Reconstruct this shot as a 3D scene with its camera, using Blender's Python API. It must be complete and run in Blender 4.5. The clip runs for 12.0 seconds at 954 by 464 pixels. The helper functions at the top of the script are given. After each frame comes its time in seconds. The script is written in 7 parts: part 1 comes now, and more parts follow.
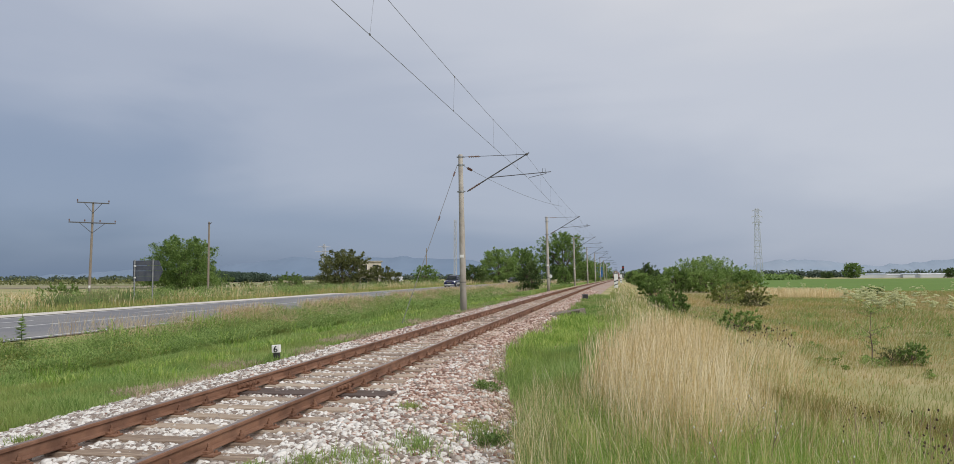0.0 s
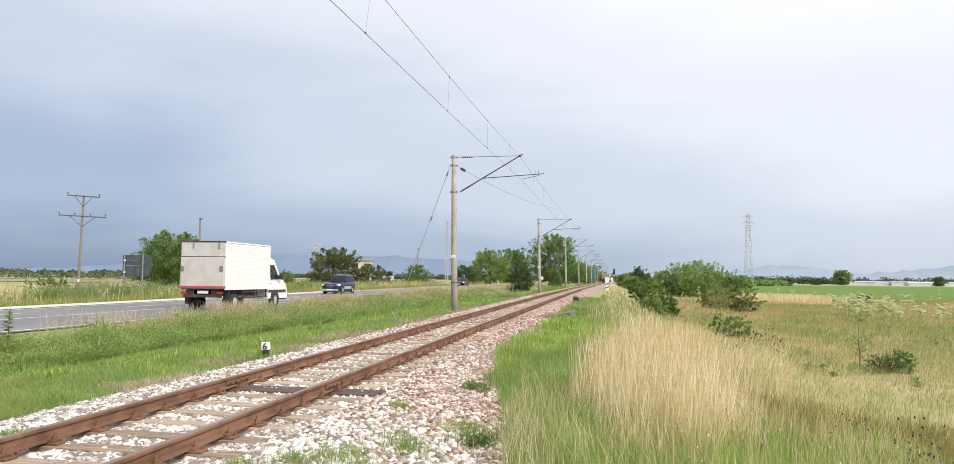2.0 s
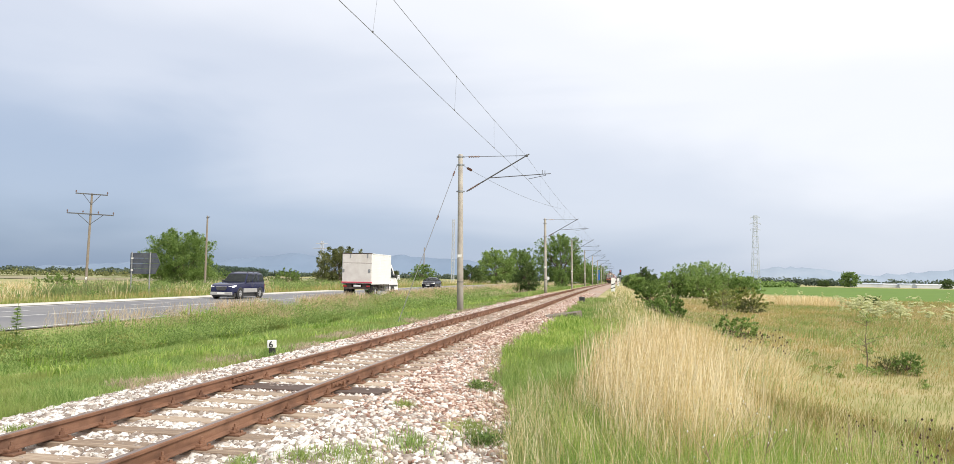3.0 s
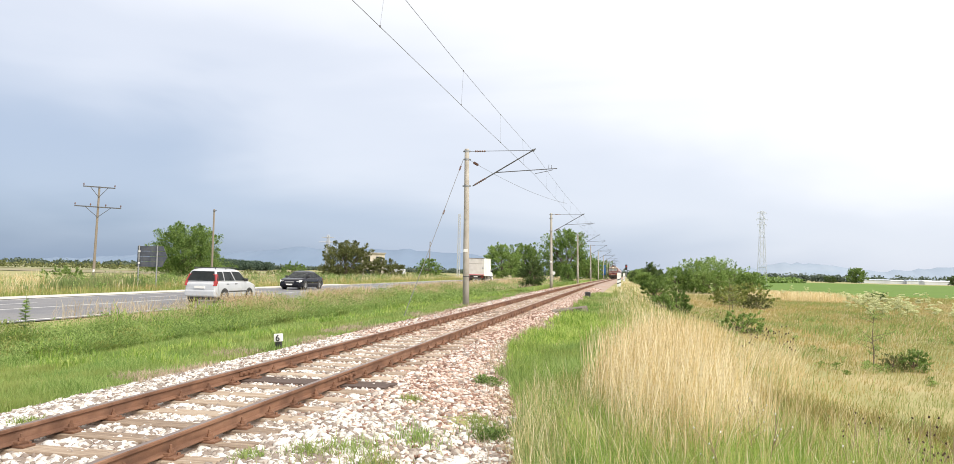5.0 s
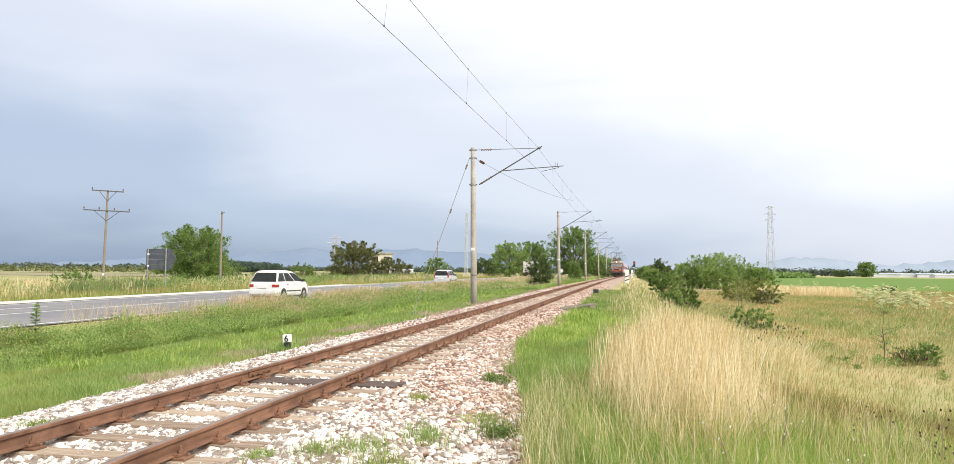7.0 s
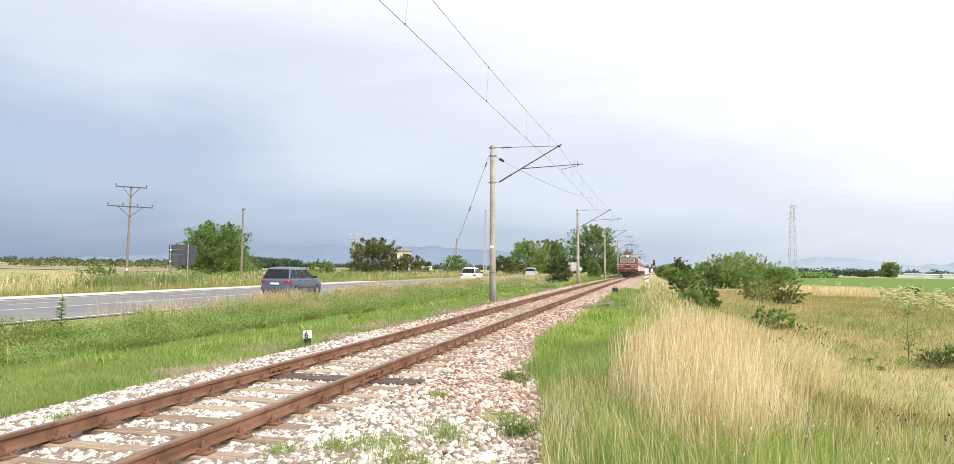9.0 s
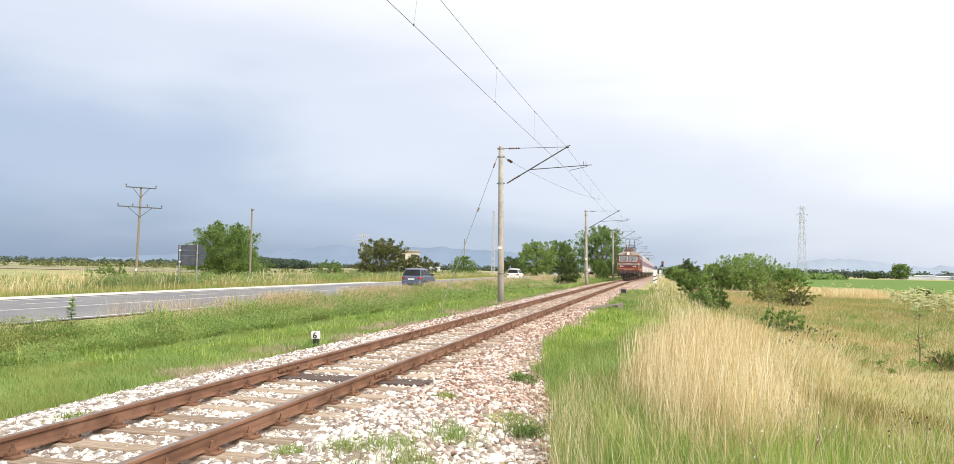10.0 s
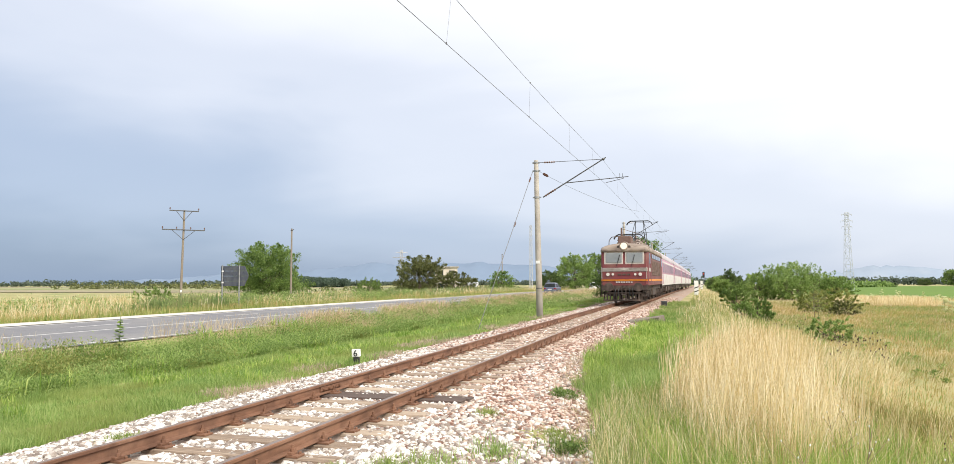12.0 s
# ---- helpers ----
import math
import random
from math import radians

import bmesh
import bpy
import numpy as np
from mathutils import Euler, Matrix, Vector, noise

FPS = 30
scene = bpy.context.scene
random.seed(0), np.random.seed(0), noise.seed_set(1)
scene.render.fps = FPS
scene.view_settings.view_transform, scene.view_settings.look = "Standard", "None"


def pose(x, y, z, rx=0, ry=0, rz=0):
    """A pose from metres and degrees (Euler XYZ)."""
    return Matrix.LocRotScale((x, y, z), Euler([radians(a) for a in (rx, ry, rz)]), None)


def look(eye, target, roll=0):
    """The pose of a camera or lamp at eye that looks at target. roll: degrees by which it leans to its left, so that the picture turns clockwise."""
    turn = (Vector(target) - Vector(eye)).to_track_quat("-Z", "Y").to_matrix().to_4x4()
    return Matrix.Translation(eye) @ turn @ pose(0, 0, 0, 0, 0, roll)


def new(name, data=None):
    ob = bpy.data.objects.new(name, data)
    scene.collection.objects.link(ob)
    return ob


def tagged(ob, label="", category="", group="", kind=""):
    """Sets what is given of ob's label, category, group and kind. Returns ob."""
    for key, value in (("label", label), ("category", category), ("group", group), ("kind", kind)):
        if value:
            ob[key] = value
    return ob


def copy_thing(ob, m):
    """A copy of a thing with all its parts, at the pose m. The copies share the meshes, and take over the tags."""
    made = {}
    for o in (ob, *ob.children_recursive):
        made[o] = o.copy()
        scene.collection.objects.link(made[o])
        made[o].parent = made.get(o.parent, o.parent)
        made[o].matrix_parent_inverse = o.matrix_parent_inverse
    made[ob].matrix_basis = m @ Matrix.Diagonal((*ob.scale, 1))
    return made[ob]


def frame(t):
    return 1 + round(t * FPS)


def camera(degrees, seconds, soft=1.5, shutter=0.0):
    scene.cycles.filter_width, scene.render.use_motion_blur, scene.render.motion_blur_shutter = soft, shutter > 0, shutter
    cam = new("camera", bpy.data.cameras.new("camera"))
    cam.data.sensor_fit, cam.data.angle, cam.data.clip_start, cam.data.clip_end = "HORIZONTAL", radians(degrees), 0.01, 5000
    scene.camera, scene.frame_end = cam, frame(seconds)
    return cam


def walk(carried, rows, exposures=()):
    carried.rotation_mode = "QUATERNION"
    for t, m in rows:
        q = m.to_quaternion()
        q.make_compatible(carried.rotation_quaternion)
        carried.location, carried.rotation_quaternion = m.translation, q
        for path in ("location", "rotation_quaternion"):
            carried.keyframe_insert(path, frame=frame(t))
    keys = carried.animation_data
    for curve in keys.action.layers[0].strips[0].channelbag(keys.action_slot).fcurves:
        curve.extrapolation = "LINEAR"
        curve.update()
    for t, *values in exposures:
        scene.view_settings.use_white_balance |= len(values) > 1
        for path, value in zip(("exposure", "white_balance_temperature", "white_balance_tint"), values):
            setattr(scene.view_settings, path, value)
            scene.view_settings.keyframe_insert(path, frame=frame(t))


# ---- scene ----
cam = camera(65.0, 12.0, soft=0.6, shutter=0.0)
PATH = [
    (0.0, 0.00, 0.00, 1.55, 93.50, 0.30, 10.93),
    (0.5, 0.02, 0.00, 1.55, 93.80, 0.42, 12.12),
    (1.0, 0.00, -0.00, 1.55, 93.43, 0.01, 11.87),
    (1.5, 0.01, 0.00, 1.55, 93.38, -0.63, 10.69),
    (2.0, 0.00, 0.00, 1.55, 93.55, -0.71, 10.26),
    (2.5, -0.00, 0.01, 1.55, 93.74, -0.83, 10.44),
    (3.0, 0.00, 0.00, 1.54, 93.53, -1.02, 10.72),
    (5.0, -0.01, -0.01, 1.55, 93.09, -1.29, 11.15),
    (5.5, -0.01, 0.00, 1.54, 93.23, -0.79, 11.10),
    (6.0, 0.00, 0.01, 1.55, 92.96, -0.78, 11.45),
    (6.5, 0.00, 0.01, 1.55, 93.02, -0.70, 11.78),
    (7.0, 0.00, 0.00, 1.54, 92.99, -0.57, 11.75),
    (9.0, -0.01, -0.01, 1.55, 92.78, -0.96, 13.18),
    (9.5, -0.01, -0.00, 1.54, 92.78, -0.93, 13.46),
    (10.0, -0.02, -0.00, 1.55, 92.84, -1.08, 13.79),
    (10.5, -0.02, -0.01, 1.55, 93.00, -0.70, 14.22),
    (11.0, -0.02, -0.01, 1.55, 93.19, -0.39, 14.52),
    (11.5, -0.02, 0.00, 1.55, 93.55, -0.00, 15.20),
    (12.0, -0.01, -0.01, 1.56, 93.96, 0.10, 16.71)]
walk(cam, [(t, pose(*p)) for t, *p in PATH],
     exposures=[(0.0, -0.54, 6300, 11), (1.0, -0.48, 6300, 11), (1.5, -0.08, 6400, 11), (2.0, 0.1, 6500, 10), (2.5, 0.16, 6600, 10), (3.0, 0.2, 6650, 10), (5.0, 0.32, 6750, 10), (12.0, 0.32, 6700, 10)])

# ---- world and sun ----
SUN_AZ, SUN_EL = 125.0, 42.0      # degrees clockwise from +Y, height
world = bpy.data.worlds.new("sky")
scene.world = world
world.use_nodes = True
wn, wl = world.node_tree.nodes, world.node_tree.links
wn.clear()


def wnode(kind, **kw):
    n = wn.new(kind)
    for k, v in kw.items():
        n.inputs[k].default_value = v
    return n


sky = wn.new("ShaderNodeTexSky")
sky.sky_type, sky.sun_disc = "NISHITA", False
sky.sun_elevation, sky.sun_rotation = radians(SUN_EL), radians(SUN_AZ)
coord = wn.new("ShaderNodeTexCoord")
sep = wn.new("ShaderNodeSeparateXYZ")
wl.new(coord.outputs["Generated"], sep.inputs[0])


def wmath(op, a, b=None, clamp=False):
    n = wn.new("ShaderNodeMath")
    n.operation, n.use_clamp = op, clamp
    for i, v in enumerate((a, b)):
        if v is None:
            continue
        if isinstance(v, (int, float)):
            n.inputs[i].default_value = v
        else:
            wl.new(v, n.inputs[i])
    return n.outputs[0]


def wramp(fac, stops):
    n = wn.new("ShaderNodeValToRGB")
    e = n.color_ramp.elements
    while len(e) < len(stops):
        e.new(0.5)
    for el, (p, c) in zip(e, stops):
        el.position, el.color = p, (*c, 1)
    n.color_ramp.interpolation = "EASE"
    wl.new(fac, n.inputs[0])
    return n.outputs[0]


def wmix(fac, a, b):
    n = wn.new("ShaderNodeMix")
    n.data_type = "RGBA"
    if isinstance(fac, float):
        n.inputs["Factor"].default_value = fac
    else:
        wl.new(fac, n.inputs["Factor"])
    wl.new(a, n.inputs["A"])
    wl.new(b, n.inputs["B"])
    return n.outputs["Result"]


# soft streaks of cloud, wide and flat
mapping = wn.new("ShaderNodeMapping")
mapping.inputs["Scale"].default_value = (1.2, 1.2, 4.5)
mapping.inputs["Rotation"].default_value = (0, radians(14), 0)
wl.new(coord.outputs["Generated"], mapping.inputs[0])
cloud = wnode("ShaderNodeTexNoise", Scale=1.6, Detail=4.0, Roughness=0.5, Distortion=0.3)
wl.new(mapping.outputs[0], cloud.inputs["Vector"])
wob = wmath("MULTIPLY", wmath("SUBTRACT", cloud.outputs[0], 0.5), 0.42)
# the storm stands low on the left, the clearing high and on the right
height = wmath("MULTIPLY", sep.outputs["Z"], 1.55)
side = wmath("MULTIPLY", sep.outputs["X"], 0.42)
storm = wmath("ADD", wmath("ADD", wmath("ADD", height, side), 0.27), wob, True)
veil = wramp(storm, [(0.0, (0.22, 0.305, 0.455)), (0.22, (0.38, 0.465, 0.62)), (0.45, (0.62, 0.675, 0.79)), (0.68, (0.84, 0.87, 0.94)), (1.0, (1.06, 1.05, 1.05))])
out = wn.new("ShaderNodeOutputWorld")
bg_sky, bg_veil, both = wn.new("ShaderNodeBackground"), wn.new("ShaderNodeBackground"), wn.new("ShaderNodeAddShader")
wl.new(sky.outputs[0], bg_sky.inputs[0])
wl.new(veil, bg_veil.inputs[0])
bg_sky.inputs[1].default_value, bg_veil.inputs[1].default_value = 0.012, 0.92
wl.new(bg_sky.outputs[0], both.inputs[0])
wl.new(bg_veil.outputs[0], both.inputs[1])
wl.new(both.outputs[0], out.inputs[0])

sun = new("sun", bpy.data.lights.new("sun", "SUN"))
sun.data.energy, sun.data.angle, sun.data.color = 3.2, radians(24), (1.0, 0.95, 0.87)
az, el = radians(SUN_AZ), radians(SUN_EL)
sun.matrix_world = look((60 * math.sin(az) * math.cos(el), 60 * math.cos(az) * math.cos(el), 60 * math.sin(el)), (0, 0, 0))

# ---- materials ----
MATS = {}


def mat(name, colors, rough=0.8, metal=0.0, scale=6.0, detail=5.0, bump=0.0, bump_scale=40.0, island=0.0, obj=0.0, stretch=(1, 1, 1), coord="Position",
        dirt=None, dirt_scale=1.2, dirt_cut=0.58, transmission=0.0, emit=None, coat=0.0, translucent=0.0):
    """A surface: colours mixed by a noise in metres, a coarser stain over it, fine relief."""
    if name in MATS:
        return MATS[name]
    m = bpy.data.materials.new(name)
    m.use_nodes = True
    N, K = m.node_tree.nodes, m.node_tree.links
    b = N["Principled BSDF"]
    b.inputs["Roughness"].default_value, b.inputs["Metallic"].default_value = rough, metal
    if coord == "Position":
        src = N.new("ShaderNodeNewGeometry").outputs["Position"]
    else:
        src = N.new("ShaderNodeTexCoord").outputs["Object"]
    mp = N.new("ShaderNodeMapping")
    mp.inputs["Scale"].default_value = stretch
    K.new(src, mp.inputs[0])
    nz = N.new("ShaderNodeTexNoise")
    nz.inputs["Scale"].default_value, nz.inputs["Detail"].default_value = scale, detail
    nz.inputs["Roughness"].default_value = 0.6
    K.new(mp.outputs[0], nz.inputs["Vector"])
    rp = N.new("ShaderNodeValToRGB")
    e = rp.color_ramp.elements
    while len(e) < len(colors):
        e.new(0.5)
    for i, (el_, c) in enumerate(zip(e, colors)):
        el_.position = 0.3 + 0.4 * i / max(1, len(colors) - 1)
        el_.color = (*c, 1)
    fac = nz.outputs[0]
    for amount, kind in ((island, "ShaderNodeNewGeometry"), (obj, "ShaderNodeObjectInfo")):
        if amount:
            n = N.new(kind)
            r = n.outputs["Random Per Island"] if kind.endswith("Geometry") else n.outputs["Random"]
            mm = N.new("ShaderNodeMath")
            mm.operation = "MULTIPLY_ADD"
            mm.inputs[1].default_value = amount
            K.new(r, mm.inputs[0])
            sub = N.new("ShaderNodeMath")
            sub.operation = "SUBTRACT"
            sub.inputs[1].default_value = amount / 2
            K.new(fac, sub.inputs[0])
            K.new(sub.outputs[0], mm.inputs[2])
            fac = mm.outputs[0]
    K.new(fac, rp.inputs[0])
    col = rp.outputs[0]
    if dirt:
        n2 = N.new("ShaderNodeTexNoise")
        n2.inputs["Scale"].default_value, n2.inputs["Detail"].default_value = dirt_scale, 6
        K.new(src, n2.inputs["Vector"])
        r2 = N.new("ShaderNodeValToRGB")
        r2.color_ramp.elements[0].position, r2.color_ramp.elements[1].position = dirt_cut - 0.13, dirt_cut + 0.13
        K.new(n2.outputs[0], r2.inputs[0])
        mx = N.new("ShaderNodeMix")
        mx.data_type = "RGBA"
        mx.inputs["B"].default_value = (*dirt, 1)
        K.new(r2.outputs[0], mx.inputs["Factor"])
        K.new(col, mx.inputs["A"])
        col = mx.outputs["Result"]
    K.new(col, b.inputs["Base Color"])
    if bump:
        n3 = N.new("ShaderNodeTexNoise")
        n3.inputs["Scale"].default_value, n3.inputs["Detail"].default_value = bump_scale, 4
        K.new(src, n3.inputs["Vector"])
        bp = N.new("ShaderNodeBump")
        bp.inputs["Strength"].default_value, bp.inputs["Distance"].default_value = bump, 0.02
        K.new(n3.outputs[0], bp.inputs["Height"])
        K.new(bp.outputs[0], b.inputs["Normal"])
    b.inputs["Transmission Weight"].default_value = transmission
    b.inputs["Coat Weight"].default_value = coat
    b.inputs["Coat Roughness"].default_value = 0.08
    if emit:
        b.inputs["Emission Color"].default_value = (*emit[:3], 1)
        b.inputs["Emission Strength"].default_value = emit[3]
    if translucent:
        tr = N.new("ShaderNodeBsdfTranslucent")
        K.new(col, tr.inputs[0])
        ad = N.new("ShaderNodeMixShader")
        ad.inputs[0].default_value = translucent
        K.new(b.outputs[0], ad.inputs[1])
        K.new(tr.outputs[0], ad.inputs[2])
        K.new(ad.outputs[0], N["Material Output"].inputs[0])
    MATS[name] = m
    return m


SOIL = mat("soil and thatch", [(0.22, 0.24, 0.08), (0.35, 0.31, 0.14), (0.46, 0.37, 0.21)], 0.95, scale=0.35, detail=9, bump=0.8, bump_scale=9, dirt=(0.14, 0.22, 0.05), dirt_scale=0.12)
CROP = mat("young crop", [(0.075, 0.15, 0.006), (0.11, 0.20, 0.012)], 0.9, scale=0.08, detail=8, bump=0.6, bump_scale=5)
ASPHALT = mat("worn asphalt", [(0.13, 0.13, 0.145), (0.19, 0.19, 0.20)], 0.62, scale=1.2, detail=10, stretch=(1, 0.12, 1), bump=0.35, bump_scale=120, dirt=(0.22, 0.215, 0.21), dirt_scale=0.35)
PAINT = mat("road paint", [(0.62, 0.62, 0.6), (0.8, 0.8, 0.78)], 0.6, scale=5, dirt=(0.4, 0.4, 0.39), dirt_scale=3, dirt_cut=0.66)
GRAVEL = mat("pale gravel shoulder", [(0.55, 0.52, 0.47), (0.72, 0.69, 0.63)], 0.95, scale=14, bump=0.7, bump_scale=60, dirt=(0.45, 0.42, 0.36), dirt_scale=1.5)
BALLAST = mat("ballast bed", [(0.24, 0.18, 0.145), (0.35, 0.27, 0.22), (0.44, 0.36, 0.31)], 0.95, scale=16, detail=6, bump=1.0, bump_scale=14, dirt=(0.35, 0.23, 0.17), dirt_scale=0.25)
RUST = mat("rusty rail steel", [(0.15, 0.075, 0.045), (0.25, 0.13, 0.08), (0.33, 0.19, 0.125)], 0.75, 0.25, scale=7, stretch=(1, 0.15, 1), bump=0.3, bump_scale=90, dirt=(0.13, 0.065, 0.042), dirt_scale=3)
RAILTOP = mat("worn rail head", [(0.22, 0.15, 0.12), (0.34, 0.27, 0.23)], 0.42, 0.7, scale=5, stretch=(6, 0.1, 1))
WOOD = mat("weathered sleeper", [(0.20, 0.145, 0.105), (0.36, 0.28, 0.21), (0.45, 0.37, 0.29)], 0.92, scale=5, stretch=(0.5, 9, 9), obj=0.35, bump=0.6, bump_scale=30)
DARKWOOD = mat("dark tarred sleeper", [(0.055, 0.038, 0.032), (0.13, 0.09, 0.075)], 0.85, scale=5, stretch=(0.5, 9, 9), bump=0.6, bump_scale=30)
CONCRETE = mat("mast concrete", [(0.35, 0.32, 0.285), (0.47, 0.44, 0.395)], 0.9, scale=2.5, stretch=(1, 1, 0.4), bump=0.25, bump_scale=70, dirt=(0.27, 0.24, 0.2), dirt_scale=1.3)
STEEL = mat("dull galvanised steel", [(0.24, 0.25, 0.26), (0.38, 0.39, 0.4)], 0.55, 0.6, scale=8)
DARKSTEEL = mat("dark painted steel", [(0.07, 0.07, 0.075), (0.13, 0.13, 0.13)], 0.6, 0.4, scale=8)
WIRE = mat("wire", [(0.14, 0.14, 0.15), (0.20, 0.20, 0.20)], 0.6, 0.4, scale=4)
CERAMIC = mat("brown insulator", [(0.10, 0.055, 0.04), (0.15, 0.08, 0.06)], 0.25, scale=10)
POLEWOOD = mat("grey pole wood", [(0.19, 0.155, 0.12), (0.29, 0.25, 0.21)], 0.9, scale=4, stretch=(6, 6, 0.4), bump=0.4, bump_scale=40)
WHITE = mat("white paint", [(0.72, 0.72, 0.7), (0.83, 0.83, 0.81)], 0.55, scale=3, dirt=(0.55, 0.53, 0.49), dirt_scale=2, dirt_cut=0.66)
BLACK = mat("black paint", [(0.015, 0.015, 0.017), (0.035, 0.035, 0.035)], 0.5, scale=5)
RUBBER = mat("tyre rubber", [(0.018, 0.018, 0.018), (0.045, 0.043, 0.04)], 0.85, scale=12, coord="Object")
GLASS = mat("dark vehicle glass", [(0.025, 0.032, 0.034), (0.05, 0.06, 0.062)], 0.04, scale=1.3, coord="Object", coat=0.15)
RIM = mat("alloy rim", [(0.48, 0.48, 0.49), (0.60, 0.60, 0.61)], 0.35, 0.2, scale=6, coord="Object")

# ---- helpers for building ----


def part(name, bm, material, parent=None, label="", smooth=False):
    me = bpy.data.meshes.new(name)
    bm.to_mesh(me)
    bm.free()
    for m in (material if isinstance(material, (list, tuple)) else (material,)):
        me.materials.append(m)
    if smooth:
        me.polygons.foreach_set("use_smooth", [True] * len(me.polygons))
    ob = new(name, me)
    if parent is not None:
        ob.parent = parent
    if label:
        ob["label"] = label
    return ob


def mesh_from(name, verts, faces, material, smooth=False, idx=None):
    """A mesh object from arrays; all faces have the same number of corners."""
    me = bpy.data.meshes.new(name)
    verts = np.asarray(verts, dtype=np.float32)
    faces = np.asarray(faces, dtype=np.int32)
    n, k = faces.shape
    me.vertices.add(len(verts))
    me.vertices.foreach_set("co", verts.ravel())
    me.loops.add(n * k)
    me.loops.foreach_set("vertex_index", faces.ravel())
    me.polygons.add(n)
    me.polygons.foreach_set("loop_start", np.arange(0, n * k, k, dtype=np.int32))
    me.polygons.foreach_set("loop_total", np.full(n, k, dtype=np.int32))
    for m in (material if isinstance(material, (list, tuple)) else (material,)):
        me.materials.append(m)
    if idx is not None:
        me.polygons.foreach_set("material_index", np.asarray(idx, dtype=np.int32))
    if smooth:
        me.polygons.foreach_set("use_smooth", np.ones(n, dtype=bool))
    me.update()
    me.validate()
    return new(name, me)


def empty(name, m=None):
    ob = new(name)
    ob.empty_display_size = 0.2
    if m is not None:
        ob.matrix_world = m
    return ob


def box(bm, x0, x1, y0, y1, z0, z1, bevel=0.0, m=None, mi=0):
    r = bmesh.ops.create_cube(bm, size=1.0)
    vs = r["verts"]
    for v in vs:
        v.co = Vector(((x0 + x1) / 2 + v.co.x * (x1 - x0), (y0 + y1) / 2 + v.co.y * (y1 - y0), (z0 + z1) / 2 + v.co.z * (z1 - z0)))
    if m is not None:
        bmesh.ops.transform(bm, matrix=m, verts=vs)
    fs = list({f for v in vs for f in v.link_faces})
    for f in fs:
        f.material_index = mi
    if bevel:
        es = list({e for v in vs for e in v.link_edges})
        bmesh.ops.bevel(bm, geom=es, offset=bevel, segments=2, affect="EDGES", profile=0.6)
    return bm


def rod(bm, a, b, r0, r1=None, seg=8, caps=True):
    a, b = Vector(a), Vector(b)
    d = b - a
    q = d.to_track_quat("Z", "Y").to_matrix().to_4x4()
    bmesh.ops.create_cone(bm, cap_ends=caps, segments=seg, radius1=r0, radius2=r0 if r1 is None else r1, depth=d.length, matrix=Matrix.Translation((a + b) / 2) @ q)
    return bm


def ball(bm, c, r, seg=10, scale=(1, 1, 1)):
    bmesh.ops.create_uvsphere(bm, u_segments=seg, v_segments=max(4, seg // 2), radius=r, matrix=Matrix.Translation(c) @ Matrix.Diagonal((*scale, 1)))
    return bm


def loft(bm, rings, close=True, caps=True, mi=0):
    """Join rings of points (all of one length) by quads."""
    vv = [[bm.verts.new(p) for p in ring] for ring in rings]
    n = len(vv[0])
    for a, b in zip(vv, vv[1:]):
        for i in range(n if close else n - 1):
            f = bm.faces.new((a[i], a[(i + 1) % n], b[(i + 1) % n], b[i]))
            f.material_index = mi
    if caps and close:
        for ring in (vv[0], vv[-1]):
            f = bm.faces.new(ring)
            f.material_index = mi
    return vv


def clean(bm):
    bmesh.ops.recalc_face_normals(bm, faces=bm.faces[:])
    return bm

# ---- the lie of the land ----
TRACK_X, GAUGE = -4.71, 1.505


def track_z(y):
    y = np.clip(y, -30, 127)
    return 0.0086 * y - 0.0000339 * y * y


def veer(y):
    """How far the line has drifted to the right of its near stretch."""
    return 0.0045 * np.clip(np.asarray(y, dtype=float) - 22, 0, None)


def road_z(y):
    return 0.004 * np.clip(np.asarray(y, dtype=float) - 23, 0, 103)


ROAD_LEVEL = -0.235


PROFILE_X = (-4000, -69, -39.1, -33.4, -29.9, -28.75, -17.9, -17.25, -16.3, -14.6, -12.9, -8.8, -7.6, -6.4, -3.0, -2.2, -1.5, -0.6, 0.8, 2.4, 4.5, 8, 30, 4000)
PROFILE_Z = (-1.2, -1.04, -0.81, -0.46, -0.27, -0.31, -0.31, -0.31, -0.48, -0.95, -0.80, -0.48, -0.42, -0.235, -0.235, -0.31, -0.42, -0.32, -0.22, -0.55, -0.95, -1.1, -1.1, -1.0)


def ground_z(x, y):
    x, y = np.asarray(x, dtype=float), np.asarray(y, dtype=float)
    base = np.interp(x, PROFILE_X, PROFILE_Z)
    rail = np.exp(-np.clip(np.abs(x - TRACK_X) - 3.5, 0, None) / 6.0) * track_z(y)
    road = np.where(x < -10, np.clip((-10 - x) / 7, 0, 1), 0) * np.exp(-np.clip(-28.75 - x, 0, None) / 29) * road_z(y)
    far = np.clip((np.hypot(x, y) - 500) / 3000, 0, 1)
    return base * (1 - far * 0.3) + rail + road


def graded(stops):
    out = []
    for (a, s), (b, _) in zip(stops, stops[1:]):
        out += list(np.arange(a, b, s))
    return np.array(out + [stops[-1][0]])


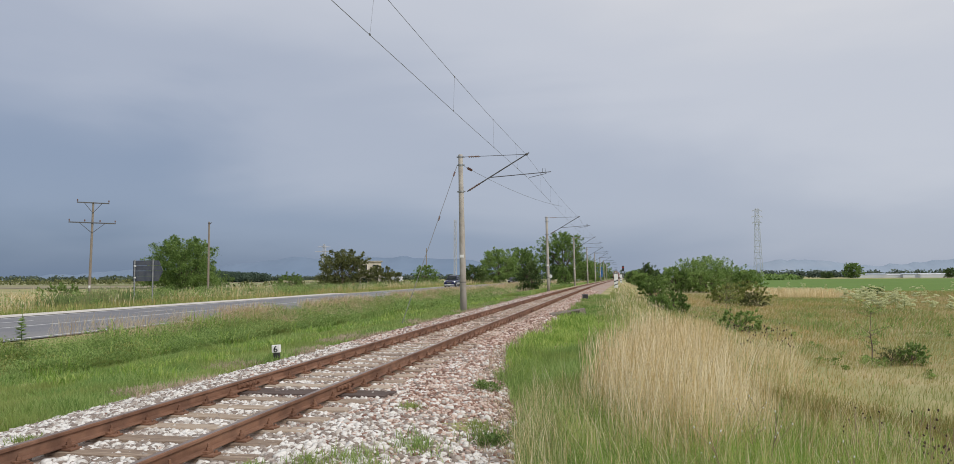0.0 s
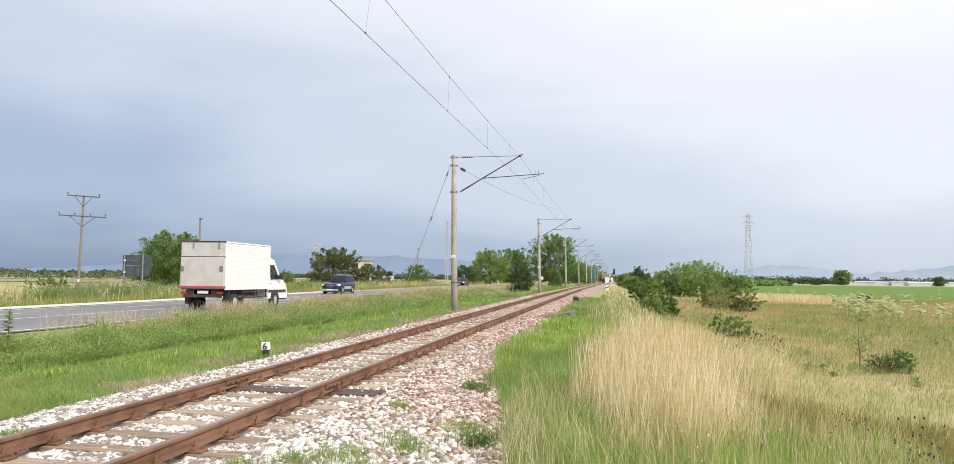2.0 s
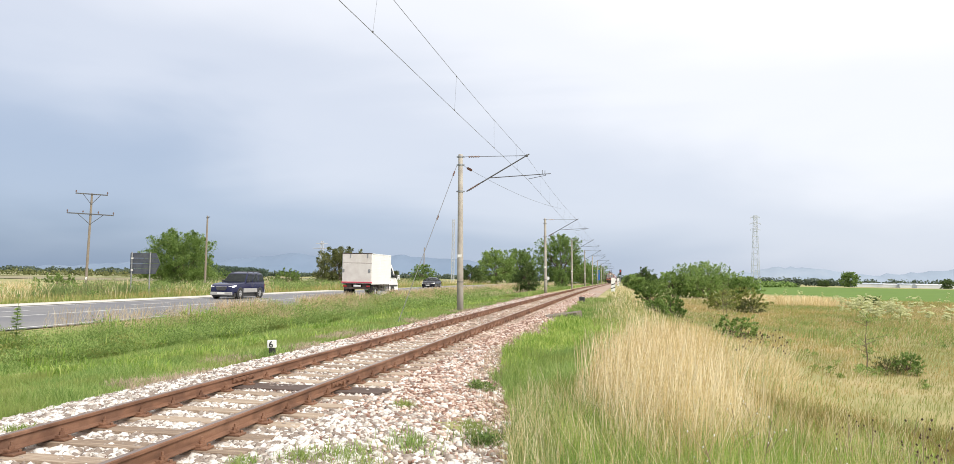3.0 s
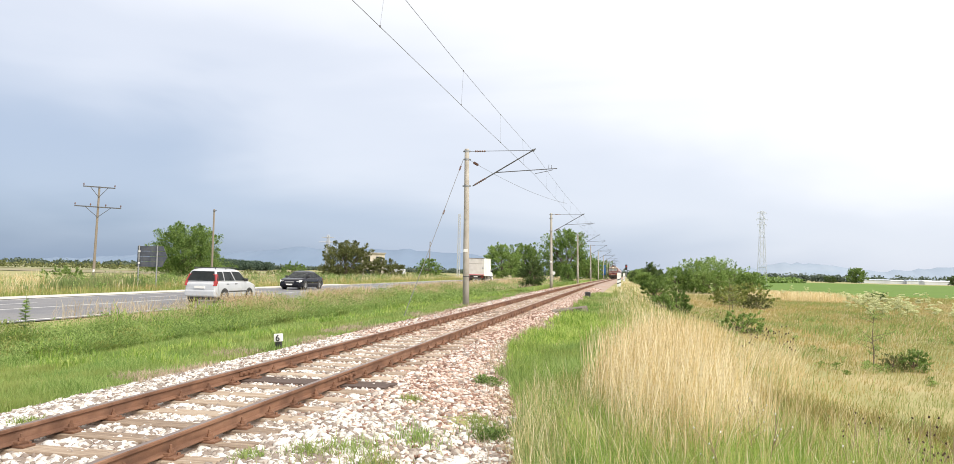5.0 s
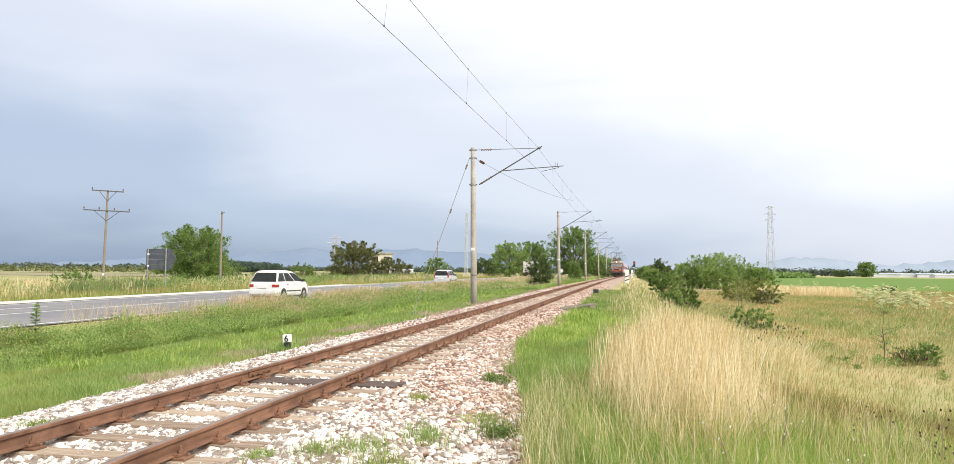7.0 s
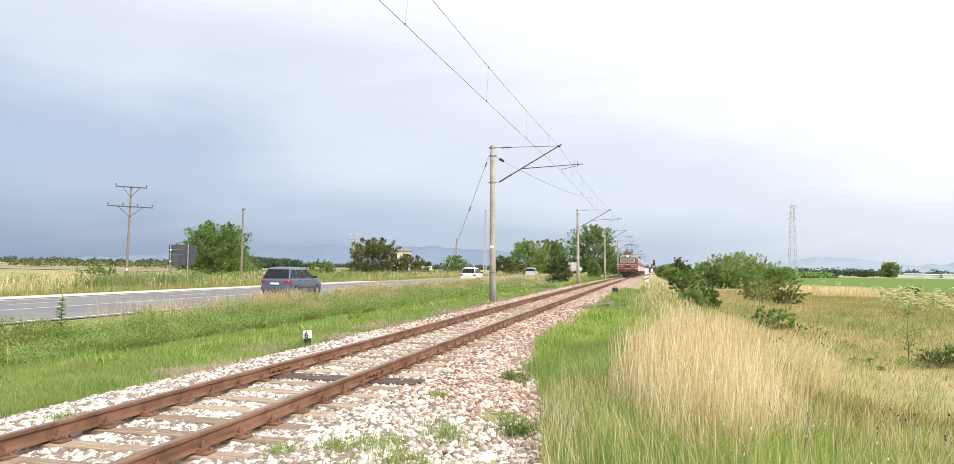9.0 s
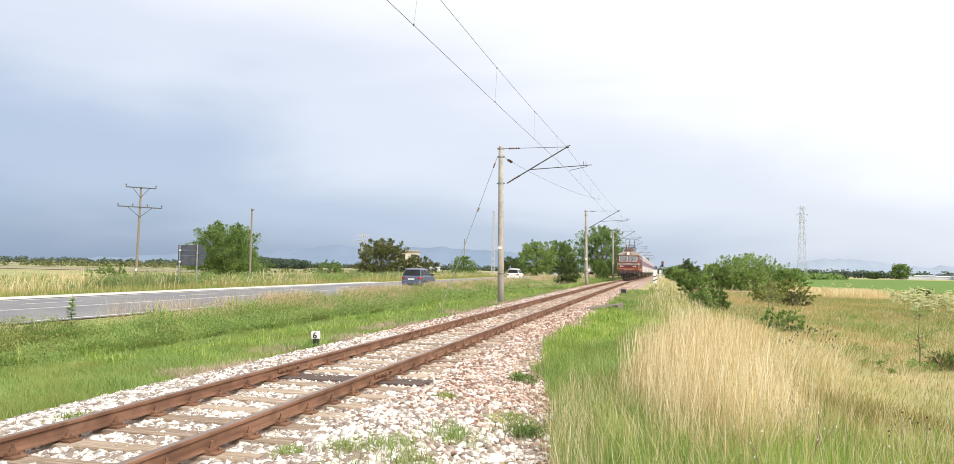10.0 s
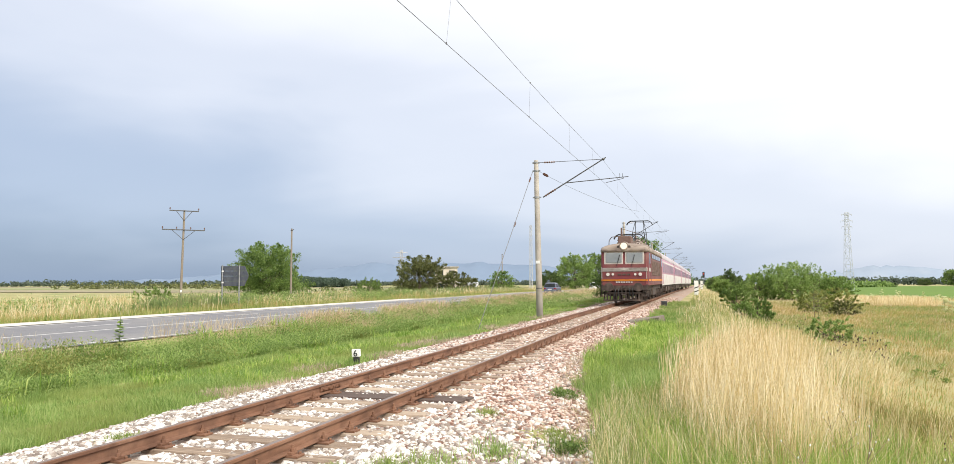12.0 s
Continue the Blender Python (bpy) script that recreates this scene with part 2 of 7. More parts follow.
gx = graded([(-4000, 400), (-400, 60), (-100, 8), (-40, 1.0), (-18, 0.4), (9, 0.8), (30, 8), (110, 60), (400, 400), (4000, 1)])
gy = graded([(-400, 60), (-40, 4), (0, 0.5), (40, 1.5), (130, 8), (260, 40), (600, 300), (4400, 1)])
GX, GY = np.meshgrid(gx, gy)
GZ = ground_z(GX, GY)
rough = np.random.RandomState(3).randn(*GX.shape) * 0.03 * (np.abs(GX - TRACK_X) > 2.6) * ~((GX > -31) & (GX < -16.8)) * (np.abs(GX) < 60)
GZ = GZ + rough
nx = len(gx)
ii = np.arange(len(gy) - 1)[:, None] * nx + np.arange(nx - 1)[None, :]
quads = np.stack([ii, ii + 1, ii + nx + 1, ii + nx], -1).reshape(-1, 4)
ground = mesh_from("ground", np.stack([GX, GY, GZ], -1).reshape(-1, 3), quads, SOIL, smooth=True)
tagged(ground, "rough meadow ground with dry thatch and green patches", "ground", kind="structure")


def strip(name, x0, x1, ys, lift, material, zf=ground_z, nx_=2, thick=0.0):
    xs = np.linspace(x0, x1, nx_)
    X, Y = np.meshgrid(xs, ys)
    Z = zf(X, Y) + lift
    i = np.arange(len(ys) - 1)[:, None] * nx_ + np.arange(nx_ - 1)[None, :]
    f = np.stack([i, i + 1, i + nx_ + 1, i + nx_], -1).reshape(-1, 4)
    return mesh_from(name, np.stack([X, Y, Z], -1).reshape(-1, 3), f, material, smooth=True)


LONG = graded([(-60, 5), (130, 15), (400, 60), (1400, 1)])
flat_road = lambda x, y: ROAD_LEVEL + road_z(y) + 0 * x
road = strip("road", -28.3, -17.7, LONG, 0.0, ASPHALT, flat_road, 6)
tagged(road, "grey worn asphalt country road", "road", kind="structure")
shoulder = strip("road_shoulder", -30.25, -28.27, LONG[LONG < 80], 0.02, GRAVEL, flat_road, 3)
tagged(shoulder, "pale dusty gravel shoulder along the road", "shoulder", kind="structure")
for x, w in ((-18.1, 0.14), (-22.7, 0.15), (-27.8, 0.15)):
    line = strip("road_line", x - w / 2, x + w / 2, LONG, 0.005, PAINT, flat_road)
    tagged(line, "white painted line along the road", "road marking", kind="structure")
y = -6.0
while y < 160:
    dash = strip("road_dash", -25.35, -25.21, np.array([y, y + 3.4]), 0.005, PAINT, flat_road)
    tagged(dash, "short white dash painted on the asphalt", "road marking", group="lane dashes", kind="structure")
    y += 10.4

field = strip("crop_field", 18, 900, graded([(118, 20), (400, 50), (700, 1)]), 0.12, CROP, ground_z, 10)
tagged(field, "flat bright green field of young crop", "field", kind="structure")

bed = strip("ballast_bed", -7.3, -2.0, LONG, 0.02, BALLAST, ground_z, 15)
for v in bed.data.vertices:
    v.co.x += float(veer(v.co.y))
tagged(bed, "reddish brown ballast bed under the track", "ballast", kind="structure")

# ---- railway track ----
RAIL_PROFILE = [(-0.0625, -0.149), (-0.0625, -0.139), (-0.012, -0.122), (-0.008, -0.045), (-0.033, -0.034), (-0.0335, -0.008), (-0.027, 0.0),
                (0.027, 0.0), (0.0335, -0.008), (0.033, -0.034), (0.008, -0.045), (0.012, -0.122), (0.0625, -0.139), (0.0625, -0.149)]
track = tagged(empty("railway_track"), "single railway track with rusty rails on old sleepers", "railway track")
RAIL_Y = graded([(-60, 10), (0, 2), (60, 5), (140, 60), (1400, 1)])
for side in (-1, 1):
    bm = bmesh.new()
    loft(bm, [[(TRACK_X + float(veer(y)) + side * GAUGE / 2 + px, y, track_z(y) + pz) for px, pz in RAIL_PROFILE] for y in RAIL_Y])
    clean(bm)
    for f in bm.faces:
        if f.normal.z > 0.9 and f.calc_center_median().z > track_z(f.calc_center_median().y) - 0.02:
            f.material_index = 1
    part("rail", bm, [RUST, RAILTOP], track)
# sleepers, each on its own, a dark doubled pair under the rail joint
bm = bmesh.new()
box(bm, -1.27, 1.27, -0.125, 0.125, -0.14, 0, 0.012)
sl = part("sleeper", bm, WOOD, track)
sl_mesh = sl.data
bpy.data.objects.remove(sl)
bm = bmesh.new()
box(bm, -1.32, 1.42, -0.27, -0.01, -0.14, 0.035, 0.012)
box(bm, -1.30, 1.46, 0.01, 0.26, -0.14, 0.03, 0.012)
dk = part("joint_sleeper", bm, DARKWOOD, track)
dk_mesh = dk.data
bpy.data.objects.remove(dk)
# tie plate with clip bolts on both sides of the rail foot
bm = bmesh.new()
box(bm, -0.17, 0.17, -0.075, 0.075, 0, 0.022, 0.004)
for s in (-1, 1):
    box(bm, s * 0.075 - 0.028, s * 0.075 + 0.028, -0.06, 0.06, 0.022, 0.05, 0.006)
    rod(bm, (s * 0.082, 0, 0.03), (s * 0.082, 0, 0.115), 0.013, seg=6)
    rod(bm, (s * 0.082, 0, 0.05), (s * 0.082, 0, 0.08), 0.026, seg=6)
    rod(bm, (s * 0.14, 0.035, 0.022), (s * 0.14, 0.035, 0.045), 0.016, seg=6)
tp = part("tie_plate", bm, RUST, track)
tp_mesh = tp.data
bpy.data.objects.remove(tp)
rng = random.Random(5)
JOINT_Y = 10.35
SLEEPER_Y = [JOINT_Y + 0.625 * k for k in range(-26, 124)]
for y in SLEEPER_Y:
    joint = abs(y - JOINT_Y) < 0.1
    s = new("joint_sleeper" if joint else "sleeper", dk_mesh if joint else sl_mesh)
    s.parent = track
    s.matrix_basis = pose(TRACK_X + float(veer(y)) + rng.uniform(-0.03, 0.03), y, float(track_z(y)) - 0.176 - (0.03 if joint else 0), 0, 0, rng.uniform(-1.2, 1.2))
    for side in (-1, 1):
        t = new("tie_plate", tp_mesh)
        t.parent = track
        t.matrix_basis = pose(TRACK_X + float(veer(y)) + side * GAUGE / 2, y, float(track_z(y)) - 0.175, 0, 0, rng.uniform(-1.5, 1.5))
# fish plates over the joint
for side in (-1, 1):
    bm = bmesh.new()
    x = TRACK_X + side * GAUGE / 2
    for s in (-1, 1):
        box(bm, x + s * 0.022 - 0.012, x + s * 0.022 + 0.012, JOINT_Y - 0.32, JOINT_Y + 0.32, -0.11 + track_z(JOINT_Y), -0.05 + track_z(JOINT_Y), 0.004)
        for k in (-0.24, -0.09, 0.09, 0.24):
            rod(bm, (x + s * 0.02, JOINT_Y + k, -0.08 + track_z(JOINT_Y)), (x + s * 0.07, JOINT_Y + k, -0.08 + track_z(JOINT_Y)), 0.02, seg=6)
    part("fish_plate", bm, RUST, track)

# ---- catenary: masts, arms and wires ----
MAST_Y = [-5.3 + 40.8 * k for k in range(0, 9)]
MAST_DX = -2.87


def contact_xz(y):
    k = (y - MAST_Y[0]) / 40.8
    i = int(math.floor(k))
    a = 0.3 if i % 2 else -0.1
    b = -0.1 if i % 2 else 0.3
    return TRACK_X + float(veer(y)) + a + (b - a) * (k - i), 6.06 + float(track_z(y))


def messenger_xz(y):
    k = (y - MAST_Y[0]) / 40.8
    k -= math.floor(k)
    return TRACK_X + float(veer(y)) + 0.2, 7.22 + float(track_z(y)) - 0.85 * k * (1 - k)


def insulator(bm, a, b, r=0.055, n=5):
    a, b = Vector(a), Vector(b)
    rod(bm, a, b, 0.02, seg=6)
    for i in range(n):
        c = a.lerp(b, (i + 0.5) / n)
        d = (b - a).normalized() * (b - a).length / n * 0.28
        rod(bm, c - d, c + d, r, r * 0.55, seg=8)


def catenary_mast(y, shown=True):
    z0 = float(track_z(y))
    gz = float(ground_z(TRACK_X + MAST_DX, y))
    root = empty("catenary_mast", pose(TRACK_X + MAST_DX + float(veer(y)), y, gz))
    tagged(root, "round grey concrete catenary mast beside the railway track", "mast", group="catenary masts")
    top = 7.3 + z0 - gz
    lean = -0.13
    at = lambda z: lean * z / top
    bm = bmesh.new()
    loft(bm, [[(at(z) + math.cos(a) * r, math.sin(a) * r, z) for a in np.linspace(0, 2 * math.pi, 18)[:-1]] for z, r in ((-0.5, 0.165), (2.2, 0.15), (4.5, 0.132), (top - 0.02, 0.108), (top, 0.1))])
    part("pole", clean(bm), CONCRETE, root, smooth=True)
    L = lambda x, z: (x - TRACK_X - MAST_DX, 0, z + z0 - gz)      # from the track's frame to the mast's
    for zz in (top - 0.12, top - 0.52, 5.48 + z0 - gz):
        bm = bmesh.new()
        r = 0.125 + 0.01 * (top - zz)
        rod(bm, (at(zz), 0, zz - 0.04), (at(zz), 0, zz + 0.04), r, seg=14)
        box(bm, at(zz) + r - 0.02, at(zz) + r + 0.07, -0.03, 0.03, zz - 0.03, zz + 0.03, 0.005)
        box(bm, at(zz) - r - 0.06, at(zz) - r + 0.02, -0.03, 0.03, zz - 0.03, zz + 0.03, 0.005)
        part("collar", bm, STEEL, root)
    zz = 1.5
    bm = bmesh.new()
    rod(bm, (at(zz), 0, zz - 0.02), (at(zz), 0, zz + 0.02), 0.158, seg=14)
    part("band", bm, DARKSTEEL, root)
    bm = bmesh.new()
    box(bm, at(2.75) - 0.1, at(2.75) + 0.1, -0.159, -0.146, 2.68, 2.82)
    part("number_plate_blank", bm, WHITE, root, "small white plate")
    head = L(TRACK_X + 0.26, 7.2)
    foot = L(TRACK_X + MAST_DX + 0.2, 5.48)
    bm = bmesh.new()
    rod(bm, (at(top) + 0.12, 0, top - 0.12), head, 0.013, seg=6)
    part("top_tie", bm, DARKSTEEL, root)
    bm = bmesh.new()
    insulator(bm, (at(top) + 0.4, 0, top - 0.12), (at(top) + 0.95, 0, top - 0.118))
    part("tie_insulator", bm, CERAMIC, root)
    bm = bmesh.new()
    rod(bm, foot, (head[0] + 0.12, 0, head[2] + 0.08), 0.032, 0.028, seg=8)
    ball(bm, head, 0.07, 8)
    part("bracket_tube", bm, DARKSTEEL, root)
    bm = bmesh.new()
    f, h = Vector(foot), Vector(head)
    d = (h - f).normalized()
    insulator(bm, f + d * 0.12, f + d * 0.75, 0.06, 6)
    part("bracket_insulator", bm, CERAMIC, root)
    m = f.lerp(h, 0.38)
    end = L(TRACK_X + 1.42, 6.32)
    bm = bmesh.new()
    rod(bm, m, end, 0.022, 0.018, seg=8)
    rod(bm, (end[0] - 0.28, 0, end[2] - 0.02), (end[0] - 0.28, 0, end[2] + 0.16), 0.012, seg=6)
    rod(bm, (end[0] - 0.4, 0, end[2] - 0.02), (end[0] - 0.4, 0, end[2] + 0.18), 0.012, seg=6)
    part("registration_arm", bm, DARKSTEEL, root)
    cx, cz = contact_xz(y)
    bm = bmesh.new()
    rod(bm, (end[0] - 0.24, 0, end[2] - 0.08), L(cx, cz - z0 + 0.01), 0.013, seg=6)
    rod(bm, (end[0] - 0.24, 0, end[2]), (end[0] - 0.24, 0, end[2] - 0.09), 0.015, seg=6)
    part("steady_arm", bm, DARKSTEEL, root)
    return root


for y in MAST_Y[1:]:
    catenary_mast(y)


def wire(name, pts, r, label, category="wire"):
    bm = bmesh.new()
    n = 5
    rings = [[(p[0] + math.cos(a) * r, p[1], p[2] + math.sin(a) * r) for a in np.linspace(0, 2 * math.pi, n + 1)[:-1]] for p in pts]
    loft(bm, rings)
    return tagged(part(name, clean(bm), WIRE), label, category)


WIRE_Y = np.arange(-5.3, 322, 2.04)
overhead = tagged(empty("overhead_line"), "overhead contact and messenger wires above the track", "overhead line")
w = wire("contact_wire", [(contact_xz(y)[0], y, contact_xz(y)[1]) for y in WIRE_Y], 0.0062, "", "")
w.parent = overhead
w = wire("messenger_wire", [(messenger_xz(y)[0], y, messenger_xz(y)[1]) for y in WIRE_Y], 0.0058, "", "")
w.parent = overhead
for y0 in MAST_Y[:-1]:
    for dy in (6.3, 12.4, 18.6, 25.5, 31.8, 37.5):
        y = y0 + dy
        if y > 200:
            continue
        bm = bmesh.new()
        mx, mz = messenger_xz(y)
        cx, cz = contact_xz(y)
        rod(bm, (mx, y, mz), (cx, y + 0.05, cz), 0.003, seg=4)
        box(bm, mx - 0.012, mx + 0.012, y - 0.02, y + 0.02, mz - 0.02, mz + 0.015)
        box(bm, cx - 0.01, cx + 0.01, y + 0.03, y + 0.07, cz - 0.008, cz + 0.03)
        part("dropper", bm, WIRE, overhead)

# the stay of the second mast and the anchoring wire on its other side
bm = bmesh.new()
MX, MY = TRACK_X + MAST_DX - 0.25, MAST_Y[1]
rod(bm, (MX, MY, 7.0), (-8.15, 27.1, float(ground_z(-8.15, 27.1)) - 0.05), 0.013, seg=6)
guy = part("guy_wire", bm, WIRE)
tagged(guy, "dark steel stay wire from mast down to the grass", "stay wire")
a, b = Vector((MX, MY, 7.0)), Vector((-8.15, 27.1, -0.4))
d = (b - a).normalized()
for k0, k1 in ((0.5, 0.9), (4.1, 4.4)):
    bm = bmesh.new()
    insulator(bm, a + d * k0, a + d * k1, 0.045, 3)
    part("stay_insulator", bm, CERAMIC, guy)
bm = bmesh.new()
a, b = Vector((TRACK_X + MAST_DX + 0.1, MY, 7.0)), Vector((TRACK_X + 0.3, 57, 6.95))
for k in range(12):
    f0, f1 = k / 12, (k + 1) / 12
    s0, s1 = 1.1 * f0 * (1 - f0), 1.1 * f1 * (1 - f1)
    rod(bm, a.lerp(b, f0) - Vector((0, 0, s0)), a.lerp(b, f1) - Vector((0, 0, s1)), 0.008, seg=5)
anchor = part("anchor_wire", bm, WIRE)
tagged(anchor, "slack anchoring wire from mast to messenger wire", "wire")
bm = bmesh.new()
d = (b - a).normalized() - Vector((0, 0, 0.05))
insulator(bm, a + d * 0.6, a + d * 1.2, 0.07, 4)
part("anchor_insulator", bm, CERAMIC, anchor)

# ---- posts and signs ----


def marker_post():
    gz = float(ground_z(-7.56, 15.65))
    root = empty("kilometre_marker", pose(-7.56, 15.65, gz, 0, -4, 6))
    tagged(root, "small black and white numbered marker stone by the track", "marker post")
    bm = bmesh.new()
    box(bm, -0.065, 0.065, -0.045, 0.045, -0.2, 0.2, 0.012)
    part("foot", bm, BLACK, root)
    bm = bmesh.new()
    box(bm, -0.09, 0.09, -0.055, 0.055, 0.2, 0.37, 0.012)
    part("head", bm, WHITE, root)
    cu = bpy.data.curves.new("digit", "FONT")
    cu.body, cu.size, cu.extrude, cu.align_x = "6", 0.2, 0.004, "CENTER"
    cu.offset = 0.002
    ob = new("digit", cu)
    ob.data.materials.append(BLACK)
    ob.parent = root
    ob.matrix_basis = pose(0, -0.062, 0.215, 90, 0, 0)
    return root


marker_post()


def striped_post(x, y, h, w):
    gz = float(ground_z(x, y))
    root = empty("approach_board", pose(x, y, gz))
    tagged(root, "white approach board with slanting black stripes", "trackside board", group="approach boards")
    bm = bmesh.new()
    rod(bm, (0, 0.05, -0.2), (0, 0.05, h * 0.55), 0.05, seg=8)
    part("post", bm, DARKSTEEL, root)
    bm = bmesh.new()
    box(bm, -w / 2, w / 2, -0.03, 0.02, h * 0.16, h, 0.01)
    part("board", bm, WHITE, root)
    for z in (0.40, 0.62):
        bm = bmesh.new()
        s = 0.16
        vs = [bm.verts.new(p) for p in ((-w / 2, -0.034, h * z - s), (w / 2, -0.034, h * z), (w / 2, -0.034, h * z + 0.1), (-w / 2, -0.034, h * z - s + 0.1))]
        bm.faces.new(vs)
        bmesh.ops.solidify(bm, geom=bm.faces[:], thickness=0.004)
        part("stripe", clean(bm), BLACK, root)


striped_post(-0.6, 80, 1.74, 0.42)
striped_post(-0.15, 150, 1.9, 0.42)

bm = bmesh.new()
box(bm, -0.17, 0.17, -0.14, 0.14, -0.1, 0.42, 0.03)
cable_box = part("cable_box", bm, DARKSTEEL)
cable_box.matrix_world = pose(-2.35, 49, float(ground_z(-2.35, 49)), 0, 0, 12)
tagged(cable_box, "small dark metal trackside cable box", "cable box")
bm = bmesh.new()
box(bm, -0.14, 0.14, -0.005, 0.004, 0.15, 0.38, 0.002, Matrix.Translation((0, -0.142, 0)))
part("lid", bm, BLACK, cable_box)

DIRTY = mat("dirty broken concrete", [(0.13, 0.105, 0.085), (0.24, 0.20, 0.165)], 0.95, scale=5, bump=0.5, bump_scale=25)
for k, (x, y, r, sx, sy, h) in enumerate(((-2.45, 30.5, 12, 0.8, 0.5, 0.2), (-1.95, 32.5, -20, 0.7, 0.6, 0.26))):
    bm = bmesh.new()
    box(bm, -sx / 2, sx / 2, -sy / 2, sy / 2, 0, h, 0.03)
    slab = part("concrete_slab", bm, DIRTY)
    slab.matrix_world = pose(x, y, float(ground_z(x, y)) + 0.0, 8, -9, r)
    tagged(slab, "tilted broken concrete slab lying on the ballast edge", "slab", group="broken slabs")

# small round board on a post between road and railway
ring = tagged(empty("round_sign", pose(-11.3, 121, float(ground_z(-11.3, 121)))), "small white round sign on a thin post", "road sign")
bm = bmesh.new()
rod(bm, (0, 0.04, -0.3), (0, 0.04, 1.95), 0.035, seg=8)
part("post", bm, STEEL, ring)
bm = bmesh.new()
rod(bm, (0, 0.0, 2.0), (0, 0.02, 2.0), 0.3, seg=24)
part("disc", bm, WHITE, ring)

# road sign, seen from behind
SIGN_GREY = mat("sign back", [(0.075, 0.085, 0.115), (0.11, 0.12, 0.15)], 0.55, 0.3, scale=4, dirt=(0.13, 0.135, 0.15), dirt_scale=2)
sgz = float(ground_z(-34.5, 49.5))
sign = tagged(empty("road_sign", pose(-34.5, 49.5, sgz) @ Matrix.Scale(1.15, 4)), "back of a grey arrow-shaped road sign on two posts", "road sign")
for x in (-0.63, 0.67):
    bm = bmesh.new()
    rod(bm, (x, -0.06, -0.3), (x, -0.06, 2.98 + 0.02), 0.045, seg=10)
    part("post", bm, STEEL, sign)
for k in range(4):
    bm = bmesh.new()
    z0, z1 = 1.62 + k * 0.335, 1.62 + (k + 1) * 0.335 - 0.02
    tip = lambda z: 1.02 + 0.32 * (1 - abs(z - 2.29) / 0.67)
    prof = [(-0.78, z0), (tip(z0), z0), (tip(z1), z1), (-0.78, z1)]
    loft(bm, [[(x, yy, z) for x, z in prof] for yy in (-0.012, 0.03)])
    part("panel", clean(bm), SIGN_GREY, sign)
for x, z in ((-0.6, 2.6), (-0.6, 1.85)):
    bm = bmesh.new()
    box(bm, x - 0.04, x + 0.1, -0.125, -0.1, z - 0.05, z + 0.05)
    part("clamp", bm, WHITE, sign)

# far blue direction board beside the road
BLUE = mat("blue sign sheet", [(0.03, 0.13, 0.42), (0.045, 0.17, 0.5)], 0.45, scale=1)
bb = tagged(empty("blue_road_board", pose(-8.1, 260, float(ground_z(-8.1, 260)))), "large blue road board with white lines of writing", "road sign")
for x in (-1.3, 1.3):
    bm = bmesh.new()
    rod(bm, (x, 0.2, -0.5), (x, 0.2, 4.9), 0.08, seg=8)
    part("post", bm, STEEL, bb)
bm = bmesh.new()
box(bm, -1.65, 1.65, -0.06, 0.06, 1.5, 5.0, 0.03)
part("board", bm, BLUE, bb)
for x0, x1, z in ((-1.3, 0.8, 4.3), (-1.3, 0.3, 3.4), (-1.3, 1.1, 2.5)):
    bm = bmesh.new()
    box(bm, x0, x1, -0.075, -0.062, z - 0.14, z + 0.14)
    part("writing_bar", bm, WHITE, bb)

# trackside signal far down the line
sg = tagged(empty("railway_signal", pose(0.45, 260, float(ground_z(0.45, 260)))), "dark railway signal with a red lamp", "signal")
bm = bmesh.new()
rod(bm, (0, 0, -0.3), (0, 0, 3.6), 0.08, seg=8)
part("post", bm, STEEL, sg)
bm = bmesh.new()
box(bm, -0.35, 0.35, -0.1, 0.1, 3.3, 5.2, 0.05)
part("head", bm, BLACK, sg)
bm = bmesh.new()
rod(bm, (0, -0.1, 4.6), (0, -0.16, 4.6), 0.2, seg=12)
part("lamp", bm, mat("red lamp", [(0.5, 0.03, 0.02), (0.55, 0.04, 0.03)], 0.3, emit=(1, 0.08, 0.05, 0.35)), sg)


def power_pole(x, y, top):
    gz = float(ground_z(x, y))
    h = top - gz
    root = tagged(empty("power_pole", pose(x, y, gz, 0, 1.0, 36)), "brown power pole with two crossarms and insulators", "power pole")
    bm = bmesh.new()
    rod(bm, (0, 0, -0.5), (0, 0, h), 0.16, 0.11, seg=10)
    part("pole", bm, POLEWOOD, root)
    for z, w, n in ((h - 0.1, 1.63, 2), (h - 2.35, 2.36, 4)):
        bm = bmesh.new()
        box(bm, -w, w, -0.19, -0.09, z - 0.06, z + 0.06, 0.01)
        for s in (-1, 1):
            rod(bm, (0, -0.14, z - 1.15), (s * w * 0.56, -0.14, z), 0.03, seg=6)
        part("crossarm", bm, DARKSTEEL, root)
        for i in range(n):
            px = -w + 0.06 + (2 * w - 0.12) * i / (n - 1)
            bm = bmesh.new()
            rod(bm, (px, -0.14, z + 0.05), (px, -0.14, z + 0.2), 0.03, seg=6)
            rod(bm, (px, -0.14, z + 0.17), (px, -0.14, z + 0.36), 0.085, 0.05, seg=8)
            part("insulator", bm, CERAMIC, root)
    bm = bmesh.new()
    box(bm, -0.1, 0.1, -0.165, -0.15, 1.5, 1.8)
    part("plate", bm, WHITE, root)


power_pole(-58.5, 74.2, 10.29)


